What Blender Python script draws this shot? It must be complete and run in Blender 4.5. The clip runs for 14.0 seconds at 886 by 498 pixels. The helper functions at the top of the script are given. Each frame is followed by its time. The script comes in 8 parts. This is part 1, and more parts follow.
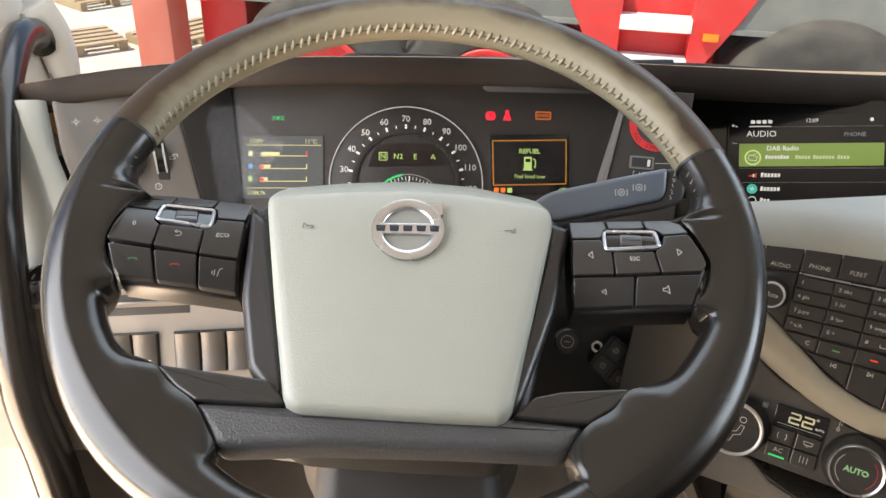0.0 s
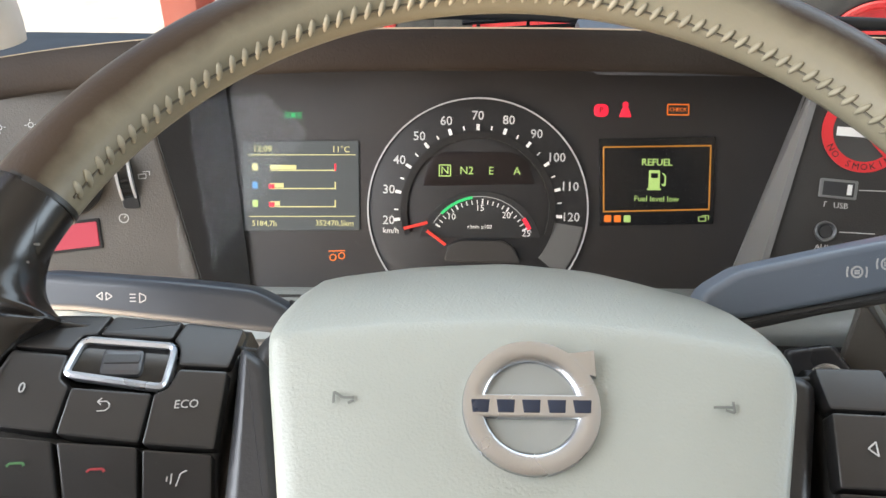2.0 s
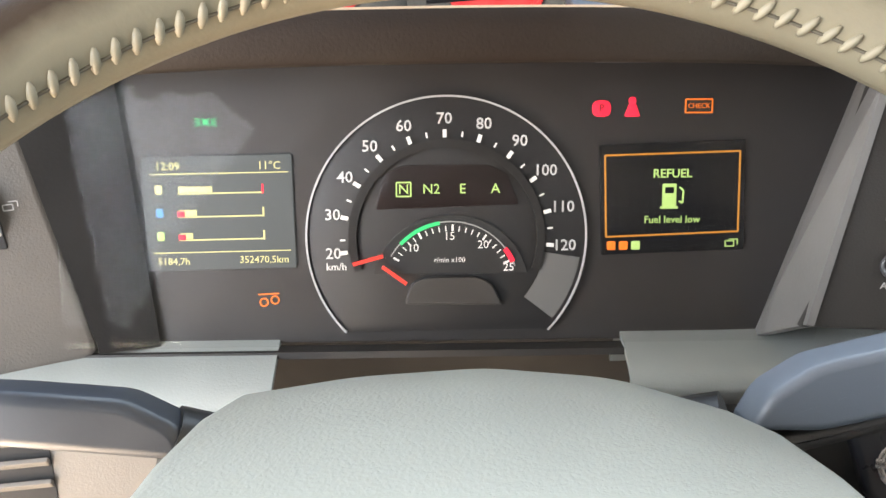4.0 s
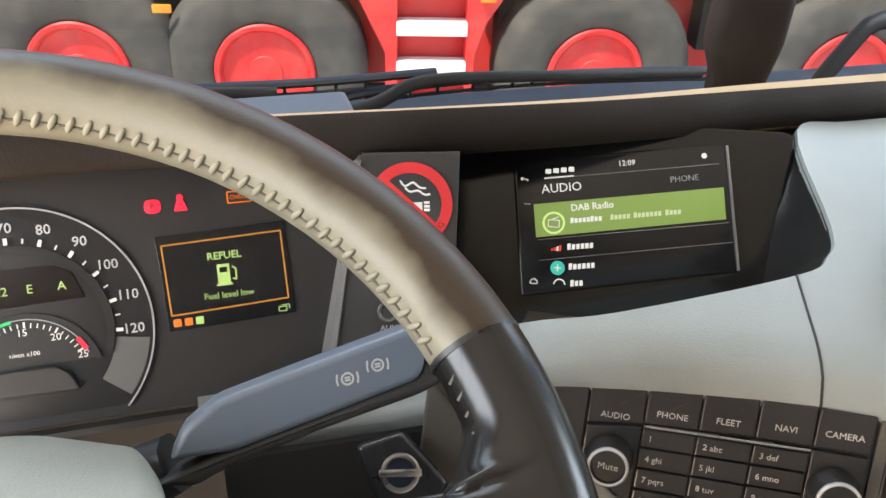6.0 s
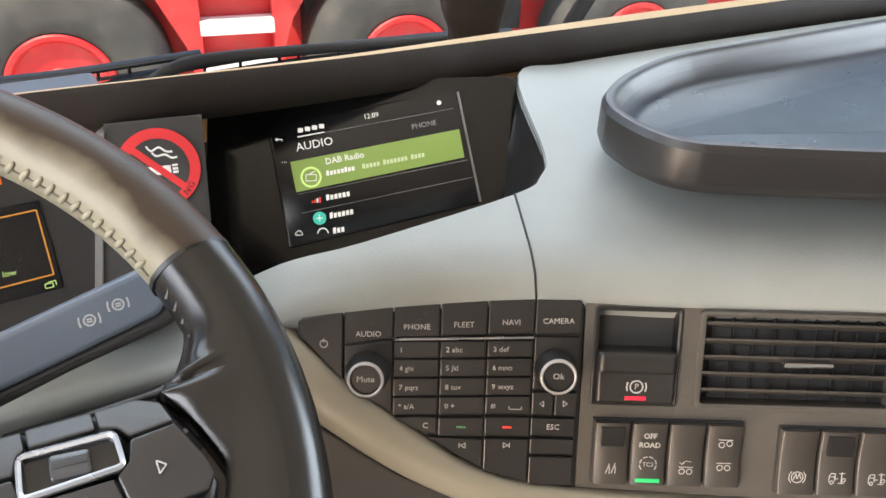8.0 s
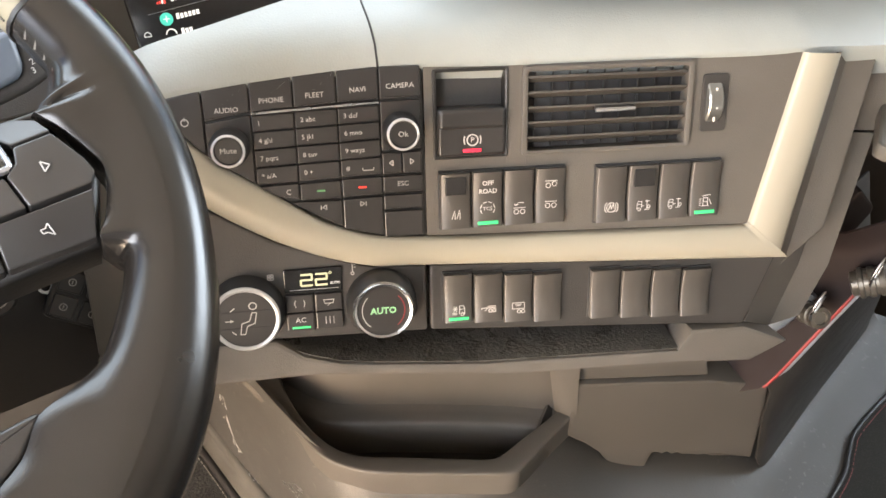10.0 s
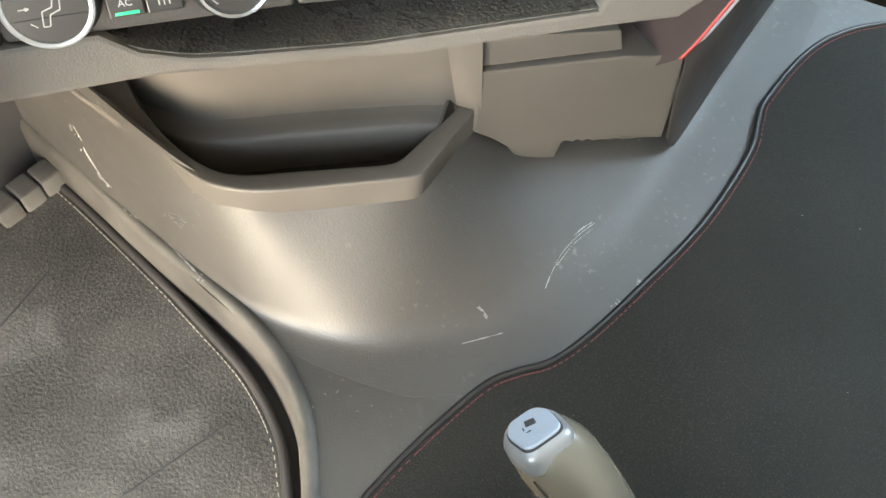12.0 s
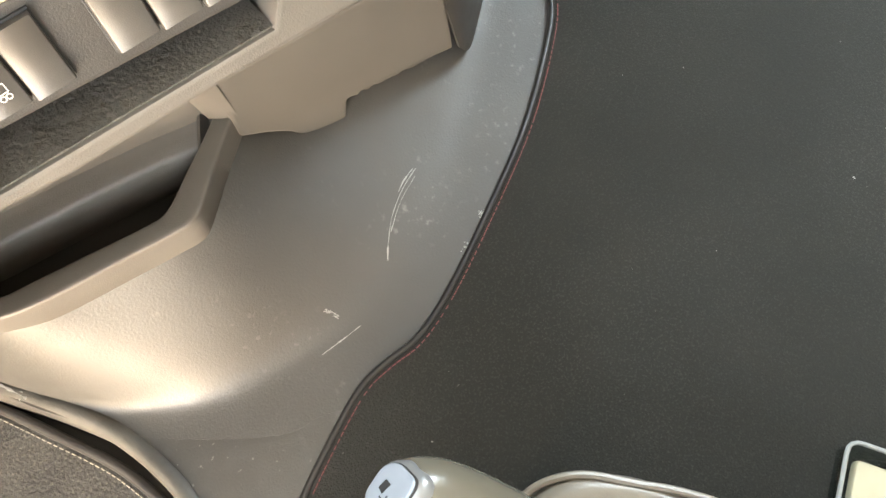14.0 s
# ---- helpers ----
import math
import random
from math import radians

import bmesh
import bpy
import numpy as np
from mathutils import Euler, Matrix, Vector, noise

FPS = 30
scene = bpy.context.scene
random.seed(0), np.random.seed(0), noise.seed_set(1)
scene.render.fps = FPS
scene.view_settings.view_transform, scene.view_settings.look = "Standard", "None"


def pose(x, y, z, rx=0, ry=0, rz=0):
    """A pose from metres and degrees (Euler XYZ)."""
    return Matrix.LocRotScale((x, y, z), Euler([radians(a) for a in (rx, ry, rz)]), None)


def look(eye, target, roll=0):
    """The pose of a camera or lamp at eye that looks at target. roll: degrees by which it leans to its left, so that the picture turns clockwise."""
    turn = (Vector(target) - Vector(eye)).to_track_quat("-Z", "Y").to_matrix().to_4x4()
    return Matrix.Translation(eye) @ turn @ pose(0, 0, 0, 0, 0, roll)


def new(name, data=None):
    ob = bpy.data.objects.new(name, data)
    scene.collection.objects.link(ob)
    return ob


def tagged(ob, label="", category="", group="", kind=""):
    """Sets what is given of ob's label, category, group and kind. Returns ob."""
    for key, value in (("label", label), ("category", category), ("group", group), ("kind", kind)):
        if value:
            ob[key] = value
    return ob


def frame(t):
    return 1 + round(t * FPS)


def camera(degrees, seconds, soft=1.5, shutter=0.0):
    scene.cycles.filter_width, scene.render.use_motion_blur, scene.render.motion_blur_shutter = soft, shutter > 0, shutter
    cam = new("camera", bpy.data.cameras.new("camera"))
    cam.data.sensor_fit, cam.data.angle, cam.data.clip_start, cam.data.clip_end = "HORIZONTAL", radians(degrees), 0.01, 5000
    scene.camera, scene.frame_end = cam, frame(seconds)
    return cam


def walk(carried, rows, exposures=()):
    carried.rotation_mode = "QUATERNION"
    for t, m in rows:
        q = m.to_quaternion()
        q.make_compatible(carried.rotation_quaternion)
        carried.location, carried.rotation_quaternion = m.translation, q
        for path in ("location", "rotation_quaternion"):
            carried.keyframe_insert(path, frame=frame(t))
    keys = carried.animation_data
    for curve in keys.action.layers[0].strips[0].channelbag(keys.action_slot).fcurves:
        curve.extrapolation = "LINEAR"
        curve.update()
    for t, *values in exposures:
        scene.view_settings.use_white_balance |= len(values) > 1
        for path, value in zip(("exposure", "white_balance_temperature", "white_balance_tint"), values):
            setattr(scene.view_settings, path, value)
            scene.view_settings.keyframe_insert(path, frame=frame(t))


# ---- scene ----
cam = camera(57.2, 14.0)
PATH = [
    (0, (0.0, 0.044, 0.986), (0.064, 1.795, 0.023), 1.7),
    (0.5, (-0.003, 0.069, 0.977), (0.057, 1.817, 0.007), 1.6),
    (1, (-0.016, 0.129, 0.968), (0.034, 1.864, -0.027), 1.6),
    (1.5, (-0.027, 0.217, 0.964), (0.007, 1.924, -0.077), 1.3),
    (2, (-0.037, 0.312, 0.942), (-0.036, 1.972, -0.174), 0.7),
    (2.2, (-0.039, 0.353, 0.934), (-0.061, 1.983, -0.224), 0.3),
    (4.3, (-0.019, 0.441, 0.909), (0.078, 2.043, -0.285), 0.6),
    (4.5, (-0.009, 0.436, 0.915), (0.132, 2.042, -0.268), 0.8),
    (5, (0.02, 0.419, 0.925), (0.265, 2.048, -0.21), 1.1),
    (5.5, (0.062, 0.384, 0.94), (0.446, 2.024, -0.138), 1.9),
    (6, (0.118, 0.351, 0.953), (0.628, 1.993, -0.068), 2.2),
    (6.5, (0.15, 0.328, 0.96), (0.771, 1.957, -0.02), 2.5),
    (7, (0.156, 0.321, 0.958), (0.867, 1.92, -0.01), 2.5),
    (7.5, (0.156, 0.304, 0.958), (0.933, 1.869, -0.014), 2.4),
    (8, (0.151, 0.273, 0.951), (1.012, 1.76, -0.073), 1.7),
    (8.5, (0.147, 0.253, 0.935), (1.063, 1.633, -0.185), 1.7),
    (8.7, (0.144, 0.242, 0.938), (1.067, 1.582, -0.225), 1.6),
    (10.8, (0.103, 0.178, 0.91), (1.177, 1.22, -0.418), 3.3),
    (11, (0.111, 0.18, 0.905), (1.188, 1.179, -0.452), 3.1),
    (11.5, (0.139, 0.199, 0.874), (1.169, 1.024, -0.63), 4.3),
    (12, (0.158, 0.223, 0.826), (1.022, 0.826, -0.874), 8.2),
    (12.5, (0.182, 0.239, 0.816), (0.868, 0.6, -1.028), 13.3),
    (13, (0.202, 0.247, 0.81), (0.827, 0.512, -1.071), 14.0),
    (13.5, (0.256, 0.252, 0.813), (0.858, 0.492, -1.079), 7.5),
    (14, (0.345, 0.216, 0.819), (1.043, 0.502, -1.033), -1.8),
]
EXPOSURES = [(0.0, 0.62, 7000, 14), (1.5, 0.66, 6800, 12), (2.2, 0.72, 6650, 11), (4.5, 1.1, 6750, 12), (5.5, 1.05, 6850, 12), (6.5, 0.8, 6700, 12), (7.5, 0.85, 6900, 15), (8.5, 1.25, 6850, 12), (11.0, 1.86, 7050, 15), (11.5, 2.02, 6650, 8), (12.0, 2.26, 6200, 4), (13.0, 2.5, 6400, 5), (13.5, 2.53, 6750, 6), (14.0, 2.57, 7000, 8)]
walk(cam, [(t, look(eye, target, roll)) for t, eye, target, roll in PATH], EXPOSURES)

# ---- world, sun, large lights ----
SUN_EL, SUN_AZ = 64, 250
world = bpy.data.worlds.new("sky")
scene.world = world
world.use_nodes = True
wn = world.node_tree
sky = wn.nodes.new("ShaderNodeTexSky")
sky.sky_type = "NISHITA"
sky.sun_disc = False
sky.sun_elevation, sky.sun_rotation = radians(SUN_EL), radians(SUN_AZ)
wn.links.new(sky.outputs[0], wn.nodes["Background"].inputs[0])
wn.nodes["Background"].inputs[1].default_value = 0.15
sun = new("sun", bpy.data.lights.new("sun", "SUN"))
sun.data.energy, sun.data.angle, sun.data.color = 4.2, radians(0.6), (1.0, 0.90, 0.74)
sun.matrix_world = look((0, 0, 0), (-math.sin(radians(SUN_AZ)) * math.cos(radians(SUN_EL)), -math.cos(radians(SUN_AZ)) * math.cos(radians(SUN_EL)), -math.sin(radians(SUN_EL))))


def window_light(name, eye, target, sx, sy, watts, col):
    ob = new(name, bpy.data.lights.new(name, "AREA"))
    ob.data.shape, ob.data.size, ob.data.size_y = "RECTANGLE", sx, sy
    ob.data.energy, ob.data.color = watts, col
    ob.matrix_world = look(eye, target)
    return ob


window_light("windscreen_daylight", (0.62, 1.19, 1.38), (0.62, 0.2, 0.60), 2.1, 0.52, 10, (0.76, 0.88, 1.0))
window_light("door_daylight", (-0.76, 0.20, 0.09), (0.4, 0.48, 0.12), 0.86, 0.86, 33, (1.0, 0.79, 0.58))
window_light("door_sky_daylight", (-0.76, 0.22, 0.98), (0.4, 0.44, 0.60), 0.80, 0.88, 15, (0.88, 0.94, 1.0))
window_light("passenger_window_daylight", (1.92, 0.25, 1.15), (0.6, 0.3, 0.3), 1.0, 0.8, 16.5, (0.74, 0.88, 1.0))


# ---- materials ----
def mat(name, col, rough=0.5, metal=0.0, var=0.18, scale=30.0, bump=0.15, bscale=500.0, stain=0.12, coat=0.0, dist=0.0006):
    m = bpy.data.materials.new(name)
    m.use_nodes = True
    nt = m.node_tree
    b = nt.nodes["Principled BSDF"]
    tc = nt.nodes.new("ShaderNodeTexCoord")
    fine, wide, grain = (nt.nodes.new("ShaderNodeTexNoise") for _ in range(3))
    for n, s, d in ((fine, scale, 6), (wide, 5.0, 4), (grain, bscale, 3)):
        n.inputs["Scale"].default_value = s
        n.inputs["Detail"].default_value = d
        nt.links.new(tc.outputs["Object"], n.inputs["Vector"])
    dark = nt.nodes.new("ShaderNodeMix")
    dark.data_type = "RGBA"
    dark.inputs["A"].default_value = (*[c * (1 - var) for c in col], 1)
    dark.inputs["B"].default_value = (*[min(1, c * (1 + var)) for c in col], 1)
    nt.links.new(fine.outputs["Fac"], dark.inputs["Factor"])
    ramp = nt.nodes.new("ShaderNodeMapRange")
    ramp.inputs["From Min"].default_value, ramp.inputs["From Max"].default_value = 0.42, 0.72
    ramp.inputs["To Min"].default_value, ramp.inputs["To Max"].default_value = 0.0, stain
    nt.links.new(wide.outputs["Fac"], ramp.inputs["Value"])
    dust = nt.nodes.new("ShaderNodeMix")
    dust.data_type = "RGBA"
    dust.inputs["B"].default_value = (0.34, 0.32, 0.28, 1)
    nt.links.new(ramp.outputs["Result"], dust.inputs["Factor"])
    nt.links.new(dark.outputs["Result"], dust.inputs["A"])
    nt.links.new(dust.outputs["Result"], b.inputs["Base Color"])
    rr = nt.nodes.new("ShaderNodeMapRange")
    rr.inputs["To Min"].default_value, rr.inputs["To Max"].default_value = max(0.02, rough - 0.1), min(1.0, rough + 0.1)
    nt.links.new(fine.outputs["Fac"], rr.inputs["Value"])
    nt.links.new(rr.outputs["Result"], b.inputs["Roughness"])
    b.inputs["Metallic"].default_value = metal
    b.inputs["Coat Weight"].default_value = coat
    if bump:
        bp = nt.nodes.new("ShaderNodeBump")
        bp.inputs["Strength"].default_value, bp.inputs["Distance"].default_value = bump, dist
        nt.links.new(grain.outputs["Fac"], bp.inputs["Height"])
        nt.links.new(bp.outputs["Normal"], b.inputs["Normal"])
    return m


def glow(name, col, strength=1.0):
    m = bpy.data.materials.new(name)
    m.use_nodes = True
    b = m.node_tree.nodes["Principled BSDF"]
    b.inputs["Base Color"].default_value = (*[c * 0.3 for c in col], 1)
    b.inputs["Emission Color"].default_value = (*col, 1)
    b.inputs["Emission Strength"].default_value = strength
    return m


def clear(name, tint=(1, 1, 1), gloss=0.03, rough=0.02):
    """Thin clear pane: light goes straight through, with a sheen that grows at grazing angles."""
    m = bpy.data.materials.new(name)
    m.use_nodes = True
    nt = m.node_tree
    nt.nodes.remove(nt.nodes["Principled BSDF"])
    tr, gl, mx, fr = (nt.nodes.new("ShaderNode" + k) for k in ("BsdfTransparent", "BsdfGlossy", "MixShader", "LayerWeight"))
    tr.inputs[0].default_value = (*tint, 1)
    gl.inputs["Roughness"].default_value = rough
    fr.inputs["Blend"].default_value = 0.5
    pw, ad = nt.nodes.new("ShaderNodeMath"), nt.nodes.new("ShaderNodeMath")
    pw.operation, ad.operation = "POWER", "MULTIPLY_ADD"
    pw.inputs[1].default_value, ad.inputs[1].default_value, ad.inputs[2].default_value = 5.0, 0.35, gloss * 0.6
    nt.links.new(fr.outputs["Facing"], pw.inputs[0])
    nt.links.new(pw.outputs[0], ad.inputs[0])
    nt.links.new(ad.outputs[0], mx.inputs[0])
    nt.links.new(tr.outputs[0], mx.inputs[1])
    nt.links.new(gl.outputs[0], mx.inputs[2])
    nt.links.new(mx.outputs[0], nt.nodes["Material Output"].inputs[0])
    return m


CHAR = mat("charcoal_plastic", (0.023, 0.0208, 0.0192), 0.52, bump=0.35, bscale=900, stain=0.035)
GREY = mat("grey_brown_plastic", (0.075, 0.067, 0.058), 0.53, bump=0.4, bscale=800, stain=0.06)
KNEE = mat("taupe_knee_plastic", (0.165, 0.150, 0.132), 0.5, var=0.06, bump=0.3, bscale=800, stain=0.04)
# bright tan stands in for sunlight along the hood's upper edge
DASHTOP = mat("painted_sun_tan", (0.40, 0.27, 0.14), 0.6, var=0.1, bump=0.3, stain=0.1)
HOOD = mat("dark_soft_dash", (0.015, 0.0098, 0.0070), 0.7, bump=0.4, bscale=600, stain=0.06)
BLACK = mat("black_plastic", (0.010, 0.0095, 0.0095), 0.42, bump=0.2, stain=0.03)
GLOSS = mat("gloss_black", (0.008, 0.008, 0.008), 0.12, bump=0.0, var=0.05, stain=0.01)
BEIGE = mat("beige_dash_skin", (0.252, 0.268, 0.256), 0.42, var=0.10, bump=0.3, bscale=700, stain=0.10)
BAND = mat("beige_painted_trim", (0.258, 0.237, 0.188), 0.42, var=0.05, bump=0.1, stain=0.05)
PAD = mat("pale_grey_leather", (0.275, 0.283, 0.250), 0.42, var=0.05, bump=0.5, bscale=800, stain=0.05)
LEATHER = mat("black_leather", (0.0085, 0.0070, 0.0060), 0.23, var=0.12, bump=0.05, bscale=420, stain=0.012)
GRAIN = mat("grained_black", (0.045, 0.046, 0.049), 0.38, bump=1.0, bscale=650, stain=0.03)
CHROME = mat("satin_chrome", (0.50, 0.51, 0.53), 0.27, metal=1.0, var=0.04, bump=0.0, stain=0.0)
SATIN = mat("satin_silver_ring", (0.42, 0.42, 0.42), 0.35, metal=0.35, var=0.04, bump=0.0, stain=0.0)
NAVY = mat("dark_blue_enamel", (0.012, 0.018, 0.035), 0.3, bump=0.0, stain=0.0)
KEYM = mat("key_plastic", (0.021, 0.0198, 0.0195), 0.34, bump=0.06, bscale=1600, stain=0.01)
CAPM = mat("rocker_cap_plastic", (0.048, 0.043, 0.038), 0.40, bump=0.12, bscale=1200, stain=0.02)
ICON = mat("white_print", (0.44, 0.43, 0.41), 0.5, bump=0.0, stain=0.0)
DIM = mat("grey_print", (0.30, 0.30, 0.29), 0.5, bump=0.0, stain=0.0)
RUBBER = mat("rubber_mat", (0.030, 0.028, 0.025), 0.8, var=0.5, scale=60, bump=1.0, bscale=260, stain=0.12, dist=0.0020)
CARPET = mat("fine_black_mat", (0.0102, 0.0103, 0.0086), 0.9, var=0.4, scale=160, bump=1.0, bscale=480, stain=0.012, dist=0.0012)
TUNNEL = mat("worn_tunnel_plastic", (0.031, 0.0288, 0.0258), 0.46, var=0.15, bump=0.45, bscale=420, stain=0.04)
TUNNELW = mat("grained_wall_plastic", (0.033, 0.030, 0.026), 0.56, var=0.15, bump=0.5, bscale=420, stain=0.04)
SEATM = mat("dark_grey_seat_leather", (0.082, 0.076, 0.072), 0.5, bump=0.35, bscale=900, stain=0.02)
REDP = mat("red_paint", (0.70, 0.030, 0.032), 0.42, var=0.15, scale=6, bump=0.05, stain=0.10)
REDH = mat("weathered_red_hub", (0.62, 0.022, 0.026), 0.5, var=0.35, scale=12, bump=0.2, bscale=60, stain=0.12)
TYRE = mat("dusty_tyre", (0.062, 0.060, 0.057), 0.85, var=0.2, scale=8, bump=0.6, bscale=60, stain=0.12, dist=0.004)
STEEL = mat("grey_deck_steel", (0.17, 0.185, 0.178), 0.5, var=0.15, scale=5, bump=0.1, stain=0.2)
WHITEP = mat("white_tread", (0.78, 0.78, 0.76), 0.5, var=0.06, bump=0.1, stain=0.05)
PAVING = mat("pale_concrete", (0.58, 0.555, 0.50), 0.9, var=0.3, scale=3, bump=0.6, bscale=30, stain=0.3, dist=0.01)
UNDER = mat("dark_underbody", (0.015, 0.015, 0.016), 0.7, bump=0.2, stain=0.1)
WOOD = mat("pale_wood", (0.42, 0.32, 0.2), 0.7, var=0.3, scale=12, bump=0.3, bscale=60)
TRIM = mat("pale_cab_trim", (0.46, 0.43, 0.38), 0.6, var=0.06, bump=0.3, stain=0.05)
AMBER = mat("amber_reflector", (0.75, 0.25, 0.02), 0.3, bump=0.0, stain=0.0)
REDT = mat("red_stitch", (0.13, 0.032, 0.032), 0.7, bump=0.0, stain=0.0)
PALET = mat("pale_stitch", (0.30, 0.28, 0.23), 0.7, bump=0.0, stain=0.0)
BLUEB = mat("black_wiper_paint", (0.007, 0.009, 0.013), 0.45, bump=0.0, stain=0.04)
SIGNR = mat("red_sign_print", (0.60, 0.03, 0.035), 0.4, bump=0.0, stain=0.0)
SIGNW = mat("white_sign_print", (0.72, 0.71, 0.68), 0.4, bump=0.0, stain=0.0)
G_RED, G_GREEN, G_AMBER = glow("red_lamp", (1.0, 0.02, 0.05), 0.75), glow("green_lamp", (0.03, 0.75, 0.22), 0.42), glow("amber_lamp", (1.0, 0.22, 0.02), 0.5)
G_LIME, G_WHITE, G_YEL = glow("lime_screen", (0.55, 0.80, 0.24), 0.42), glow("white_screen", (0.9, 0.9, 0.85), 0.38), glow("yellow_screen", (0.85, 0.80, 0.35), 0.40)
G_BAR, G_TEAL, G_ORANGE = glow("green_menu_bar", (0.24, 0.36, 0.085), 0.42), glow("teal_icon", (0.04, 0.55, 0.42), 0.42), glow("orange_screen_line", (0.65, 0.26, 0.03), 0.45)
G_NEEDLE = glow("red_needle", (0.9, 0.05, 0.03), 0.45)
SCREEN = mat("dark_screen", (0.012, 0.012, 0.013), 0.18, bump=0.0, var=0.05, stain=0.0)
SCREENL = glow("washed_screen", (0.085, 0.098, 0.098), 0.30)
GLASS = clear("window_glass", (0.96, 0.98, 0.97), 0.035)
COVER = clear("instrument_cover", (0.97, 0.97, 0.97), 0.009, 0.03)


def rim_leather():
    """Two-tone leather: pale on the inner side, worn dark brown on the outer."""
    m = mat("two_tone_rim_leather", (0.205, 0.178, 0.122), 0.42, var=0.08, bump=0.18, bscale=600, stain=0.05)
    nt = m.node_tree
    b = nt.nodes["Principled BSDF"]
    tc = nt.nodes.new("ShaderNodeTexCoord")
    sep = nt.nodes.new("ShaderNodeSeparateXYZ")
    nt.links.new(tc.outputs["Object"], sep.inputs[0])
    flat = nt.nodes.new("ShaderNodeCombineXYZ")
    oval = nt.nodes.new("ShaderNodeMath")
    oval.operation = "MULTIPLY"
    oval.inputs[1].default_value = 1 / 1.043
    nt.links.new(sep.outputs[0], oval.inputs[0])
    nt.links.new(oval.outputs[0], flat.inputs[0])
    nt.links.new(sep.outputs[1], flat.inputs[1])
    ln = nt.nodes.new("ShaderNodeVectorMath")
    ln.operation = "LENGTH"
    nt.links.new(flat.outputs[0], ln.inputs[0])
    ns = nt.nodes.new("ShaderNodeTexNoise")
    ns.inputs["Scale"].default_value, ns.inputs["Detail"].default_value = 30.0, 8
    nt.links.new(tc.outputs["Object"], ns.inputs["Vector"])
    add = nt.nodes.new("ShaderNodeMath")
    add.operation = "MULTIPLY_ADD"
    add.inputs[1].default_value = 0.018
    nt.links.new(ns.outputs["Fac"], add.inputs[0])
    side = nt.nodes.new("ShaderNodeMath")
    side.operation = "ABSOLUTE"
    nt.links.new(sep.outputs[0], side.inputs[0])
    skew = nt.nodes.new("ShaderNodeMath")
    skew.operation = "MULTIPLY_ADD"
    skew.inputs[1].default_value = 0.050
    nt.links.new(side.outputs[0], skew.inputs[0])
    nt.links.new(ln.outputs["Value"], skew.inputs[2])
    nt.links.new(skew.outputs[0], add.inputs[2])
    mr = nt.nodes.new("ShaderNodeMapRange")
    mr.inputs["From Min"].default_value, mr.inputs["From Max"].default_value = 0.2145, 0.2250
    nt.links.new(add.outputs[0], mr.inputs["Value"])
    mx = nt.nodes.new("ShaderNodeMix")
    mx.data_type = "RGBA"
    mx.inputs["B"].default_value = (0.034, 0.021, 0.012, 1)
    old = b.inputs["Base Color"].links[0].from_socket
    nt.links.new(mr.outputs["Result"], mx.inputs["Factor"])
    nt.links.new(old, mx.inputs["A"])
    nt.links.new(mx.outputs["Result"], b.inputs["Base Color"])
    return m


RIMTOP = rim_leather()
for m_, v_ in ((RIMTOP, 0.28), (LEATHER, 0.46), (HOOD, 0.2), (TUNNEL, 0.85), (TUNNELW, 0.85), (CARPET, 0.3)):
    m_.node_tree.nodes["Principled BSDF"].inputs["Specular IOR Level"].default_value = v_


def specks(m, col, scale, lo, hi, amount, patch=8.0, plo=0.40, phi=0.62):
    """Dust, lint or scuffs: fine spots of another colour, gathered in patches."""
    nt = m.node_tree
    b = nt.nodes["Principled BSDF"]
    tc = nt.nodes.new("ShaderNodeTexCoord")
    fac = []
    for s, d, a, z, top in ((scale, 5, lo, hi, amount), (patch, 5, plo, phi, 1.0)):
        n, r = nt.nodes.new("ShaderNodeTexNoise"), nt.nodes.new("ShaderNodeMapRange")
        n.inputs["Scale"].default_value, n.inputs["Detail"].default_value = s, d
        nt.links.new(tc.outputs["Object"], n.inputs["Vector"])
        r.inputs["From Min"].default_value, r.inputs["From Max"].default_value = a, z
        r.inputs["To Max"].default_value = top
        nt.links.new(n.outputs["Fac"], r.inputs["Value"])
        fac.append(r.outputs["Result"])
    mul = nt.nodes.new("ShaderNodeMath")
    mul.operation = "MULTIPLY"
    nt.links.new(fac[0], mul.inputs[0])
    nt.links.new(fac[1], mul.inputs[1])
    mx = nt.nodes.new("ShaderNodeMix")
    mx.data_type = "RGBA"
    mx.inputs["B"].default_value = (*col, 1)
    nt.links.new(mul.outputs[0], mx.inputs["Factor"])
    nt.links.new(b.inputs["Base Color"].links[0].from_socket, mx.inputs["A"])
    nt.links.new(mx.outputs["Result"], b.inputs["Base Color"])


specks(RUBBER, (0.17, 0.155, 0.125), 280, 0.52, 0.68, 0.65, 5.0, 0.34, 0.75)
specks(RUBBER, (0.010, 0.010, 0.009), 330, 0.50, 0.60, 0.75, 14.0, 0.38, 0.58)
specks(RUBBER, (0.30, 0.29, 0.27), 7, 0.46, 0.72, 0.45, 11.0, 0.38, 0.66)
specks(RUBBER, (0.006, 0.006, 0.006), 22, 0.52, 0.66, 0.55, 4.0, 0.40, 0.66)
specks(CARPET, (0.050, 0.049, 0.045), 420, 0.52, 0.66, 0.45, 3.0, 0.25, 0.75)
specks(CARPET, (0.45, 0.44, 0.42), 150, 0.755, 0.77, 0.7, 6.0, 0.45, 0.60)
specks(TUNNEL, (0.16, 0.155, 0.145), 60, 0.50, 0.80, 0.35, 4.0, 0.42, 0.70)
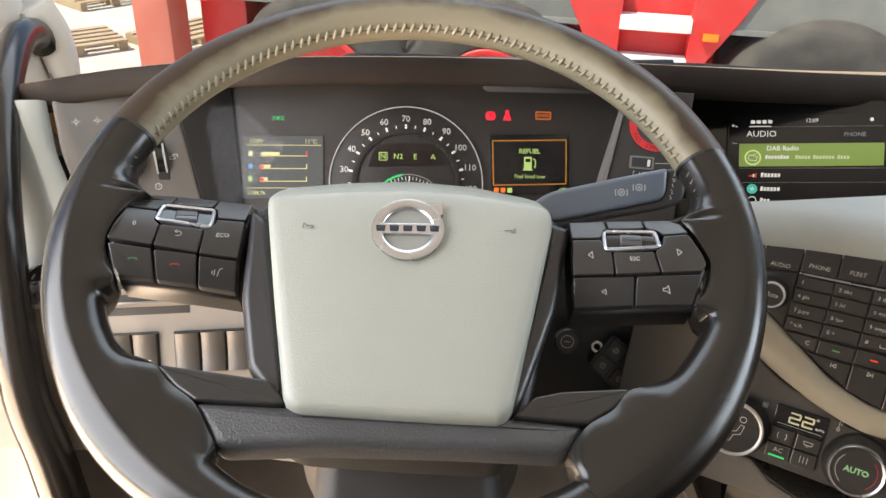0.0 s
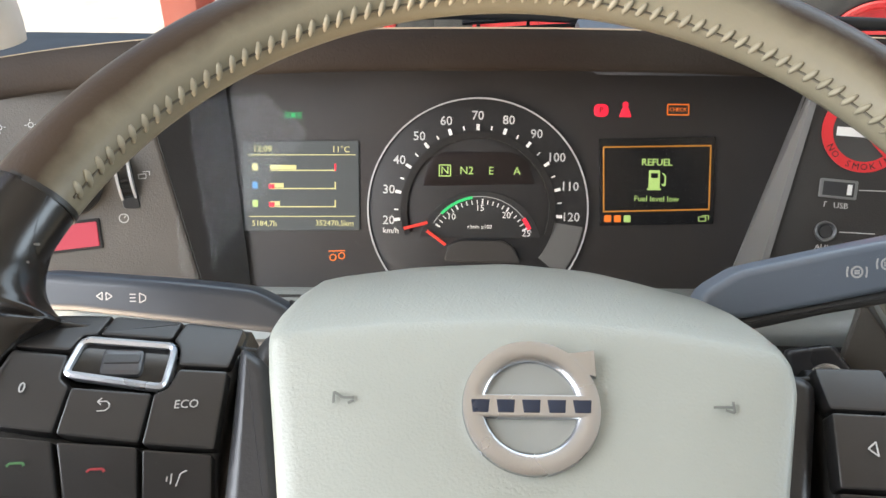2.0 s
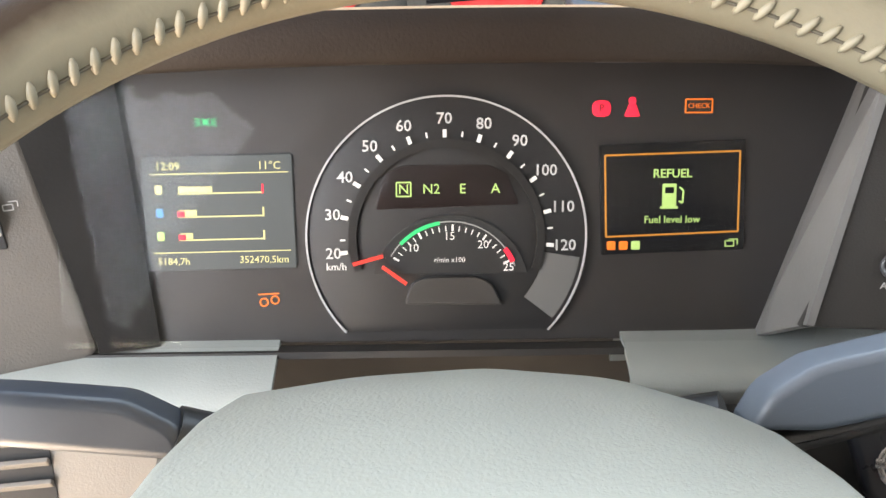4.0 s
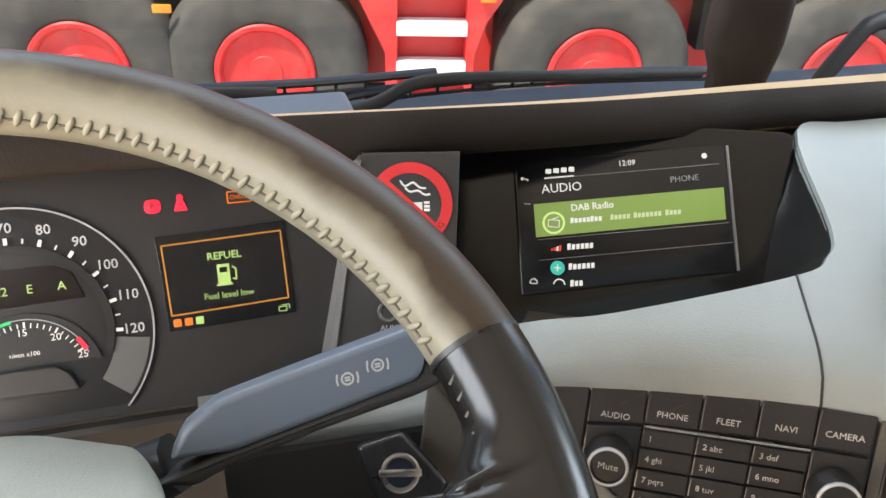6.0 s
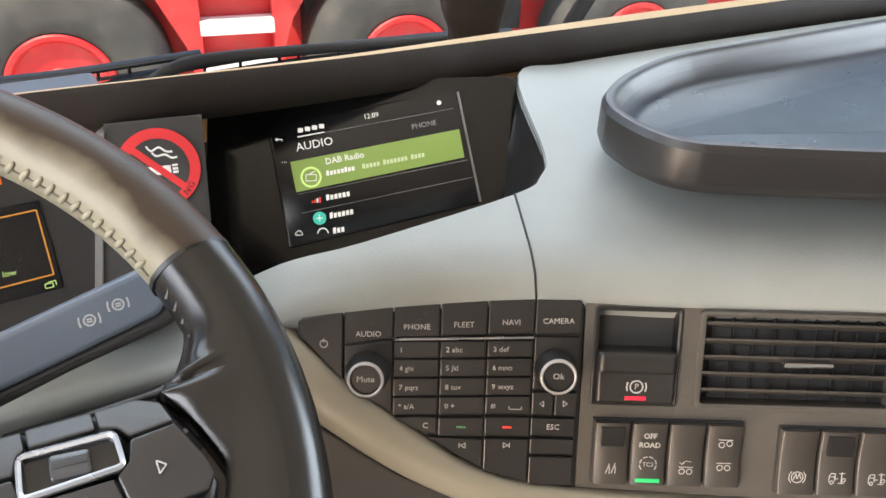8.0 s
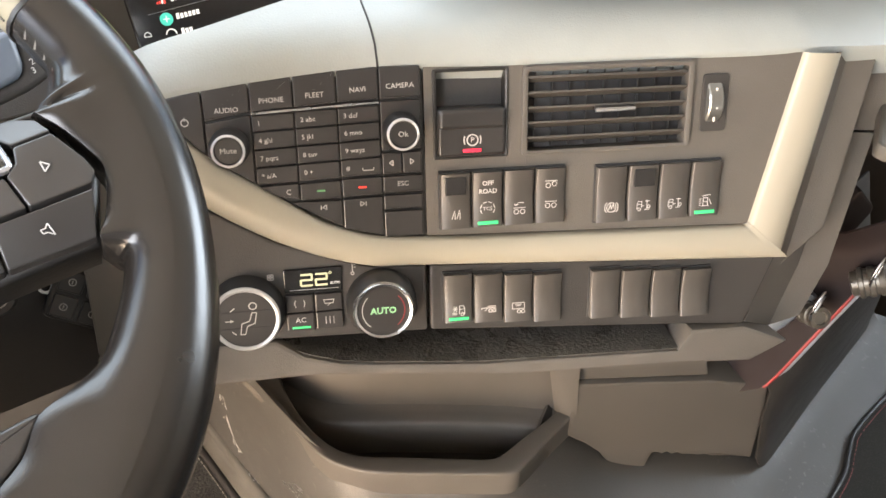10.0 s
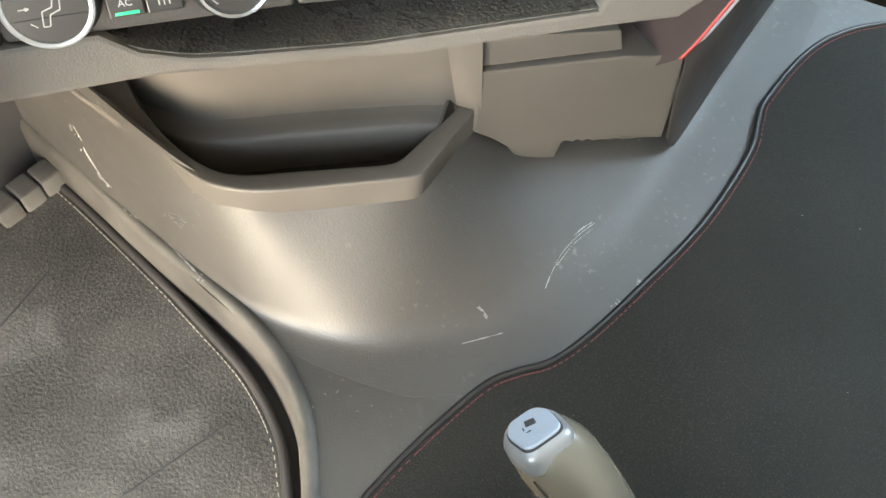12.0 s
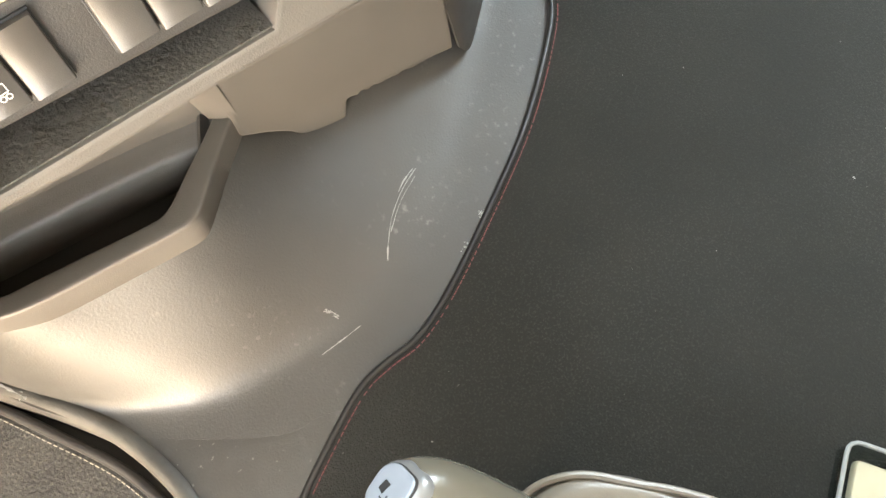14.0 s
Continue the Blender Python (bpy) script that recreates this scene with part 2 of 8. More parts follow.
specks(TUNNEL, (0.26, 0.25, 0.23), 160, 0.66, 0.72, 0.45, 9.0, 0.48, 0.60)
specks(LEATHER, (0.15, 0.115, 0.10), 260, 0.50, 0.70, 0.45, 9.0, 0.655, 0.72)
specks(TUNNELW, (0.20, 0.19, 0.17), 120, 0.60, 0.74, 0.40, 7.0, 0.46, 0.64)


# ---- building helpers ----
def panel(o, yaw, tilt):
    """A frame on a face: x to the right, y up along it, z out of it. yaw turns it to face the left, tilt leans it back."""
    a, b = radians(yaw), radians(tilt)
    right = Vector((math.cos(a), -math.sin(a), 0))
    n = Vector((-math.sin(a) * math.cos(b), -math.cos(a) * math.cos(b), math.sin(b)))
    up = n.cross(right)
    return Matrix(((right.x, up.x, n.x, o[0]), (right.y, up.y, n.y, o[1]), (right.z, up.z, n.z, o[2]), (0, 0, 0, 1)))


def thing(name, m, label, category, group="", kind=""):
    ob = new(name)
    ob.empty_display_size = 0.02
    ob.matrix_world = m
    return tagged(ob, label, category, group, kind)


def finish(name, me, material, parent=None, label="", angle=38):
    for p in me.polygons:
        p.use_smooth = True
    me.set_sharp_from_angle(angle=radians(angle))
    me.materials.append(material)
    ob = new(name, me)
    if parent is not None:
        ob.parent = parent
    return tagged(ob, label)


def part(name, geo, material, parent=None, label="", m=None, angle=38):
    """Links (verts, faces) as one mesh under a thing."""
    vs, fs = geo
    if m is not None:
        vs = [m @ Vector(v) for v in vs]
    me = bpy.data.meshes.new(name)
    me.from_pydata([tuple(v) for v in vs], [], fs)
    me.update()
    return finish(name, me, material, parent, label, angle)


def join(*geos):
    vs, fs = [], []
    for v, f in geos:
        k = len(vs)
        vs += list(v)
        fs += [tuple(i + k for i in q) for q in f]
    return vs, fs


def moved(geo, m):
    return [tuple(m @ Vector(v)) for v in geo[0]], geo[1]


def ccw(poly):
    s = sum(a[0] * b[1] - b[0] * a[1] for a, b in zip(poly, poly[1:] + poly[:1]))
    return list(poly) if s > 0 else list(reversed(poly))


def rounded(poly, rad, seg=3):
    """Polygon with its corners rounded off."""
    poly, out = ccw(poly), []
    n = len(poly)
    for i in range(n):
        p, a, b = Vector(poly[i]), Vector(poly[i - 1]), Vector(poly[(i + 1) % n])
        r = min(rad, 0.45 * (a - p).length, 0.45 * (b - p).length)
        s, e = p + (a - p).normalized() * r, p + (b - p).normalized() * r
        for k in range(seg + 1):
            t = k / seg
            q = s * (1 - t) ** 2 + p * 2 * t * (1 - t) + e * t * t
            out.append((q.x, q.y))
    return out


def inset(poly, d):
    n, out = len(poly), []
    for i in range(n):
        p, a, b = Vector(poly[i]), Vector(poly[i - 1]), Vector(poly[(i + 1) % n])
        u, v = (p - a), (b - p)
        u = u.normalized() if u.length > 1e-9 else v.normalized()
        v = v.normalized() if v.length > 1e-9 else u
        w = Vector((-u.y - v.y, u.x + v.x))
        w = w.normalized() if w.length > 1e-6 else Vector((-u.y, u.x))
        c = max(0.45, w.dot(Vector((-u.y, u.x))))
        out.append(p + w * (d / c))
    for _ in range(8):
        for i in range(n):
            j = (i + 1) % n
            if (out[j] - out[i]).dot(Vector(poly[j]) - Vector(poly[i])) < 0:
                out[i] = out[j] = (out[i] + out[j]) / 2
    return [(q.x, q.y) for q in out]


def stack_rings(rings, close=True):
    """Faces between loops of the same count; caps on both ends."""
    n = len(rings[0])
    vs = [v for r in rings for v in r]
    fs = [(k * n + i, k * n + (i + 1) % n, (k + 1) * n + (i + 1) % n, (k + 1) * n + i) for k in range(len(rings) - 1) for i in range(n)]
    if close:
        fs += [tuple(reversed(range(n))), tuple(range((len(rings) - 1) * n, len(rings) * n))]
    return vs, fs


def slab(poly, w0, w1, edge=0.001, rad=0.0, seg=3, steps=2):
    """Plate with a rounded upper edge, standing from w0 to w1 on the face."""
    poly = rounded(poly, max(rad, min(edge * 1.2, 0.006)), seg) if rad else ccw(poly)
    rings = [[(x, y, w0) for x, y in poly]]
    for k in range(steps + 1):
        a = k / steps * math.pi / 2
        rings.append([(x, y, w1 - edge + edge * math.sin(a)) for x, y in inset(poly, edge * (1 - math.cos(a)))])
    if edge > 0.0003:
        rings.append([(x, y, w1) for x, y in inset(poly, edge * 1.25)])
    return stack_rings(rings)


def domed(poly, levels):
    poly = ccw(poly)
    n = len(poly)
    cx, cy = sum(p[0] for p in poly) / n, sum(p[1] for p in poly) / n
    half = 0.5 * min(max(p[0] for p in poly) - min(p[0] for p in poly), max(p[1] for p in poly) - min(p[1] for p in poly))
    rings = []
    for d, w in levels:
        q = inset(poly, min(d, 0.005))
        k = 1 - max(0.0, d - 0.005) / half
        rings.append([(cx + (x - cx) * k, cy + (y - cy) * k, w) for x, y in q])
    rings.append([(cx + (x - cx) * 0.94, cy + (y - cy) * 0.94, w) for x, y, w in rings[-1]])
    return stack_rings(rings)


def rect(u0, v0, u1, v1):
    return [(u0, v0), (u1, v0), (u1, v1), (u0, v1)]


def box(x0, y0, z0, x1, y1, z1, edge=0.002):
    return slab(rect(x0, y0, x1, y1), z0, z1, edge, min(edge, 0.5 * min(x1 - x0, y1 - y0)), 2)


def lathe(profile, seg=32, at=(0, 0, 0)):
    rings = [[(at[0] + r * math.cos(2 * math.pi * i / seg), at[1] + r * math.sin(2 * math.pi * i / seg), at[2] + z) for i in range(seg)] for r, z in profile]
    open_ring = profile[-1][0] > 0.35 * max(r for r, z in profile) and profile[-1][1] < max(z for r, z in profile) - 1e-6
    return stack_rings(rings, not open_ring)


def ring(r0, r1, w0, w1, at=(0, 0), seg=40, a0=0.0, a1=360.0):
    """Flat ring or arc of it, from angle a0 to a1 in degrees."""
    full = abs(a1 - a0) >= 359.9
    n = seg if full else seg + 1
    vs, fs = [], []
    for i in range(n):
        a = radians(a0 + (a1 - a0) * i / seg)
        c, s = math.cos(a), math.sin(a)
        for r, w in ((r0, w0), (r0, w1), (r1, w1), (r1, w0)):
            vs.append((at[0] + r * c, at[1] + r * s, w))
    for i in range(seg):
        j = (i + 1) % n
        for k in range(4):
            l = (k + 1) % 4
            fs.append((i * 4 + l, i * 4 + k, j * 4 + k, j * 4 + l))
    if not full:
        fs += [(0, 1, 2, 3), tuple(reversed([(n - 1) * 4 + k for k in range(4)]))]
    return vs, fs


def smooth_line(pts, n=8):
    """Catmull-Rom through the points."""
    p = [Vector(q) for q in pts]
    out = []
    for i in range(len(p) - 1):
        a, b, c, d = p[max(i - 1, 0)], p[i], p[i + 1], p[min(i + 2, len(p) - 1)]
        for k in range(n):
            t = k / n
            out.append(0.5 * ((2 * b) + (c - a) * t + (2 * a - 5 * b + 4 * c - d) * t * t + (3 * b - a - 3 * c + d) * t ** 3))
    return out + [p[-1]]


def tube(path, rad, seg=10, flat=1.0, up=None, caps=True):
    """Tube along a line; rad is a number or one for each point; flat squeezes it along its second axis."""
    p = [Vector(q) for q in path]
    rings = []
    nrm = Vector(up) if up else None
    for i, q in enumerate(p):
        t = (p[min(i + 1, len(p) - 1)] - p[max(i - 1, 0)]).normalized()
        if nrm is None:
            nrm = t.orthogonal()
        nrm = (nrm - t * nrm.dot(t)).normalized()
        bi = t.cross(nrm)
        r = rad[i] if isinstance(rad, (list, tuple)) else rad
        rings.append([tuple(q + nrm * (r * flat * math.cos(2 * math.pi * k / seg)) + bi * (r * math.sin(2 * math.pi * k / seg))) for k in range(seg)])
    return stack_rings(rings, caps)


def skin(rows, thick=0.0):
    """Surface through rows of points; with thickness it gets a back and rims."""
    nu, nv = len(rows), len(rows[0])
    vs = [Vector(v) for r in rows for v in r]
    fs = [(i * nv + j, i * nv + j + 1, (i + 1) * nv + j + 1, (i + 1) * nv + j) for i in range(nu - 1) for j in range(nv - 1)]
    if thick:
        nr = [Vector((0, 0, 0)) for _ in vs]
        for f in fs:
            n = (vs[f[1]] - vs[f[0]]).cross(vs[f[3]] - vs[f[0]])
            n = n if n.length > 1e-12 else (vs[f[2]] - vs[f[1]]).cross(vs[f[3]] - vs[f[1]])
            for i in f:
                nr[i] += n
        k = len(vs)
        vs = vs + [v - (n.normalized() if n.length else Vector((0, 0, 1))) * thick for v, n in zip(vs, nr)]
        fs = fs + [tuple(i + k for i in reversed(f)) for f in fs]
        rim = [i * nv for i in range(nu)] + [(nu - 1) * nv + j for j in range(1, nv)] + [i * nv + nv - 1 for i in range(nu - 2, -1, -1)] + [j for j in range(nv - 2, 0, -1)]
        fs += [(a, b, b + k, a + k) for a, b in zip(rim, rim[1:] + rim[:1])]
    return [tuple(v) for v in vs], fs


def bar(a, b, half, w0, w1):
    """Flat stroke on a face from a to b."""
    a, b = Vector(a), Vector(b)
    t = (b - a).normalized()
    n = Vector((-t.y, t.x)) * half
    return slab([tuple(a - n), tuple(b - n), tuple(b + n), tuple(a + n)], w0, w1, 0.0001, steps=1)


def letters(s, size, u, v, w, material, parent, turn=0.0, align="CENTER", bold=0.0, m=None, depth=0.00015):
    """Lettering in the built-in font, centred at u, v on the face."""
    cu = bpy.data.curves.new("lettering", "FONT")
    cu.body, cu.size, cu.align_x, cu.align_y, cu.extrude, cu.offset = s, size, align, "CENTER", depth, bold
    cu.resolution_u = 2
    tmp = bpy.data.objects.new("lettering", cu)
    me = bpy.data.meshes.new_from_object(tmp)
    bpy.data.objects.remove(tmp)
    bpy.data.curves.remove(cu)
    me.transform((m if m is not None else Matrix()) @ pose(u, v, w, 0, 0, turn))
    me.materials.clear()
    me.materials.append(material)
    ob = new("lettering", me)
    if parent is not None:
        ob.parent = parent
    return ob


def strokes(name, lines, half, w, material, parent, at=(0, 0), k=1.0, label=""):
    """A pictogram of straight strokes and rings: ((x, y), (x, y)) or ('o', x, y, r)."""
    gs = []
    for q in lines:
        if q[0] == "o":
            gs.append(ring((q[3] * k - half), q[3] * k + half, w, w + 0.0002, (at[0] + q[1] * k, at[1] + q[2] * k), 20))
        else:
            gs.append(bar((at[0] + q[0][0] * k, at[1] + q[0][1] * k), (at[0] + q[1][0] * k, at[1] + q[1][1] * k), half, w, w + 0.0002))
    return part(name, join(*gs), material, parent, label)


CL = panel((0.0135, 0.829, 0.667), 0, 28.5)
ST = panel((0.417, 0.580, 0.575), 30, 20)
SC = panel((0.395, 0.810, 0.677), 21, 33)
NO = panel((0.221, 0.768, 0.690), 10, 28)
LP = panel((-0.281, 0.782, 0.637), -14, 28)
WH = panel((-0.003, 0.525, 0.745), 0, 61.5)

# ---- the large structure: cab shell, floor, ground ----
def structure(name, geo, material, label, category, angle=38):
    return tagged(part(name, geo, material, None, "", None, angle), label, category, "", "structure")


structure("ground", ([(-400, -400, -1.96), (400, -400, -1.96), (400, 400, -1.96), (-400, 400, -1.96)], [(0, 1, 2, 3)]), PAVING, "pale sunlit concrete yard beside the truck", "ground")

# the engine tunnel: flat top that sweeps up into the wall under the dash
BASE = smooth_line([(0.347, 1.05, 0), (0.350, 0.88, 0), (0.356, 0.765, 0), (0.362, 0.67, 0), (0.380, 0.585, 0), (0.425, 0.503, 0), (0.490, 0.450, 0), (0.565, 0.410, 0), (0.67, 0.382, 0), (0.82, 0.393, 0), (1.0, 0.418, 0), (1.32, 0.462, 0)], 6)
HEAD = smooth_line([(0.352, 1.06, 0.25), (0.357, 0.87, 0.20), (0.366, 0.79, 0.172), (0.379, 0.70, 0.150), (0.400, 0.643, 0.135), (0.445, 0.600, 0.126), (0.541, 0.533, 0.125), (0.645, 0.560, 0.140), (0.790, 0.605, 0.115), (0.93, 0.575, 0.115), (1.06, 0.55, 0.14), (1.33, 0.55, 0.20)], 6)
rows = []
for a, b in zip(BASE, HEAD):
    row = []
    for k in range(25):
        e = -0.80 + 1.98 * (k / 24) ** 0.9
        lift = (e + math.sqrt(e * e + 0.018)) / 2
        row.append((a.x + (b.x - a.x) * e, a.y + (b.y - a.y) * e, 0.0004 + b.z * max(0.0, lift - 0.0055)))
    rows.append(row)
WALL = rows
structure("tunnel_wall", skin(rows, -0.004), TUNNELW, "scuffed dark grey plastic wall curving up from the tunnel", "wall trim", 60)

EDGE = smooth_line([(0.345, 1.05), (0.348, 0.90), (0.349, 0.76), (0.354, 0.66), (0.350, 0.575), (0.325, 0.495), (0.284, 0.438), (0.236, 0.380), (0.222, 0.33), (0.222, 0.24), (0.222, 0.10), (0.222, -0.15), (0.222, -0.6), (0.222, -1.35)], 6)
RIM_X = [(1.05, 1.30), (0.55, 1.325), (0.467, 1.336), (0.40, 1.362), (0.30, 1.396), (0.0, 1.41), (-1.35, 1.41)]


def right_end(y):
    """Where the tunnel ends on the passenger's side."""
    for (ya, xa), (yb, xb) in zip(RIM_X, RIM_X[1:]):
        if yb <= y <= ya:
            return xa + (xb - xa) * (ya - y) / (ya - yb)
    return 1.30


structure("floor", skin([[(right_end(p.y) + 0.012, p.y, -0.05), (right_end(p.y) + 0.008, p.y, -0.008), (right_end(p.y), p.y, 0.0), (1.0, p.y, 0.0), (0.6, p.y, 0.0), (p.x, p.y, 0.0)] for p in EDGE], 0.05), TUNNEL, "worn dark plastic floor of the engine tunnel", "floor", 40)
structure("passenger_footwell", join(box(1.33, -1.35, -0.42, 1.88, 1.05, -0.40), box(1.33, 0.95, -0.40, 1.88, 1.0, 0.50)), mat("brown_black_carpet", (0.016, 0.013, 0.011), 0.9, bump=0.5), "dark brown passenger footwell", "floor")
structure("tunnel_side", box(1.30, -1.35, -0.42, 1.33, 1.0, -0.052), UNDER, "dark side of the engine tunnel", "wall")
ridge = []
for i, p in enumerate(EDGE):
    q = EDGE[min(i + 1, len(EDGE) - 1)] - EDGE[max(i - 1, 0)]
    n = Vector((-q.y, q.x)).normalized()
    n = -n if n.x > 0 else n
    ridge.append([(p.x + n.x * d, p.y + n.y * d, z) for d, z in ((-0.013, 0.001), (-0.009, 0.005), (-0.002, 0.007), (0.003, 0.004), (0.007, -0.006), (0.010, -0.075))])
structure("tunnel_ridge", skin(ridge, 0.003), mat("scuffed_pale_ridge", (0.040, 0.037, 0.032), 0.5, var=0.6, scale=90, bump=0.6, stain=0.25), "scuffed pale plastic ridge along the tunnel edge", "trim", 60)
structure("footwell_floor", box(-0.62, -1.35, -0.12, 0.36, 1.10, -0.078), UNDER, "dark footwell floor under the driver's mat", "floor")
structure("bulkhead", box(-0.62, 1.02, -0.12, 1.88, 1.06, 0.55), UNDER, "dark bulkhead behind the pedals", "wall")

# cab shell
structure("wall_rear", box(-0.74, -1.42, -0.12, 1.98, -1.36, 1.75), TRIM, "pale cab rear wall", "wall")
structure("ceiling", box(-0.74, -1.42, 1.70, 1.98, 1.05, 1.76), TRIM, "pale cab roof lining", "ceiling")


def side_wall(name, x0, x1, doorway):
    low = [box(x0, -1.36, -0.50, x1, -0.24, 0.66), box(x0, 0.62, -0.50, x1, 1.06, 0.66)] if doorway else [box(x0, -1.36, -0.50, x1, 1.06, 0.52)]
    gs = [*low, box(x0, -1.36, 0.66, x1, -0.20, 1.70), box(x0, -0.20, 1.48, x1, 1.06, 1.70), box(x0, 0.80, 0.52, x1, 0.93, 1.48), box(x0, -1.36, 0.52, x1, -0.20, 0.67)]
    return structure(name, join(*gs), TRIM, "pale cab side with an open doorway" if doorway else "pale cab side with a door window", "wall")


side_wall("wall_left", -0.70, -0.63, True)
side_wall("wall_right", 1.88, 1.95, False)
structure("door_2", moved(slab(rect(-1.30, -0.45, 1.00, 0.51), 0.0, 0.022, 0.008, 0.05), Matrix(((0, 0, -1, 1.879), (1, 0, 0, 0), (0, 1, 0, 0), (0, 0, 0, 1)))), mat("brown_door_trim", (0.085, 0.064, 0.048), 0.6, bump=0.4, bscale=700, stain=0.06), "brown passenger door trim", "door")
structure("windscreen", skin([[(-0.60, 1.20, 0.56), (-0.60, 1.06, 1.70)], [(1.86, 1.20, 0.56), (1.86, 1.06, 1.70)]], 0.005), GLASS, "clear curved windscreen glass", "window").visible_shadow = False
structure("header_rail", box(-0.70, 1.00, 1.55, 1.95, 1.152, 1.74), TRIM, "pale header rail over the windscreen", "trim")

# A pillar on the driver's side
pl = smooth_line([(-0.462, 1.00, 0.60), (-0.474, 0.985, 0.72), (-0.490, 0.96, 0.90), (-0.51, 0.94, 1.20), (-0.56, 0.92, 1.60)], 5)
structure("pillar_left", tube(pl, 0.045, 14, 0.75, (1, 0.4, 0)), TRIM, "pale trimmed windscreen pillar", "pillar")

# ---- dash: one hood, beige cowls, panels ----
dash = thing("dashboard", pose(0, 0.8, 0.5), "dark soft hood over beige dashboard with charcoal panels", "dashboard")
D = pose(0, -0.8, -0.5)

# the long hood
rows = []
for x, yf, zf in ((-0.62, 0.80, 0.700), (-0.40, 0.812, 0.735), (-0.28, 0.815, 0.755), (-0.15, 0.815, 0.767), (0.0, 0.815, 0.771), (0.14, 0.815, 0.770), (0.26, 0.812, 0.768), (0.38, 0.820, 0.762), (0.52, 0.836, 0.755), (0.70, 0.846, 0.750), (0.95, 0.846, 0.748), (1.30, 0.84, 0.744), (1.86, 0.82, 0.735)):
    low = 0.027 if x < 0.2 else 0.034
    back = -0.003 if x < 0.2 else 0.004
    rise = 0.0045 * max(0.0, min(1.0, (x - 0.30) / 0.35))
    rows.append([(x, yf + 0.30, zf - 0.20), (x, yf + 0.10, zf - 0.060), (x, yf + 0.022, zf - 0.0085 + 1.3 * rise), (x, yf + 0.012, zf - 0.0022 + 1.2 * rise), (x, yf + 0.004, zf - 0.0005), (x, yf, zf - 0.004), (x, yf - 0.002, zf - 0.010), (x, yf - 0.003, zf - 0.018), (x, yf - 0.001 + back * 0.5, zf - low + 0.003), (x, yf + 0.003 + back, zf - low), (x, yf + 0.05, zf - low - 0.008), (x, yf + 0.09, zf - low - 0.03)])
dense = [smooth_line(list(c), 5) for c in zip(*rows)]
strip = [list(r) for r in zip(*dense)]
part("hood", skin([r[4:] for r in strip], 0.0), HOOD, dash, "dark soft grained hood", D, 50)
# upper side of the same hood, its sunlight put into the colour
part("dash_top", skin([r[:5] for r in strip], 0.0), DASHTOP, dash, "dash top with its sunlit tan painted into the colour", D, 50)

# recess walls beside the dials
def on(m, u, v, w=0.0):
    return m @ Vector((u, v, w))


cl_b, cl_t = -0.092, 0.075
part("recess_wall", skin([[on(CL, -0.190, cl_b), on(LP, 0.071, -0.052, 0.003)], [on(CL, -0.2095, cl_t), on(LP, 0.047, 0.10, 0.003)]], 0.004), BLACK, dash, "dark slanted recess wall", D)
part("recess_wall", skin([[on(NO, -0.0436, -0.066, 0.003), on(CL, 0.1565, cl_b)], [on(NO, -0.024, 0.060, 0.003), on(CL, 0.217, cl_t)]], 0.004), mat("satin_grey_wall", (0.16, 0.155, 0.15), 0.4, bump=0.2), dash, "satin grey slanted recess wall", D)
part("recess_floor", skin([[on(CL, -0.24, cl_b - 0.001, 0.0), on(CL, -0.24, cl_b - 0.002, 0.012)], [on(CL, 0.20, cl_b - 0.001, 0.0), on(CL, 0.20, cl_b - 0.002, 0.012)]], 0.004), CHAR, dash, "dark sill under the dials", D)

# left switch panel, right socket panel, screen recess
part("light_panel", moved(slab([(0.071, -0.055), (0.047, 0.105), (-0.0665, 0.105), (-0.0655, 0.091), (-0.0625, 0.047), (-0.0540, 0.0134), (-0.040, -0.035), (0.0, -0.058)], -0.03, 0.0, 0.003, 0.01), LP), GREY, dash, "grey switch panel beside the dials", D)
part("socket_panel", moved(slab([(-0.049, -0.068), (0.030, -0.063), (0.038, 0.066), (-0.023, 0.066)], -0.03, 0.0, 0.0015), NO), CHAR, dash, "charcoal socket panel", D)
part("screen_recess", moved(slab([(-0.135, -0.105), (0.104, -0.07), (0.122, 0.070), (-0.125, 0.070)], -0.02, -0.004, 0.002, 0.01), SC), GLOSS, dash, "gloss black screen surround", D)

# beige skin of the upper dash: front edge follows the panel, back edge runs under the hood
FRONT = smooth_line([(0.088, 0.750, 0.580), (0.165, 0.748, 0.581), (0.218, 0.734, 0.592), (0.252, 0.710, 0.618), (0.286, 0.684, 0.647), (0.345, 0.653, 0.655), (0.4185, 0.6146, 0.659), (0.455, 0.594, 0.660), (0.490, 0.573, 0.660), (0.525, 0.553, 0.660), (0.60, 0.510, 0.660), (0.692, 0.457, 0.660), (0.86, 0.375, 0.655), (1.10, 0.31, 0.65), (1.86, 0.26, 0.64)], 5)
BACK = smooth_line([(0.088, 0.793, 0.588), (0.165, 0.795, 0.588), (0.205, 0.798, 0.590), (0.240, 0.775, 0.612), (0.285, 0.718, 0.664), (0.333, 0.693, 0.681), (0.4486, 0.689, 0.692), (0.4765, 0.6975, 0.697), (0.494, 0.719, 0.704), (0.535, 0.818, 0.727), (0.60, 0.836, 0.722), (0.72, 0.84, 0.720), (0.90, 0.84, 0.718), (1.10, 0.835, 0.715), (1.86, 0.80, 0.70)], 5)
rows = []
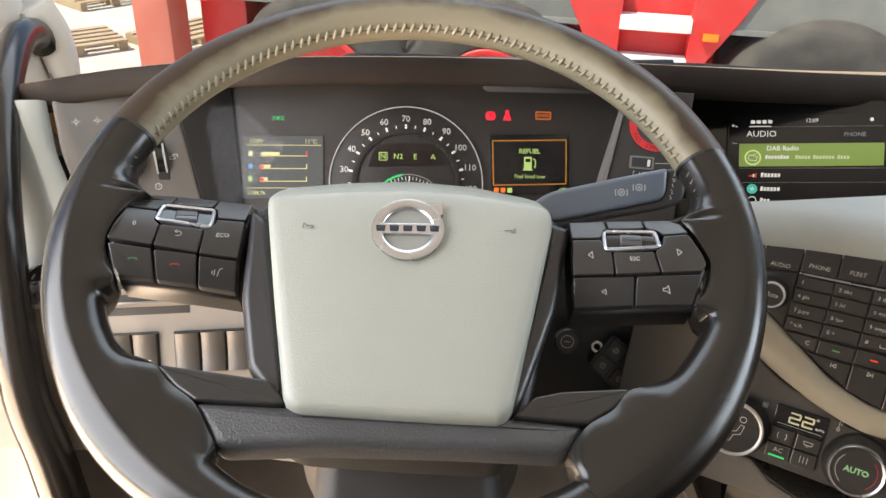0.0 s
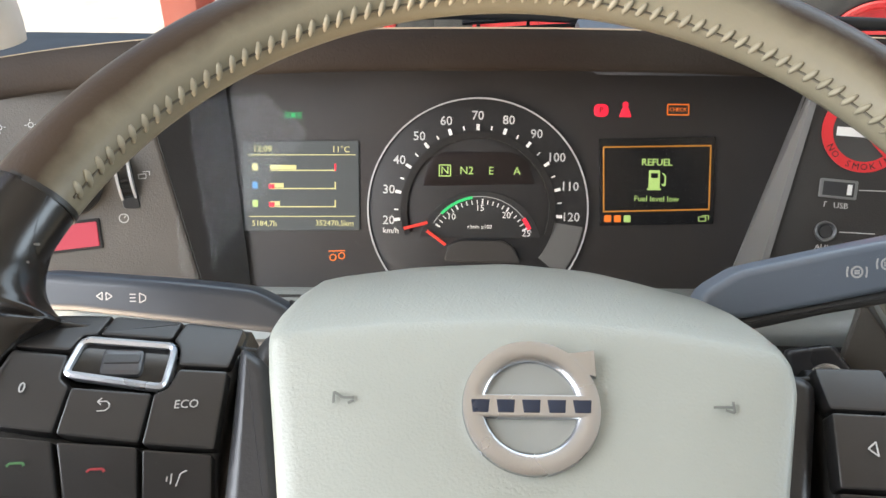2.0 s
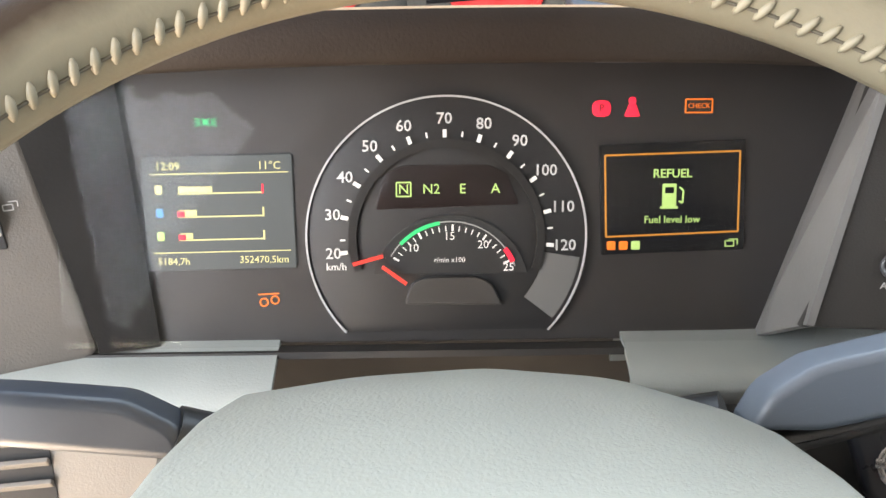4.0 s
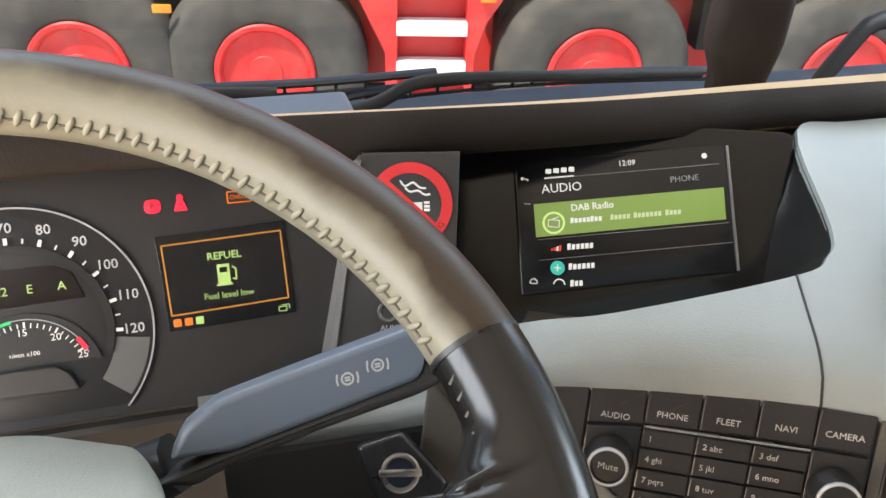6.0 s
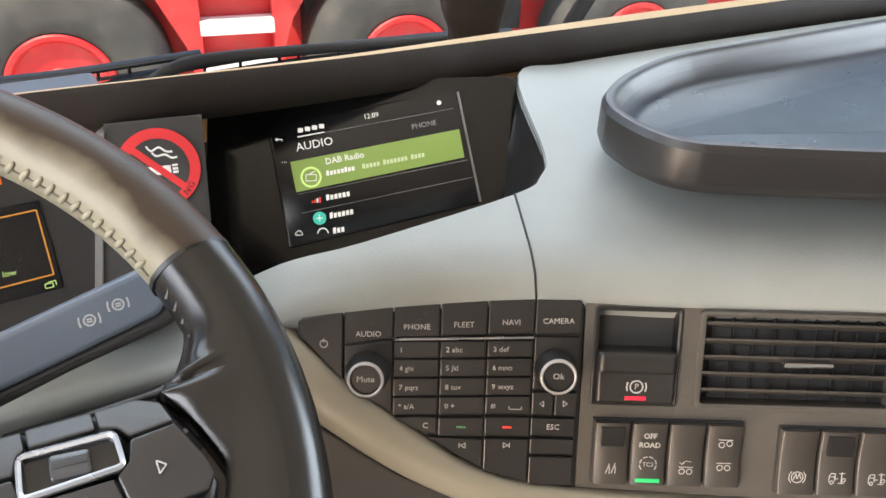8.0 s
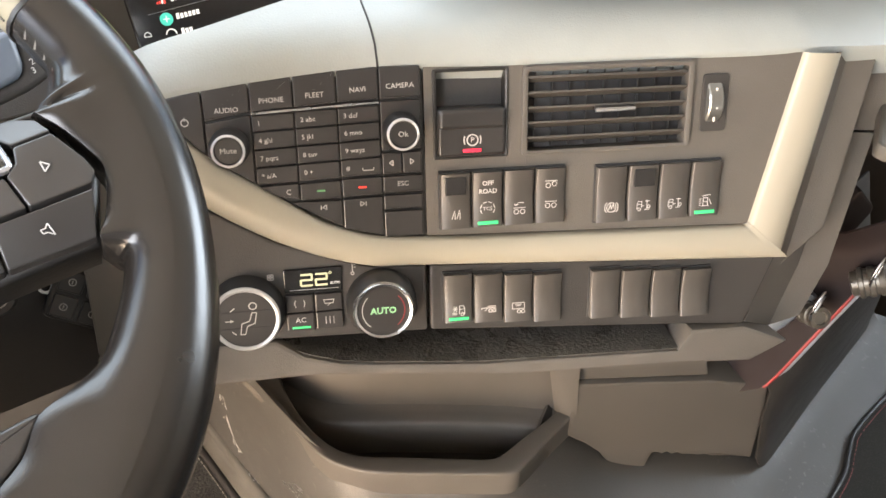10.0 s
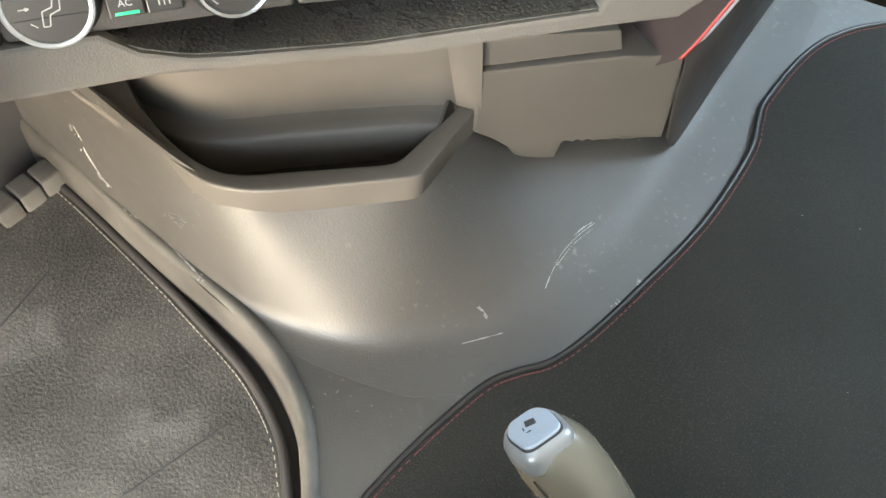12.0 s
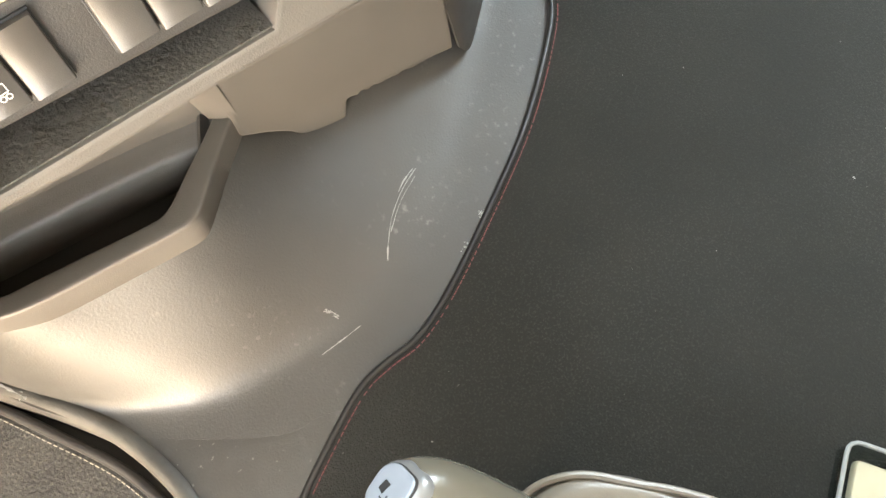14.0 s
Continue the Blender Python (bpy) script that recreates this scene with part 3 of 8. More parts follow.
for a, b in zip(FRONT, BACK):
    row = [(a.x + 0.006, a.y + 0.012, a.z - 0.03), (a.x, a.y, a.z - 0.003)]
    lift = 0.016 if a.x > 0.27 else 0.010
    for k in range(11):
        t = k / 10
        p = a.lerp(b, t)
        d = min(1.0, t * (b - a).length / 0.035)
        z = a.z + lift * math.sqrt(max(0.0, 1 - (1 - d) ** 2)) + (b.z - a.z - lift) * t
        row.append((p.x, p.y, z + 0.002))
    row += [(b.x, b.y + 0.003, b.z - 0.003), (b.x, b.y + 0.006, b.z - 0.03)]
    rows.append(row)
seam_row = min(rows, key=lambda r: abs(r[0][0] - 0.4185))
part("dash_skin", skin(rows, -0.003), BEIGE, dash, "pale grey-beige grained dash skin", D, 60)
# cowl beside the screen
CEDGE = [Vector((p.x, p.y + 0.002, p.z - 0.001)) for p in BACK if 0.448 < p.x < 0.5355]
cow, run = [], [0.0]
for p, q in zip(CEDGE, CEDGE[1:]):
    run.append(run[-1] + (q - p).length)
for e, r in zip(CEDGE, run):
    s = r / run[-1]
    q = on(SC, 0.100 + 0.014 * s, -0.075 + 0.145 * s, -0.006)
    cow.append([tuple(q), tuple(q.lerp(e, 0.35) + Vector((0.004, 0.004, -0.004))), tuple(q.lerp(e, 0.7) + Vector((0.004, 0.003, -0.003))), tuple(e)])
part("screen_cowl", skin(cow, 0.0015), BLACK, dash, "dark grey cowl wall beside the screen", D, 60)
part("seam", tube([(x, y, z + 0.0002) for x, y, z in seam_row], 0.0008, 6), UNDER, dash, "dark seam in the dash skin", D)

# beige strip under the dials
rows = []
for k in range(7):
    x = -0.36 + 0.252 * k / 6
    rows.append([(x, 0.792, 0.588), (x, 0.770, 0.589), (x, 0.750, 0.587), (x, 0.738, 0.578), (x, 0.733, 0.562), (x, 0.735, 0.545)])
part("lower_strip", skin(rows, 0.004), BEIGE, dash, "pale beige strip under the dials", D, 60)

# knee panel left of the column
LL = panel((-0.25, 0.700, 0.520), -6, 22)
part("knee_panel", moved(slab([(-0.20, -0.095), (0.05, -0.118), (0.20, -0.150), (0.20, 0.062), (-0.20, 0.075)], -0.02, 0.0, 0.003, 0.01), LL), KNEE, dash, "taupe knee panel", D)
plate = [[on(LP, u0 - 0.004, v, -0.002), on(LP, u0 - 0.010, v, 0.006), on(LP, u0 - 0.025, v, 0.010), on(LP, u0 - 0.070, v, 0.000), on(LP, u0 - 0.16, v, -0.05), on(LP, u0 - 0.30, v, -0.10)] for u0, v in ((-0.0665, 0.098), (-0.0655, 0.085), (-0.0625, 0.047), (-0.0540, 0.0134), (-0.040, -0.035), (-0.020, -0.085), (0.0, -0.13))]
part("dash_end", skin(plate, 0.004), BEIGE, dash, "beige dash end beside the door", D, 60)
part("dash_end_lower", skin([[(-0.36, 0.735, 0.518), (-0.385, 0.69, 0.30), (-0.39, 0.67, 0.05)], [(-0.63, 0.85, 0.478), (-0.63, 0.80, 0.28), (-0.63, 0.78, 0.05)]], 0.004), KNEE, dash, "taupe lower trim beside the door", D, 60)

# dark space right of the column, under the dials
part("column_side_panel", skin([[(0.10, 0.745, 0.57), (0.10, 0.72, 0.40)], [(0.245, 0.725, 0.585), (0.272, 0.69, 0.42)]], 0.006), BLACK, dash, "black panel beside the column", D)

# centre stack: body, beige band, panels
part("stack_body", moved(join(slab([(-0.185, -0.112), (0.300, -0.112), (0.36, -0.06), (0.385, 0.085), (-0.19, 0.085)], -0.16, -0.012, 0.002)), ST), GREY, dash, "grey stack body", D)
part("keypad_bezel", moved(slab([(-0.168, 0.075), (-0.146, 0.0795), (-0.107, 0.0835), (-0.048, 0.089), (0.0155, 0.0915), (0.0165, -0.0395), (-0.015, -0.037), (-0.048, -0.0275), (-0.085, -0.006), (-0.136, 0.0295), (-0.169, 0.060)], -0.012, -0.0015, 0.001, 0.004), ST), BLACK, dash, "black keypad surround", D)
vp = [[(0.0165, -0.0385), (0.0235, -0.0387), (0.0235, 0.0914), (0.0165, 0.0915)], [(0.0235, -0.0387), (0.0778, -0.0406), (0.0778, 0.0205), (0.0235, 0.0205)], [(0.0235, 0.0862), (0.0778, 0.0862), (0.0778, 0.0909), (0.0235, 0.0914)],
      [(0.0778, -0.0406), (0.0930, -0.0411), (0.0930, 0.0907), (0.0778, 0.0909)], [(0.0930, -0.0411), (0.2190, -0.0454), (0.2190, 0.0235), (0.0930, 0.0235)], [(0.0930, 0.0825), (0.2190, 0.0825), (0.2190, 0.0895), (0.0930, 0.0907)], [(0.2190, -0.0454), (0.2815, -0.0475), (0.3125, 0.0885), (0.2190, 0.0895)]]
part("vent_panel", moved(join(*[slab(q, -0.012, -0.001, 0.0001, steps=1) for q in vp]), ST), GREY, dash, "grey-brown vent and switch panel", D)
band_o = smooth_line([(-0.235, 0.075), (-0.195, 0.035), (-0.160, 0.006), (-0.097, -0.034), (-0.034, -0.0575), (0.027, -0.0620), (0.296, -0.0778), (0.3085, -0.0780), (0.3125, -0.0745), (0.3165, -0.0560), (0.343, 0.087)], 5)
band_i = smooth_line([(-0.195, 0.0755), (-0.169, 0.060), (-0.136, 0.0295), (-0.085, -0.006), (-0.048, -0.0275), (0.0165, -0.0395), (0.262, -0.0485), (0.2755, -0.0490), (0.2805, -0.0472), (0.2850, -0.0300), (0.3115, 0.0885)], 5)
rows = [[(o.x, o.y, -0.010), (o.x, o.y, 0.001), (o.x * 0.9 + i.x * 0.1, o.y * 0.9 + i.y * 0.1, 0.0045), (o.x * 0.5 + i.x * 0.5, o.y * 0.5 + i.y * 0.5, 0.006), (o.x * 0.1 + i.x * 0.9, o.y * 0.1 + i.y * 0.9, 0.004), (i.x, i.y, 0.001), (i.x, i.y, -0.010)] for o, i in zip(band_o, band_i)]
part("beige_band", moved(skin(rows), ST), BAND, dash, "beige painted band round the panels", D, 60)
part("climate_panel", moved(slab([(-0.161, 0.003), (-0.097, -0.036), (-0.034, -0.0595), (0.0150, -0.0625), (0.0150, -0.118), (-0.095, -0.115), (-0.154, -0.113)], -0.012, -0.001, 0.002, 0.003), ST), CHAR, dash, "charcoal climate panel", D)
part("switch_panel", moved(slab([(0.0175, -0.063), (0.296, -0.0775), (0.3110, -0.0765), (0.288, -0.1385), (0.2311, -0.1335), (0.0175, -0.118)], -0.012, -0.001, 0.002, 0.003), ST), CHAR, dash, "charcoal switch panel", D)
part("left_cheek", moved(slab([(-0.1635, 0.002), (-0.1560, -0.1165), (-0.235, -0.118), (-0.235, 0.065)], -0.05, -0.002, 0.002, 0.004), ST), GREY, dash, "grey side cheek of the stack", D)
# open slot under the switches
def slot_edge(u):
    """Height of the slot's front edge along the stack."""
    pts = ((-0.110, -0.1145), (-0.0826, -0.1295), (-0.0538, -0.1385), (-0.0278, -0.1420), (0.0586, -0.1505), (0.2289, -0.1560), (0.30, -0.1560))
    for (a, b), (c, d) in zip(pts, pts[1:]):
        if a <= u <= c:
            return b + (d - b) * (u - a) / (c - a)
    return -0.1145


us = [-0.095 + 0.325 * k / 16 for k in range(17)]
part("slot_floor", moved(slab([(u, slot_edge(u) - 0.0045) for u in us] + [(u, slot_edge(u) - 0.0010) for u in reversed(us)], -0.10, -0.002, 0.001), ST), CHAR, dash, "slot sill", D)
part("slot_mat", moved(skin([[(-0.10 + 0.33 * k / 30, slot_edge(-0.10 + 0.33 * k / 30) + 0.0012 + 0.014 * (1 - j / 8), -0.055 + 0.055 * j / 8) for j in range(9)] for k in range(31)], 0.002), ST), mat("dimpled_rubber", (0.06, 0.056, 0.05), 0.28, bump=1.0, bscale=330, dist=0.0016), dash, "dimpled black slot mat", D)
part("slot_back", moved(slab(rect(-0.10, -0.156, 0.235, -0.112), -0.10, -0.09, 0.001), ST), BLACK, dash, "dark slot back", D)
part("stack_chin", moved(slab([(-0.235, -0.118), (-0.154, -0.1140), (-0.1030, -0.1145), (-0.0826, -0.1295), (-0.0538, -0.1385), (-0.0278, -0.1420), (0.0586, -0.1505), (0.2289, -0.1560), (0.2400, -0.1380), (0.2880, -0.1390), (0.3300, -0.1570), (0.2960, -0.1730), (0.2294, -0.1690), (0.0900, -0.1640), (-0.0765, -0.1470), (-0.235, -0.1480)], -0.10, 0.003, 0.003), ST), GREY, dash, "grey chin under the slot", D)
part("stack_end", skin([[on(ST, 0.342, 0.087, -0.002), on(ST, 0.3115, -0.0765, -0.002), on(ST, 0.305, -0.085, -0.002), on(ST, 0.291, -0.138, -0.004)], [on(ST, 0.384, 0.087, -0.028), on(ST, 0.3555, -0.078, -0.028), on(ST, 0.3505, -0.099, -0.028), on(ST, 0.330, -0.156, -0.028)]], 0.004), GREY, dash, "grey side of the stack", D, 50)
part("flank_panel", skin([[on(ST, 0.3730, 0.0170, -0.030), on(ST, 0.3557, -0.078, -0.030), on(ST, 0.3515, -0.100, -0.030), on(ST, 0.331, -0.157, -0.030)], [on(ST, 0.4060, 0.0150, -0.030), on(ST, 0.3905, -0.060, -0.030), on(ST, 0.3814, -0.103, -0.030), on(ST, 0.360, -0.150, -0.030)], [on(ST, 0.412, 0.0150, -0.18), on(ST, 0.397, -0.060, -0.18), on(ST, 0.387, -0.103, -0.18), on(ST, 0.366, -0.150, -0.18)]], 0.004), GREY, dash, "grey end panel of the stack", D, 40)
part("upper_flank", skin([[on(ST, 0.384, 0.087, -0.029), on(ST, 0.3735, 0.0195, -0.029)], [on(ST, 0.421, 0.087, -0.029), on(ST, 0.4085, 0.0175, -0.029)], [on(ST, 0.43, 0.087, -0.18), on(ST, 0.418, 0.0175, -0.18)]], 0.004), GREY, dash, "upper grey end panel of the stack", D, 40)


# bin under the stack: a flat lip with a front face, turning up into the wall beside it
LIP_IN = smooth_line([(0.412, 0.850, 0.212), (0.4050, 0.815, 0.196), (0.3965, 0.784, 0.186), (0.3915, 0.731, 0.178), (0.3980, 0.687, 0.172), (0.4150, 0.657, 0.170), (0.450, 0.627, 0.170), (0.491, 0.593, 0.170), (0.524, 0.566, 0.170), (0.541, 0.5585, 0.170), (0.5768, 0.5600, 0.170), (0.610, 0.5615, 0.170), (0.646, 0.5645, 0.170)], 5)
LIP_OUT = smooth_line([(0.3530, 0.860, 0.205), (0.3560, 0.833, 0.196), (0.3669, 0.790, 0.186), (0.3762, 0.731, 0.176), (0.3838, 0.678, 0.170), (0.4030, 0.6425, 0.169), (0.432, 0.6135, 0.169), (0.480, 0.5755, 0.169), (0.518, 0.5455, 0.169), (0.5385, 0.5320, 0.169), (0.5600, 0.5330, 0.169), (0.600, 0.5405, 0.169), (0.650, 0.5480, 0.169)], 5)
rows = []
for i, (a, b) in enumerate(zip(LIP_IN, LIP_OUT)):
    t = i / (len(LIP_IN) - 1)
    out = (b - a)
    out.z = 0
    out.normalize()
    face = 0.034 * min(1.0, max(0.0, (t - 0.10) / 0.28))
    dn = Vector((0, 0, 1))
    rows.append([tuple(q) for q in (a - out * 0.014 - dn * 0.075, a - out * 0.004 - dn * 0.030, a - dn * 0.004, a + out * 0.001 - dn * 0.0012, a + out * 0.003, a.lerp(b, 0.80) - dn * 0.0003, b - out * 0.0015, b - dn * 0.0010, b + out * 0.0006 - dn * 0.0032, b + out * 0.0012 - dn * (0.003 + face), b - out * 0.003 - dn * (0.006 + face), b - out * 0.020 - dn * (0.008 + face))])
bin_ = thing("storage_bin", pose(0.5, 0.65, 0.12), "dark grey moulded storage bin under the centre stack", "storage bin")
B = pose(-0.5, -0.65, -0.12)
part("bin_lip", skin(rows), GREY, bin_, "flat bin lip with a rounded edge", B, 50)
inner = [(r[0][0], r[0][1]) for r in rows]
part("bin_floor", slab([*inner, (0.66, 0.66), (0.60, 0.74), (0.46, 0.86)], 0.090, 0.097, 0.001), CHAR, bin_, "dark bin floor", B)
back = smooth_line([(0.395, 0.80, 0.150), (0.415, 0.745, 0.152), (0.4408, 0.715, 0.153), (0.4826, 0.6827, 0.153), (0.5354, 0.6415, 0.153), (0.5878, 0.5984, 0.153), (0.6180, 0.5705, 0.153), (0.636, 0.556, 0.153)], 6)
part("bin_back", skin([[(p.x + 0.022, p.y + 0.030, 0.44), (p.x + 0.018, p.y + 0.022, 0.24), (p.x + 0.012, p.y + 0.016, 0.158), (p.x + 0.006, p.y + 0.008, 0.1535), (p.x, p.y, 0.1525), (p.x - 0.003, p.y - 0.004, 0.148), (p.x - 0.003, p.y - 0.004, 0.09)] for p in back], 0.004), GREY, bin_, "grey bin back wall with a low ledge", B, 50)
part("bin_cheek", skin([[(0.600, 0.590, 0.42), (0.616, 0.577, 0.28), (0.636, 0.566, 0.170)], [(0.604, 0.566, 0.42), (0.618, 0.557, 0.28), (0.640, 0.552, 0.172)], [(0.624, 0.552, 0.42), (0.636, 0.545, 0.28), (0.6485, 0.5415, 0.170)]], 0.006), GREY, bin_, "bin end cheek", B, 50)
part("bin_seam", skin([[(0.6285, 0.551, 0.42), (0.6375, 0.546, 0.28), (0.6490, 0.5425, 0.170)], [(0.655, 0.575, 0.42), (0.660, 0.570, 0.28), (0.665, 0.566, 0.170)]], 0.002), UNDER, bin_, "black gap beside the cheek", B)

# cover box right of the bin
BR = panel((0.674, 0.527, 0.106), 30, 0)
cov = thing("fuse_cover", BR, "grey-brown plastic cover with a torn lower edge", "cover")
tear = [(-0.0405, 0.1245), (-0.036, 0.03), (-0.010, 0.010), (0.012, -0.012), (0.032, -0.044), (0.052, -0.056), (0.080, -0.056), (0.085, -0.024), (0.093, -0.026), (0.098, -0.031), (0.104, -0.026), (0.112, -0.034), (0.119, -0.030), (0.125, -0.036), (0.14, -0.038), (0.152, -0.043), (0.160, -0.041), (0.168, -0.047), (0.20, -0.053), (0.231, -0.062), (0.222, 0.02), (0.2093, 0.088), (0.13, 0.1065)]
part("cover_front", slab(tear, -0.06, 0.0, 0.004, 0.003), GREY, cov)
part("cover_lid", slab([(-0.041, 0.127), (0.127, 0.112), (0.117, 0.142), (-0.041, 0.168)], -0.06, -0.004, 0.003, 0.002), GREY, cov)
part("cover_trough", slab([(0.128, 0.104), (0.2085, 0.0865), (0.30, 0.30), (0.27, 0.33), (0.20, 0.135)], -0.10, -0.06, 0.003, 0.01), mat("maroon_pocket", (0.012, 0.005, 0.004), 0.6), cov, "dark red inner pocket")
TRIM_EDGE = smooth_line([on(BR, 0.1990, 0.1000, 0.008), on(BR, 0.2100, 0.1250, 0.010), on(BR, 0.236, 0.190, 0.010), on(BR, 0.262, 0.252, 0.010), on(BR, 0.2790, 0.297, 0.010), on(BR, 0.2830, 0.313, 0.010), on(BR, 0.2790, 0.328, 0.010), on(BR, 0.2600, 0.345, 0.008)], 6)
SIDE_FOOT = smooth_line([(0.876, 0.405, 0.045), (0.899, 0.400, 0.018), (0.96, 0.408, 0.015), (1.06, 0.423, 0.015), (1.17, 0.437, 0.015), (1.27, 0.450, 0.015), (1.32, 0.458, 0.02), (1.335, 0.47, 0.05)], 6)
part("cover_side", skin([[tuple(a), tuple(a.lerp(b, 0.12) + Vector((0.004, -0.002, 0))), tuple(a.lerp(b, 0.5)), tuple(a.lerp(b, 0.85)), tuple(b)] for a, b in zip(TRIM_EDGE[:31], SIDE_FOOT)], 0.004), CHAR, cov, "dark side of the cover towards the passenger", BR.inverted(), 60)

# ---- floor coverings ----
MATR = smooth_line([(0.258, -0.6), (0.258, -0.2), (0.258, 0.05), (0.258, 0.22), (0.260, 0.32), (0.268, 0.352), (0.292, 0.371), (0.326, 0.3745), (0.394, 0.373), (0.475, 0.365), (0.514, 0.349), (0.547, 0.330), (0.60, 0.318), (0.692, 0.310), (0.832, 0.305), (0.969, 0.320), (1.030, 0.341), (1.074, 0.353), (1.20, 0.356), (1.29, 0.332), (1.375, 0.28)], 6)
ol = [(p.x, p.y) for p in MATR] + [(1.385, 0.2), (1.385, -0.6)]
mr = thing("floor_mat", pose(0.9, 0, 0), "black floor mat with dark binding and red stitching", "floor mat")
M_ = pose(-0.9, 0, 0)
part("mat_body", slab(ol, 0.0005, 0.009, 0.003), CARPET, mr, "", M_, 60)


def offset_line(line, d, z):
    out = []
    for i, p in enumerate(line):
        q = line[min(i + 1, len(line) - 1)] - line[max(i - 1, 0)]
        n = Vector((-q.y, q.x, 0)).normalized()
        out.append(Vector((p.x, p.y, 0)) + n * d + Vector((0, 0, z)))
    return out


M3 = [Vector((p.x, p.y, 0)) for p in MATR]
part("binding", tube(offset_line(M3, 0.002, 0.007), 0.0040, 8), BLACK, mr, "black mat binding", M_, 60)


def dashes(line, step, length, rad):
    """Short stitches along a line."""
    gs = []
    for a, b in zip(line, line[1:]):
        d = (b - a).length
        n = max(1, int(d / step))
        for k in range(n):
            p = a.lerp(b, k / n)
            gs.append(tube([p, p + (b - a).normalized() * length], rad, 5))
    return join(*gs)


part("stitching", dashes(offset_line(M3, -0.0055, 0.0095), 0.006, 0.0050, 0.0007), REDT, mr, "dull red stitching", M_)

MATL = smooth_line([(0.335, 0.985), (0.338, 0.90), (0.337, 0.76), (0.333, 0.67), (0.326, 0.58), (0.303, 0.505), (0.268, 0.452), (0.222, 0.392), (0.207, 0.34), (0.207, 0.26), (0.207, 0.10), (0.207, -0.3)], 6)
ml = thing("floor_mat", pose(-0.1, 0.4, -0.08), "dusty grey rubber driver's mat with pale stitched edge", "floor mat")
ML_ = pose(0.1, -0.4, 0.08)
part("mat_body", slab([(p.x, p.y) for p in MATL] + [(-0.45, -0.3), (-0.45, 0.985)], -0.078, -0.062, 0.004), RUBBER, ml, "", ML_, 60)
L3 = [Vector((p.x, p.y, 0)) for p in MATL]
part("binding", tube(offset_line(L3, -0.003, -0.0615), 0.006, 8), CHAR, ml, "black mat binding", ML_, 60)
part("stitching", dashes(offset_line(L3, -0.013, -0.0612), 0.006, 0.0045, 0.0007), PALET, ml, "pale stitching", ML_)
for k, (a, b) in enumerate((((0.04, 0.590), (0.273, 0.557)), ((-0.05, 0.48), (0.172, 0.451)), ((0.05, 0.80), (0.25, 0.86)))):
    part("crease", tube([(a[0], a[1], -0.0625), ((a[0] + b[0]) / 2, (a[1] + b[1]) / 2, -0.0618), (b[0], b[1], -0.0625)], 0.0013, 5), UNDER, ml, "dark crease in the mat", ML_)

# scratches and scuffs on the tunnel
SCR = mat("pale_scratch", (0.27, 0.265, 0.25), 0.6, var=0.4, bump=0.0)
random.seed(11)
wall_ = bpy.data.objects["tunnel_wall"]


def on_wall(i, k):
    """A place on the wall by station and height."""
    a, b = min(int(i), len(WALL) - 2), min(int(k), 23)
    u, v = i - a, k - b
    return Vector(WALL[a][b]) * (1 - u) * (1 - v) + Vector(WALL[a + 1][b]) * u * (1 - v) + Vector(WALL[a + 1][b + 1]) * u * v + Vector(WALL[a][b + 1]) * (1 - u) * v


MARKS = [([(50.06, 9.94), (48.67, 10.16), (47.15, 9.98), (45.9, 9.33), (45.24, 8.77)], 0.0011), ([(49.74, 9.80), (48.12, 9.96), (46.52, 9.60)], 0.0009), ([(49.9, 10.1), (49.1, 10.3), (48.4, 10.3)], 0.0016), ([(37.78, 6.39), (39.4, 6.69), (41.2, 6.85)], 0.0009),
         ([(39.97, 9.67), (40.29, 9.06), (40.46, 8.5)], 0.0018), ([(14.7, 14.46), (15.89, 15.63), (16.67, 15.76)], 0.0018), ([(6.4, 13.59), (7.11, 11.36), (7.7, 10.2)], 0.0028), ([(6.6, 12.4), (7.3, 11.0), (8.1, 10.6)], 0.0022), ([(13.75, 13.69), (15.05, 14.37), (15.84, 14.47)], 0.0020), ([(6.2, 15.94), (6.54, 14.57)], 0.0022)]
scuffs = [([on_wall(*q) for q in pts], wide) for pts, wide in MARKS]
scuffs += [([Vector(q) for q in pts], wide) for pts, wide in (([(0.3573, 0.7508, 0.0072), (0.3555, 0.7313, 0.0074), (0.3545, 0.7049, 0.0074), (0.3523, 0.6785, 0.0074)], 0.0024), ([(0.3545, 0.8342, 0.0070), (0.3535, 0.8133, 0.0070), (0.3530, 0.7976, 0.0072)], 0.0024), ([(0.6582, 0.3227, 0.0012), (0.672, 0.3205, 0.0012)], 0.0020), ([(0.7025, 0.3178, 0.0012), (0.7129, 0.3153, 0.0012)], 0.0018))]
for pts, wide in scuffs:
    ln = smooth_line(pts, 5)
    for _ in range(7 if wide > 0.0017 else 0):
        k = random.randrange(len(ln) - 1)
        q = ln[k] + Vector((random.uniform(-0.004, 0.004), random.uniform(-0.005, 0.005), 0.0002))
        d = (ln[k + 1] - ln[k]).normalized() * random.uniform(0.002, 0.007)
        r = wide * random.uniform(0.25, 0.8)
        part("scratch", tube([q, q + d * 0.5 + Vector((0.0006, -0.0004, 0)), q + d], [0.0003, r, 0.0002], 6, 0.3, (0, 0, 1)), SCR, wall_, "pale scratch")
    part("scratch", tube(ln, [0.0002 + 0.7 * wide * random.random() ** 1.5 for _ in ln], 5, 0.35, (0, 0, 1)), SCR, wall_, "pale scratch")

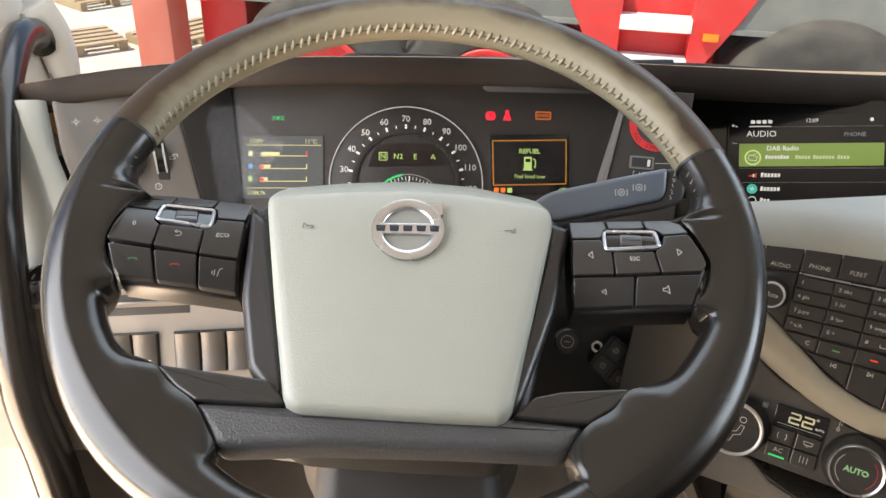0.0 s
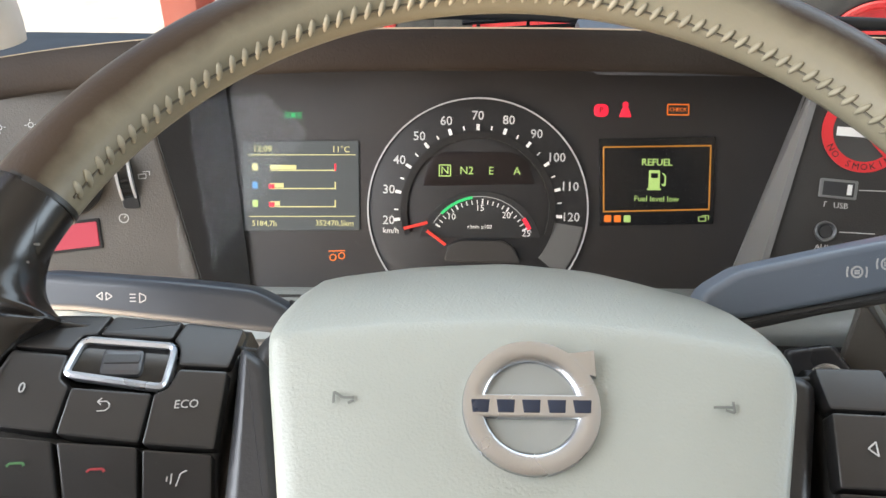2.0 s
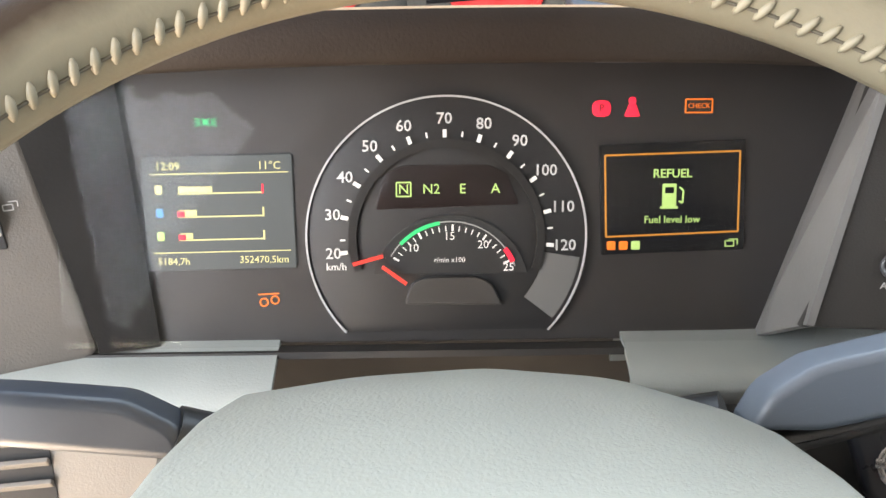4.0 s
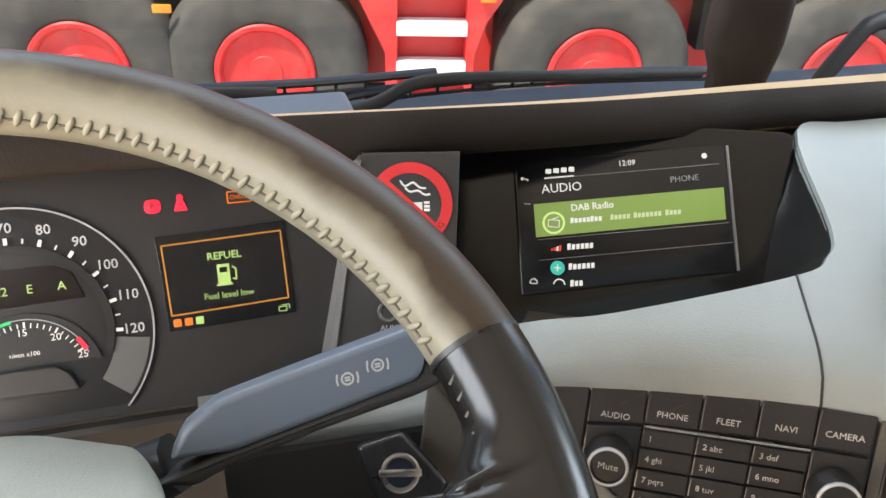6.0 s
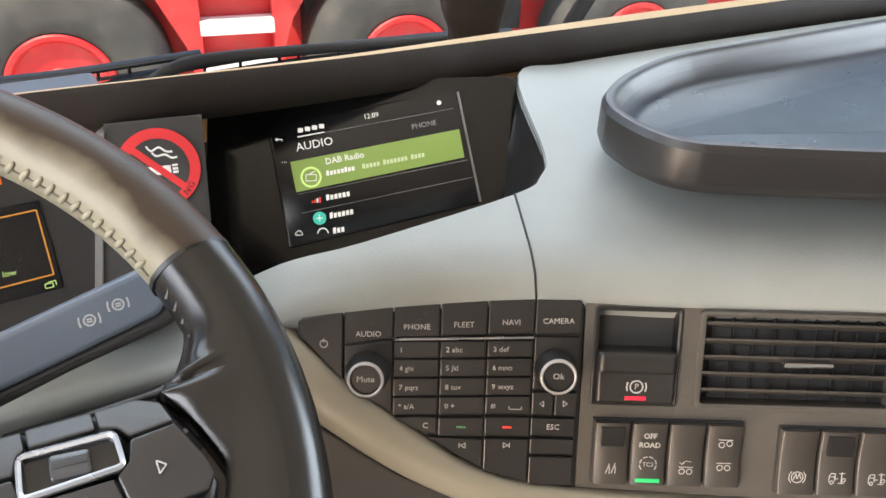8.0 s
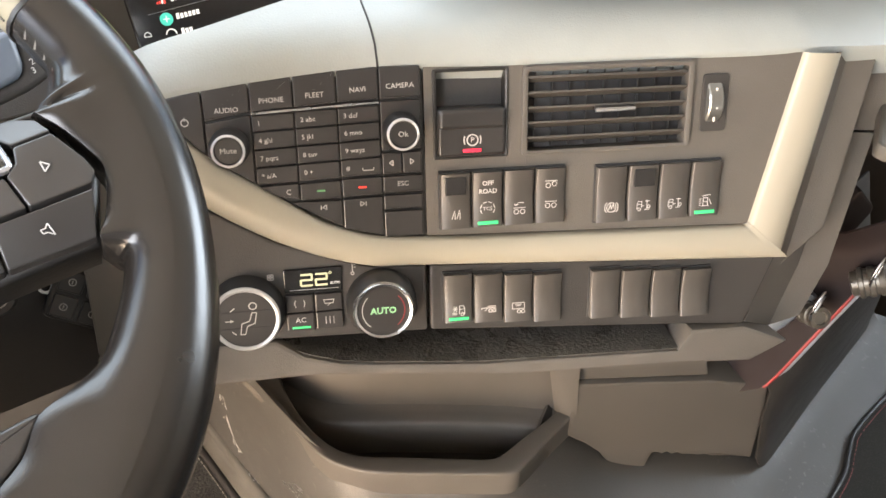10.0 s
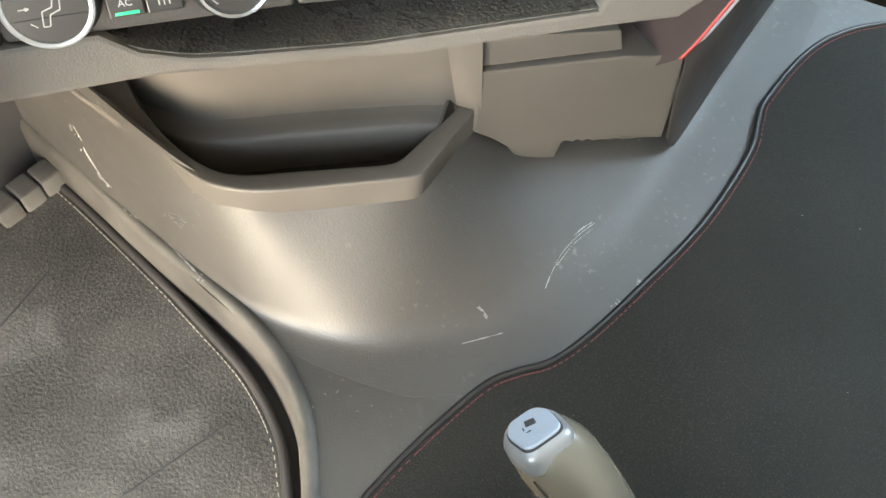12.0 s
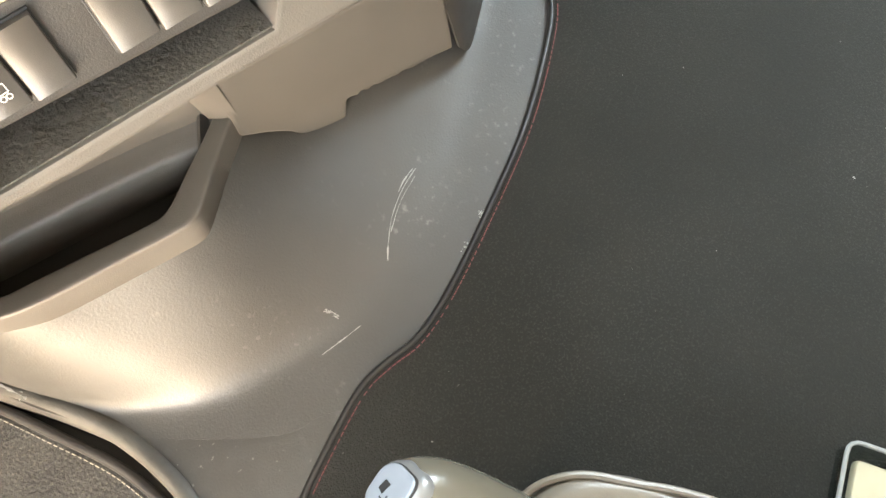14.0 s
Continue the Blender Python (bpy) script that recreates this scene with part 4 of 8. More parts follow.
# ribbed pedal bar on the mat
pd = thing("pedal_bar", pose(0.295, 0.965, -0.062), "dusty grey ribbed bar at the front of the driver's mat", "pedal")
for k in range(3):
    part("bar_pad", moved(box(-0.047 + 0.0315 * k, -0.017, 0.0, -0.0175 + 0.0315 * k, 0.017, 0.030, 0.004), pose(0, 0, 0, 0, 0, 4)), mat("dusty_grey_pad", (0.050, 0.047, 0.043), 0.7, var=0.5, stain=0.35), pd)

# ---- steering wheel ----
wheel = thing("steering_wheel", WH, "steering wheel with pale grey hub and two-tone worn leather rim", "steering wheel")
GLOSSY = mat("satin_black_trim", (0.012, 0.011, 0.011), 0.3, bump=0.15, stain=0.03)
HUBT = mat("satin_hub_trim", (0.022, 0.022, 0.024), 0.32, bump=0.2, stain=0.02)
RC, TR = 0.2112, 0.0182


def oval(g):
    """The rim is a little wider than high."""
    return [(v[0] * 1.043 - 0.0015, v[1], v[2]) for v in g[0]], g[1]


def rim_piece(a0, a1, n, fat):
    rings = []
    for i in range(n + 1):
        a = radians(a0 + (a1 - a0) * i / n)
        c, s = math.cos(a), math.sin(a)
        r = fat(math.degrees(a))
        rings.append([((RC + (r - TR) * -0.5 + r * math.cos(q)) * c, (RC + (r - TR) * -0.5 + r * math.cos(q)) * s, -0.017 + 0.0175 * math.sin(q)) for q in [2 * math.pi * k / 18 for k in range(18)]])
    return oval(stack_rings(rings))


def fat_low(a):
    a = a % 360
    low = max(0.0, 1 - (min(abs(a - 222), abs(a - 318)) / 22) ** 2)
    return TR + 0.0048 * low * low


part("rim_top", rim_piece(17, 157.3, 70, lambda a: TR), RIMTOP, wheel, "pale leather rim worn dark brown outside", None, 80)
part("rim_lower", rim_piece(157.3, 377, 90, fat_low), LEATHER, wheel, "smooth black leather rim", None, 80)
for a in (17, 157.3):
    part("rim_joint", rim_piece(a - 0.35, a + 0.35, 2, lambda q: TR + 0.0006), BLACK, wheel, "dark joint between the leathers", None, 80)
gs = []
for k in range(70):
    a = radians(20 + 135 * k / 69) + random.uniform(-0.002, 0.002)
    p = [Vector(((RC + TR * math.cos(q)) * math.cos(a + d), (RC + TR * math.cos(q)) * math.sin(a + d), -0.017 + 0.0176 * math.sin(q))) for q, d in ((radians(151), -0.009), (radians(157), -0.006), (radians(164), -0.001), (radians(171), 0.004), (radians(177), 0.007))]
    gs.append(tube(p, [0.0006, 0.0014, 0.0017, 0.0014, 0.0006], 6))
seam_ = [Vector(((RC + TR * math.cos(radians(166))) * math.cos(radians(b)), (RC + TR * math.cos(radians(166))) * math.sin(radians(b)), -0.017 + 0.0177 * math.sin(radians(166)))) for b in range(18, 157, 2)]
part("rim_seam", oval(tube(seam_, 0.0006, 6)), mat("brown_seam", (0.085, 0.072, 0.050), 0.6, bump=0.0), wheel, "dark seam under the stitches", None, 80)
part("stitching", oval(join(*gs)), mat("rim_stitch_leather", (0.245, 0.215, 0.150), 0.5, bump=0.1, stain=0.0), wheel, "row of raised pale stitches", None, 80)
for a0, a1, q in ((352, 374, 160), (163, 190, 160)):
    gs = []
    n = 12
    for k in range(n):
        a = radians(a0 + (a1 - a0) * k / (n - 1))
        r = RC - 0.0178
        gs.append(tube([Vector((r * math.cos(a), r * math.sin(a), -0.012)), Vector(((r + 0.003) * math.cos(a + 0.012), (r + 0.003) * math.sin(a + 0.012), -0.0085))], 0.0006, 5))
    part("side_stitching", oval(join(*gs)), mat("worn_stitch", (0.13, 0.12, 0.105), 0.7, bump=0.0), wheel, "pale inner stitches")

pad = [(-0.0985, 0.0145), (-0.094, 0.0195), (-0.050, 0.0240), (-0.004, 0.0262), (0.042, 0.0225), (0.087, 0.0142), (0.0935, 0.008), (0.0945, -0.003), (0.0765, -0.070), (0.0600, -0.1325), (0.0530, -0.1402), (-0.006, -0.1372), (-0.066, -0.1332), (-0.0740, -0.1275), (-0.0855, -0.064), (-0.0970, 0.001)]
padr = rounded(pad, 0.009, 4)
cover = domed(padr, ((0.003, -0.104), (0.001, -0.090), (0.0, -0.070), (0.0, -0.050), (0.0, -0.030), (0.0, -0.016), (0.0003, -0.0085), (0.0012, -0.0045), (0.0028, -0.0018), (0.0050, -0.0004), (0.010, 0.0003), (0.022, 0.0010), (0.040, 0.0016)))
# the upper side of the cover runs back towards the column


def swept(x, y, z):
    a = max(0.0, min(1.0, (y + 0.035) / 0.060))
    a = a * a * (3 - 2 * a)
    d = max(0.0, min(1.0, (-z - 0.003) / 0.09))
    return x * (1 - 0.20 * a * d ** 1.5), y + a * 0.060 * (1 - (1 - d) ** 1.6), z


cover = ([swept(*v) for v in cover[0]], cover[1])
part("airbag_cover", cover, PAD, wheel, "pale grey grained hub cover", None, 60)
part("hub_body", slab(inset(ccw(padr), -0.010), -0.075, -0.022, 0.006), BLACK, wheel, "black hub body", None, 60)
part("hub_trim", slab([(0.094, 0.012), (0.109, 0.006), (0.093, -0.058), (0.065, -0.128), (0.058, -0.135)], -0.055, -0.018, 0.005, 0.004), HUBT, wheel, "satin dark trim beside the hub", None, 60)
part("hub_trim", slab([(-0.098, 0.010), (-0.112, 0.020), (-0.110, -0.050), (-0.100, -0.100), (-0.085, -0.118), (-0.074, -0.126)], -0.055, -0.018, 0.005, 0.004), HUBT, wheel, "satin dark trim beside the hub", None, 60)

# badge: plain ring, arrow and enamel bar
bd = part("badge", lathe([(0.0232, 0.0), (0.0238, 0.0016), (0.0235, 0.0030), (0.0212, 0.0036), (0.0172, 0.0032), (0.0160, 0.0020), (0.0160, 0.0)], 48, (-0.003, -0.012, 0.0018)), CHROME, wheel, "round chrome badge ring", None, 50)
part("badge_face", lathe([(0.0165, 0.0), (0.0162, 0.0010)], 40, (-0.003, -0.012, 0.0016)), mat("badge_grey", (0.22, 0.225, 0.21), 0.4, bump=0.0), bd)
part("badge_bar", slab(rect(-0.0255, -0.0162, 0.0195, -0.0080), 0.0030, 0.0052, 0.0008, 0.001), CHROME, bd)
for k in range(5):
    part("badge_mark", slab([(-0.0232 + 0.0087 * k, -0.0145), (-0.0178 + 0.0087 * k, -0.0145), (-0.0173 + 0.0087 * k, -0.0100), (-0.0237 + 0.0087 * k, -0.0100)], 0.0050, 0.0055, 0.0002), NAVY, bd)
part("badge_arrow", slab([(0.0085, 0.0035), (0.0085, 0.0070), (0.0200, 0.0085), (0.0200, -0.0015), (0.0165, -0.0005), (0.0150, 0.0010)], 0.0020, 0.0048, 0.0006), CHROME, bd)
# horn marks in darker grey, the shading of their embossing painted in
HORN = mat("emboss_shade_grey", (0.130, 0.132, 0.118), 0.45, bump=0.0, stain=0.0)
strokes("horn_mark", [((-0.003, 0.002), (-0.003, -0.002)), ((-0.003, 0.002), (0.000, 0.0)), ((0.000, 0.0), (0.004, 0.0)), ((0.002, -0.002), (0.004, -0.001))], 0.00045, 0.0022, HORN, wheel, (-0.068, -0.009))
strokes("horn_mark", [((-0.004, 0.0), (0.003, 0.0)), ((0.003, 0.002), (0.003, -0.002)), ((0.003, -0.002), (0.0, -0.001))], 0.00045, 0.0022, HORN, wheel, (0.064, -0.011))

# spokes and webs
# edge of the cut-outs: x, y, turn of the rim beside it, free edge or joint
WEB_L = [(-0.1925, 0.0755, 158.2, 1), (-0.1955, 0.0604, 162, 1), (-0.1944, 0.0448, 166.4, 1), (-0.1902, 0.0359, 168.8, 1), (-0.1829, 0.0284, 170.7, 1), (-0.1780, 0.0245, 172, 1), (-0.1828, 0.0208, 173.5, -1), (-0.1910, 0.0116, 176.5, -1), (-0.1971, -0.0037, 181, -1), (-0.1990, -0.0162, 185, -1), (-0.1950, -0.0294, 189, -1), (-0.1880, -0.0450, 194, -1), (-0.1925, -0.0550, 197.5, 1), (-0.1935, -0.0651, 200.5, 1), (-0.1900, -0.0750, 203.5, 1), (-0.1845, -0.0820, 206, 1), (-0.1720, -0.0920, 211, 0.8), (-0.1540, -0.1015, 216, 0), (-0.1420, -0.1140, 221, 0), (-0.1265, -0.1255, 226, 0), (-0.1165, -0.1410, 231, 0), (-0.1100, -0.1535, 235, 0.3), (-0.1138, -0.165, 239, 1), (-0.1090, -0.178, 243, 1)]
WEB_R = [(0.1995, 0.0570, 16.3, 1), (0.1978, 0.0464, 13.7, 1), (0.1974, 0.0334, 9.9, 1), (0.1944, 0.0238, 7.2, 1), (0.1870, 0.0125, 4.6, 1), (0.1795, 0.0080, 3.2, 1), (0.1821, 0.0028, 1.2, -1), (0.1883, -0.0082, -2.6, -1), (0.1940, -0.0240, -7.3, -1), (0.1949, -0.0324, -9.8, -1), (0.1899, -0.0452, -13.8, -1), (0.1844, -0.0550, -17.1, -1), (0.1800, -0.0610, -19.6, -0.5), (0.1850, -0.0665, -21.8, 1), (0.1858, -0.0750, -24, 1), (0.1810, -0.0870, -27.5, 1), (0.1684, -0.1016, -33, 0.8), (0.1450, -0.1135, -38.5, 0), (0.1306, -0.1175, -42, 0), (0.1199, -0.1295, -46, 0), (0.1038, -0.1392, -51.5, 0), (0.0930, -0.1520, -55, 0.3), (0.0900, -0.1620, -58.5, 1), (0.0960, -0.1760, -61.5, 1)]
W0 = -0.0135
part("lower_bar", slab([(-0.1285, -0.1245), (-0.072, -0.1270), (0.060, -0.1335), (0.1045, -0.1385), (0.0910, -0.1560), (0.030, -0.1530), (-0.054, -0.1510), (-0.1105, -0.1530)], -0.034, -0.0108, 0.006, 0.002), GRAIN, wheel, "grained black lower spoke", None, 60)
# each web falls from the crest of the rim and rolls over at the edge of the cut-out


def rim_height(x, y):
    x = (x + 0.0015) / 1.043
    r, t = math.hypot(x, y), math.degrees(math.atan2(y, x))
    fat = TR if 17 < t < 157.3 else fat_low(t)
    k = (r - RC + (fat - TR) * 0.5) / fat
    return -0.017 + 0.0175 * math.sqrt(1 - k * k) if abs(k) < 1 else -0.06


def soft_max(p, q, k=0.004):
    h = max(0.0, 1 - abs(p - q) / k)
    return max(p, q) + h * h * k / 4


def web(name, edge, crest, label):
    rows = []
    for e, q in zip(edge, crest):
        free, e, q = e.z, Vector((e.x, e.y)), Vector((q.x, q.y))
        d = (q - e).length
        row = []
        for k in range(15):
            o = (1 - k / 14) ** 2
            p = e + (q - e) * o
            o *= d
            w = free * (-0.0012 - 0.0168 * math.exp(-o / 0.006)) + (1 - free) * (-0.0012 - 0.0090 * math.exp(-o / 0.014))
            if free < 0:
                w = -free * (-0.0012 - 0.0040 * math.exp(-o / 0.006)) + (1 + free) * w
            row.append((p.x, p.y, soft_max(w, rim_height(p.x, p.y)) + 0.0003))
        for o, w in ((0.0008, -0.026), (0.006, -0.036)):
            p = e + (q - e) * min(0.5, o / max(d, 1e-6))
            row.append((p.x, p.y, w))
        rows.append(row)
    part(name, skin(rows), LEATHER, wheel, label, None, 70)


for line_ in (WEB_L, WEB_R):
    edge_ = smooth_line([(x, y, f) for x, y, t, f in line_], 4)
    turn_ = smooth_line([(radians(t), 0, 0) for x, y, t, f in line_], 4)
    web("web", edge_, [Vector((RC * math.cos(t.x) * 1.043 - 0.0015, RC * math.sin(t.x), 0)) for t in turn_], "black leather web and thumb rest")
part("spoke_trim", slab([(-0.1515, -0.1035), (-0.1485, -0.1025), (-0.084, -0.1115), (-0.073, -0.1262), (-0.076, -0.1278), (-0.1255, -0.1252), (-0.1385, -0.1165)], -0.045, -0.0096, 0.0018, 0.001), GLOSSY, wheel, "gloss dark spoke trim", None, 60)
part("spoke_trim", slab([(0.0605, -0.1345), (0.074, -0.1215), (0.090, -0.1180), (0.1290, -0.1158), (0.1320, -0.1165), (0.1205, -0.1290), (0.1045, -0.1380)], -0.045, -0.0096, 0.0018, 0.001), GLOSSY, wheel, "gloss dark spoke trim", None, 60)

# button pods
def key(poly, parent, name="button", w=W0, h=0.0025, rad=0.0012):
    return part(name, slab(inset(ccw(poly), 0.0001), w - 0.006, w + h, 0.0008, rad), KEYM, parent)


def roll_pod(pod, side):
    """Rolls the face of a pod over its long axis and lets it rise towards the rim."""
    dx, dy, _ = pod.location
    mid_v, base = (-0.018, 0.002) if side > 0 else (-0.010, -0.003)
    for o in (pod, *pod.children_recursive):
        for v in o.data.vertices:
            u, y = v.co.x + dx, v.co.y + dy
            d = y - mid_v
            lift = base + 0.20 * (abs(u) - 0.12) - (14.0 if d > 0 else 7.5) * d * d
            lift = min(lift, 0.0125)
            v.co = (v.co.x - (u + 0.013) / 0.396 * lift, v.co.y - (y + 0.242) / 0.396 * lift, v.co.z + lift)
        o.data.update()


podl = part("button_pod", slab([(-0.1937, 0.0149), (-0.1851, 0.0245), (-0.1586, 0.0246), (-0.1316, 0.0218), (-0.1076, 0.0186), (-0.1101, 0.0036), (-0.1125, -0.0301), (-0.1101, -0.0529), (-0.1354, -0.0493), (-0.1873, -0.0432), (-0.2012, -0.0141), (-0.1995, -0.0003)], -0.034, W0 - 0.0025, 0.003), BLACK, wheel, "black pod of cruise and phone keys", None, 60)
for poly in ([(-0.1931, 0.0140), (-0.1848, 0.0231), (-0.1793, 0.0242), (-0.1594, 0.0234), (-0.1634, 0.0169), (-0.1686, 0.0168), (-0.1722, 0.0118)],
             [(-0.1584, 0.0232), (-0.1322, 0.0204), (-0.1353, 0.0143), (-0.1627, 0.0169)],
             [(-0.1310, 0.0202), (-0.1086, 0.0173), (-0.1125, 0.0036), (-0.1310, 0.0053), (-0.1318, 0.0117), (-0.1346, 0.0140)],
             [(-0.1930, 0.0132), (-0.1721, 0.0106), (-0.1727, 0.0026), (-0.1690, -0.0003), (-0.1711, -0.0172), (-0.2014, -0.0122), (-0.1991, -0.0011)],
             [(-0.1682, -0.0006), (-0.1389, -0.0041), (-0.1405, -0.0224), (-0.1699, -0.0176)],
             [(-0.1306, 0.0043), (-0.1126, 0.0027), (-0.1135, -0.0263), (-0.1393, -0.0229), (-0.1381, -0.0041), (-0.1336, -0.0027)],
             [(-0.1999, -0.0160), (-0.1710, -0.0197), (-0.1648, -0.0427), (-0.1872, -0.0407), (-0.1937, -0.0312)],
             [(-0.1690, -0.0203), (-0.1407, -0.0237), (-0.1372, -0.0462), (-0.1627, -0.0434)],
             [(-0.1388, -0.0246), (-0.1140, -0.0280), (-0.1117, -0.0509), (-0.1359, -0.0470)]):
    key(poly, podl)
podr = part("button_pod", slab([(0.1048, 0.0075), (0.1730, 0.0094), (0.1846, 0.0060), (0.1909, -0.0048), (0.1966, -0.0212), (0.1975, -0.0297), (0.1908, -0.0427), (0.1812, -0.0599), (0.1013, -0.0618)], -0.034, W0 - 0.0025, 0.003), BLACK, wheel, "black pod of menu and volume keys", None, 60)
for poly in ([(0.1055, 0.0061), (0.1297, 0.0069), (0.1315, -0.0001), (0.1289, -0.0010), (0.1271, -0.0075), (0.1069, -0.0078)],
             [(0.1310, 0.0071), (0.1556, 0.0075), (0.1578, 0.0007), (0.1327, 0.0003)],
             [(0.1569, 0.0073), (0.1728, 0.0080), (0.1831, 0.0047), (0.1882, -0.0032), (0.1703, -0.0047), (0.1659, -0.0008), (0.1590, 0.0007)],
             [(0.1071, -0.0088), (0.1269, -0.0085), (0.1285, -0.0176), (0.1331, -0.0185), (0.1327, -0.0356), (0.1048, -0.0365)],
             [(0.1341, -0.0185), (0.1622, -0.0181), (0.1641, -0.0344), (0.1337, -0.0356)],
             [(0.1880, -0.0040), (0.1950, -0.0203), (0.1964, -0.0279), (0.1927, -0.0331), (0.1651, -0.0344), (0.1633, -0.0177), (0.1689, -0.0133), (0.1705, -0.0055)],
             [(0.1046, -0.0380), (0.1459, -0.0374), (0.1415, -0.0583), (0.1025, -0.0599)],
             [(0.1475, -0.0372), (0.1921, -0.0356), (0.1809, -0.0578), (0.1424, -0.0583)]):
    key(poly, podr)


def thumb_switch(parent, poly):
    c = (sum(p[0] for p in poly) / 4, sum(p[1] for p in poly) / 4)
    sw = part("thumb_switch", slab(poly, W0 - 0.006, W0 + 0.001, 0.001, 0.003), GLOSS, parent, "recessed thumb switch")
    o, i = rounded(poly, 0.004, 4), inset(rounded(poly, 0.004, 4), 0.0021)
    mids = inset(rounded(poly, 0.004, 4), 0.0010)
    vs, fs = stack_rings([[(x, y, W0 - 0.002) for x, y in o], [(x, y, W0 + 0.0026) for x, y in o], [(x, y, W0 + 0.0036) for x, y in mids], [(x, y, W0 + 0.0028) for x, y in i], [(x, y, W0 + 0.0) for x, y in i]], False)
    part("switch_frame", (vs, fs), mat("bright_satin_frame", (0.50, 0.51, 0.54), 0.28, metal=0.7, bump=0.0, stain=0.0), sw, "satin chrome frame")
    roll = [(c[0] - 0.0078, c[1] - 0.0042), (c[0] + 0.0078, c[1] - 0.0052), (c[0] + 0.0078, c[1] + 0.0040), (c[0] - 0.0078, c[1] + 0.0050)]
    part("roller", slab(roll, W0 - 0.002, W0 + 0.0026, 0.0016, 0.0012), mat("smoked_roller", (0.045, 0.045, 0.048), 0.16, bump=0.0, stain=0.0), sw, "smoked glassy roller")
    part("roller_band", slab([(p[0] * 0.86 + c[0] * 0.14, c[1] + (p[1] - c[1]) * 0.36 + 0.001) for p in roll], W0, W0 + 0.0029, 0.0004, 0.0006), HUBT, sw)

thumb_switch(podl, [(-0.1689, 0.0168), (-0.1322, 0.0130), (-0.1340, -0.0034), (-0.1732, 0.0034)])
thumb_switch(podr, [(0.1281, -0.0006), (0.1659, -0.0008), (0.1682, -0.0153), (0.1278, -0.0174)])
WPRINT, GPRINT, RPRINT = mat("key_print", (0.36, 0.355, 0.34), 0.5, bump=0.0, stain=0.0), mat("green_key_print", (0.05, 0.13, 0.05), 0.5, bump=0.0, stain=0.0), mat("red_key_print", (0.24, 0.025, 0.03), 0.5, bump=0.0, stain=0.0)
WT = W0 + 0.0027
letters("0", 0.0052, -0.1853, -0.0004, WT, WPRINT, podl)
letters("ECO", 0.0044, -0.1256, -0.0088, WT, WPRINT, podl)
letters("ESC", 0.0042, 0.1481, -0.0240, WT, WPRINT, podr)
strokes("return_mark", [((-0.0022, 0.0016), (0.0010, 0.0016)), ((0.0010, 0.0016), (0.0022, 0.0006)), ((0.0022, 0.0006), (0.0022, -0.0008)), ((0.0022, -0.0008), (0.0010, -0.0018)), ((0.0010, -0.0018), (-0.0018, -0.0018)), ((-0.0022, 0.0016), (-0.0008, 0.0028)), ((-0.0022, 0.0016), (-0.0008, 0.0004))], 0.00022, WT, WPRINT, podl, (-0.1551, -0.0080))
strokes("call_mark", [((-0.003, -0.0006), (-0.0022, 0.0006)), ((-0.0022, 0.0006), (0.0022, 0.0006)), ((0.0022, 0.0006), (0.003, -0.0006))], 0.0005, WT, GPRINT, podl, (-0.1808, -0.0284))
strokes("hangup_mark", [((-0.003, -0.0006), (-0.0022, 0.0006)), ((-0.0022, 0.0006), (0.0022, 0.0006)), ((0.0022, 0.0006), (0.003, -0.0006))], 0.0005, WT, RPRINT, podl, (-0.1532, -0.0322))
strokes("voice_mark", [((0.0, -0.003), (0.001, 0.002)), ((0.001, 0.002), (0.003, 0.003)), ((-0.002, -0.002), (-0.002, 0.002)), ((-0.0035, -0.001), (-0.0035, 0.001))], 0.00025, WT, WPRINT, podl, (-0.1249, -0.0369))
for a, (x, y) in ((1, (0.1184, -0.0210)), (-1, (0.1794, -0.0188))):
    strokes("arrow_mark", [((-0.0017 * a, 0), (0.0013 * a, 0.0026)), ((0.0013 * a, 0.0026), (0.0013 * a, -0.0026)), ((0.0013 * a, -0.0026), (-0.0017 * a, 0))], 0.0003, WT, WPRINT, podr, (x, y))
for k, (x, y) in ((0.65, (0.1236, -0.0486)), (1.0, (0.1652, -0.0472))):
    strokes("speaker_mark", [((-0.002, 0.001), (-0.002, -0.001)), ((-0.002, 0.001), (0, 0.001)), ((-0.002, -0.001), (0, -0.001)), ((0, 0.001), (0.002, 0.003)), ((0, -0.001), (0.002, -0.003)), ((0.002, 0.003), (0.002, -0.003))], 0.0003, WT, WPRINT, podr, (x, y), k)

roll_pod(podl, -1)
roll_pod(podr, 1)
for q in ([(0.096, 0.0085, -0.028), (0.125, 0.0090, -0.024), (0.160, 0.0085, -0.017), (0.182, 0.0070, -0.012), (0.192, 0.0075, -0.011)], [(-0.100, 0.0180, -0.030), (-0.130, 0.0205, -0.026), (-0.165, 0.0235, -0.020), (-0.184, 0.0240, -0.014), (-0.194, 0.0245, -0.013)]):
    part("pod_ledge", tube(smooth_line(q, 5), 0.0016, 8), GLOSSY, wheel, "gloss dark ledge over the keys", None, 70)

# ---- steering column with stalks ----
COL = Matrix(WH)
col = thing("steering_column", COL, "dark steering column shroud behind the wheel", "steering column")
part("shroud_upper", domed(rounded([(-0.085, 0.055), (0.085, 0.055), (0.095, -0.06), (0.07, -0.10), (-0.07, -0.10), (-0.095, -0.06)], 0.03, 4), ((-0.012, -0.34), (-0.004, -0.20), (0.0, -0.12), (0.004, -0.09), (0.014, -0.076), (0.03, -0.07))), CHAR, col, "charcoal column shroud", None, 60)
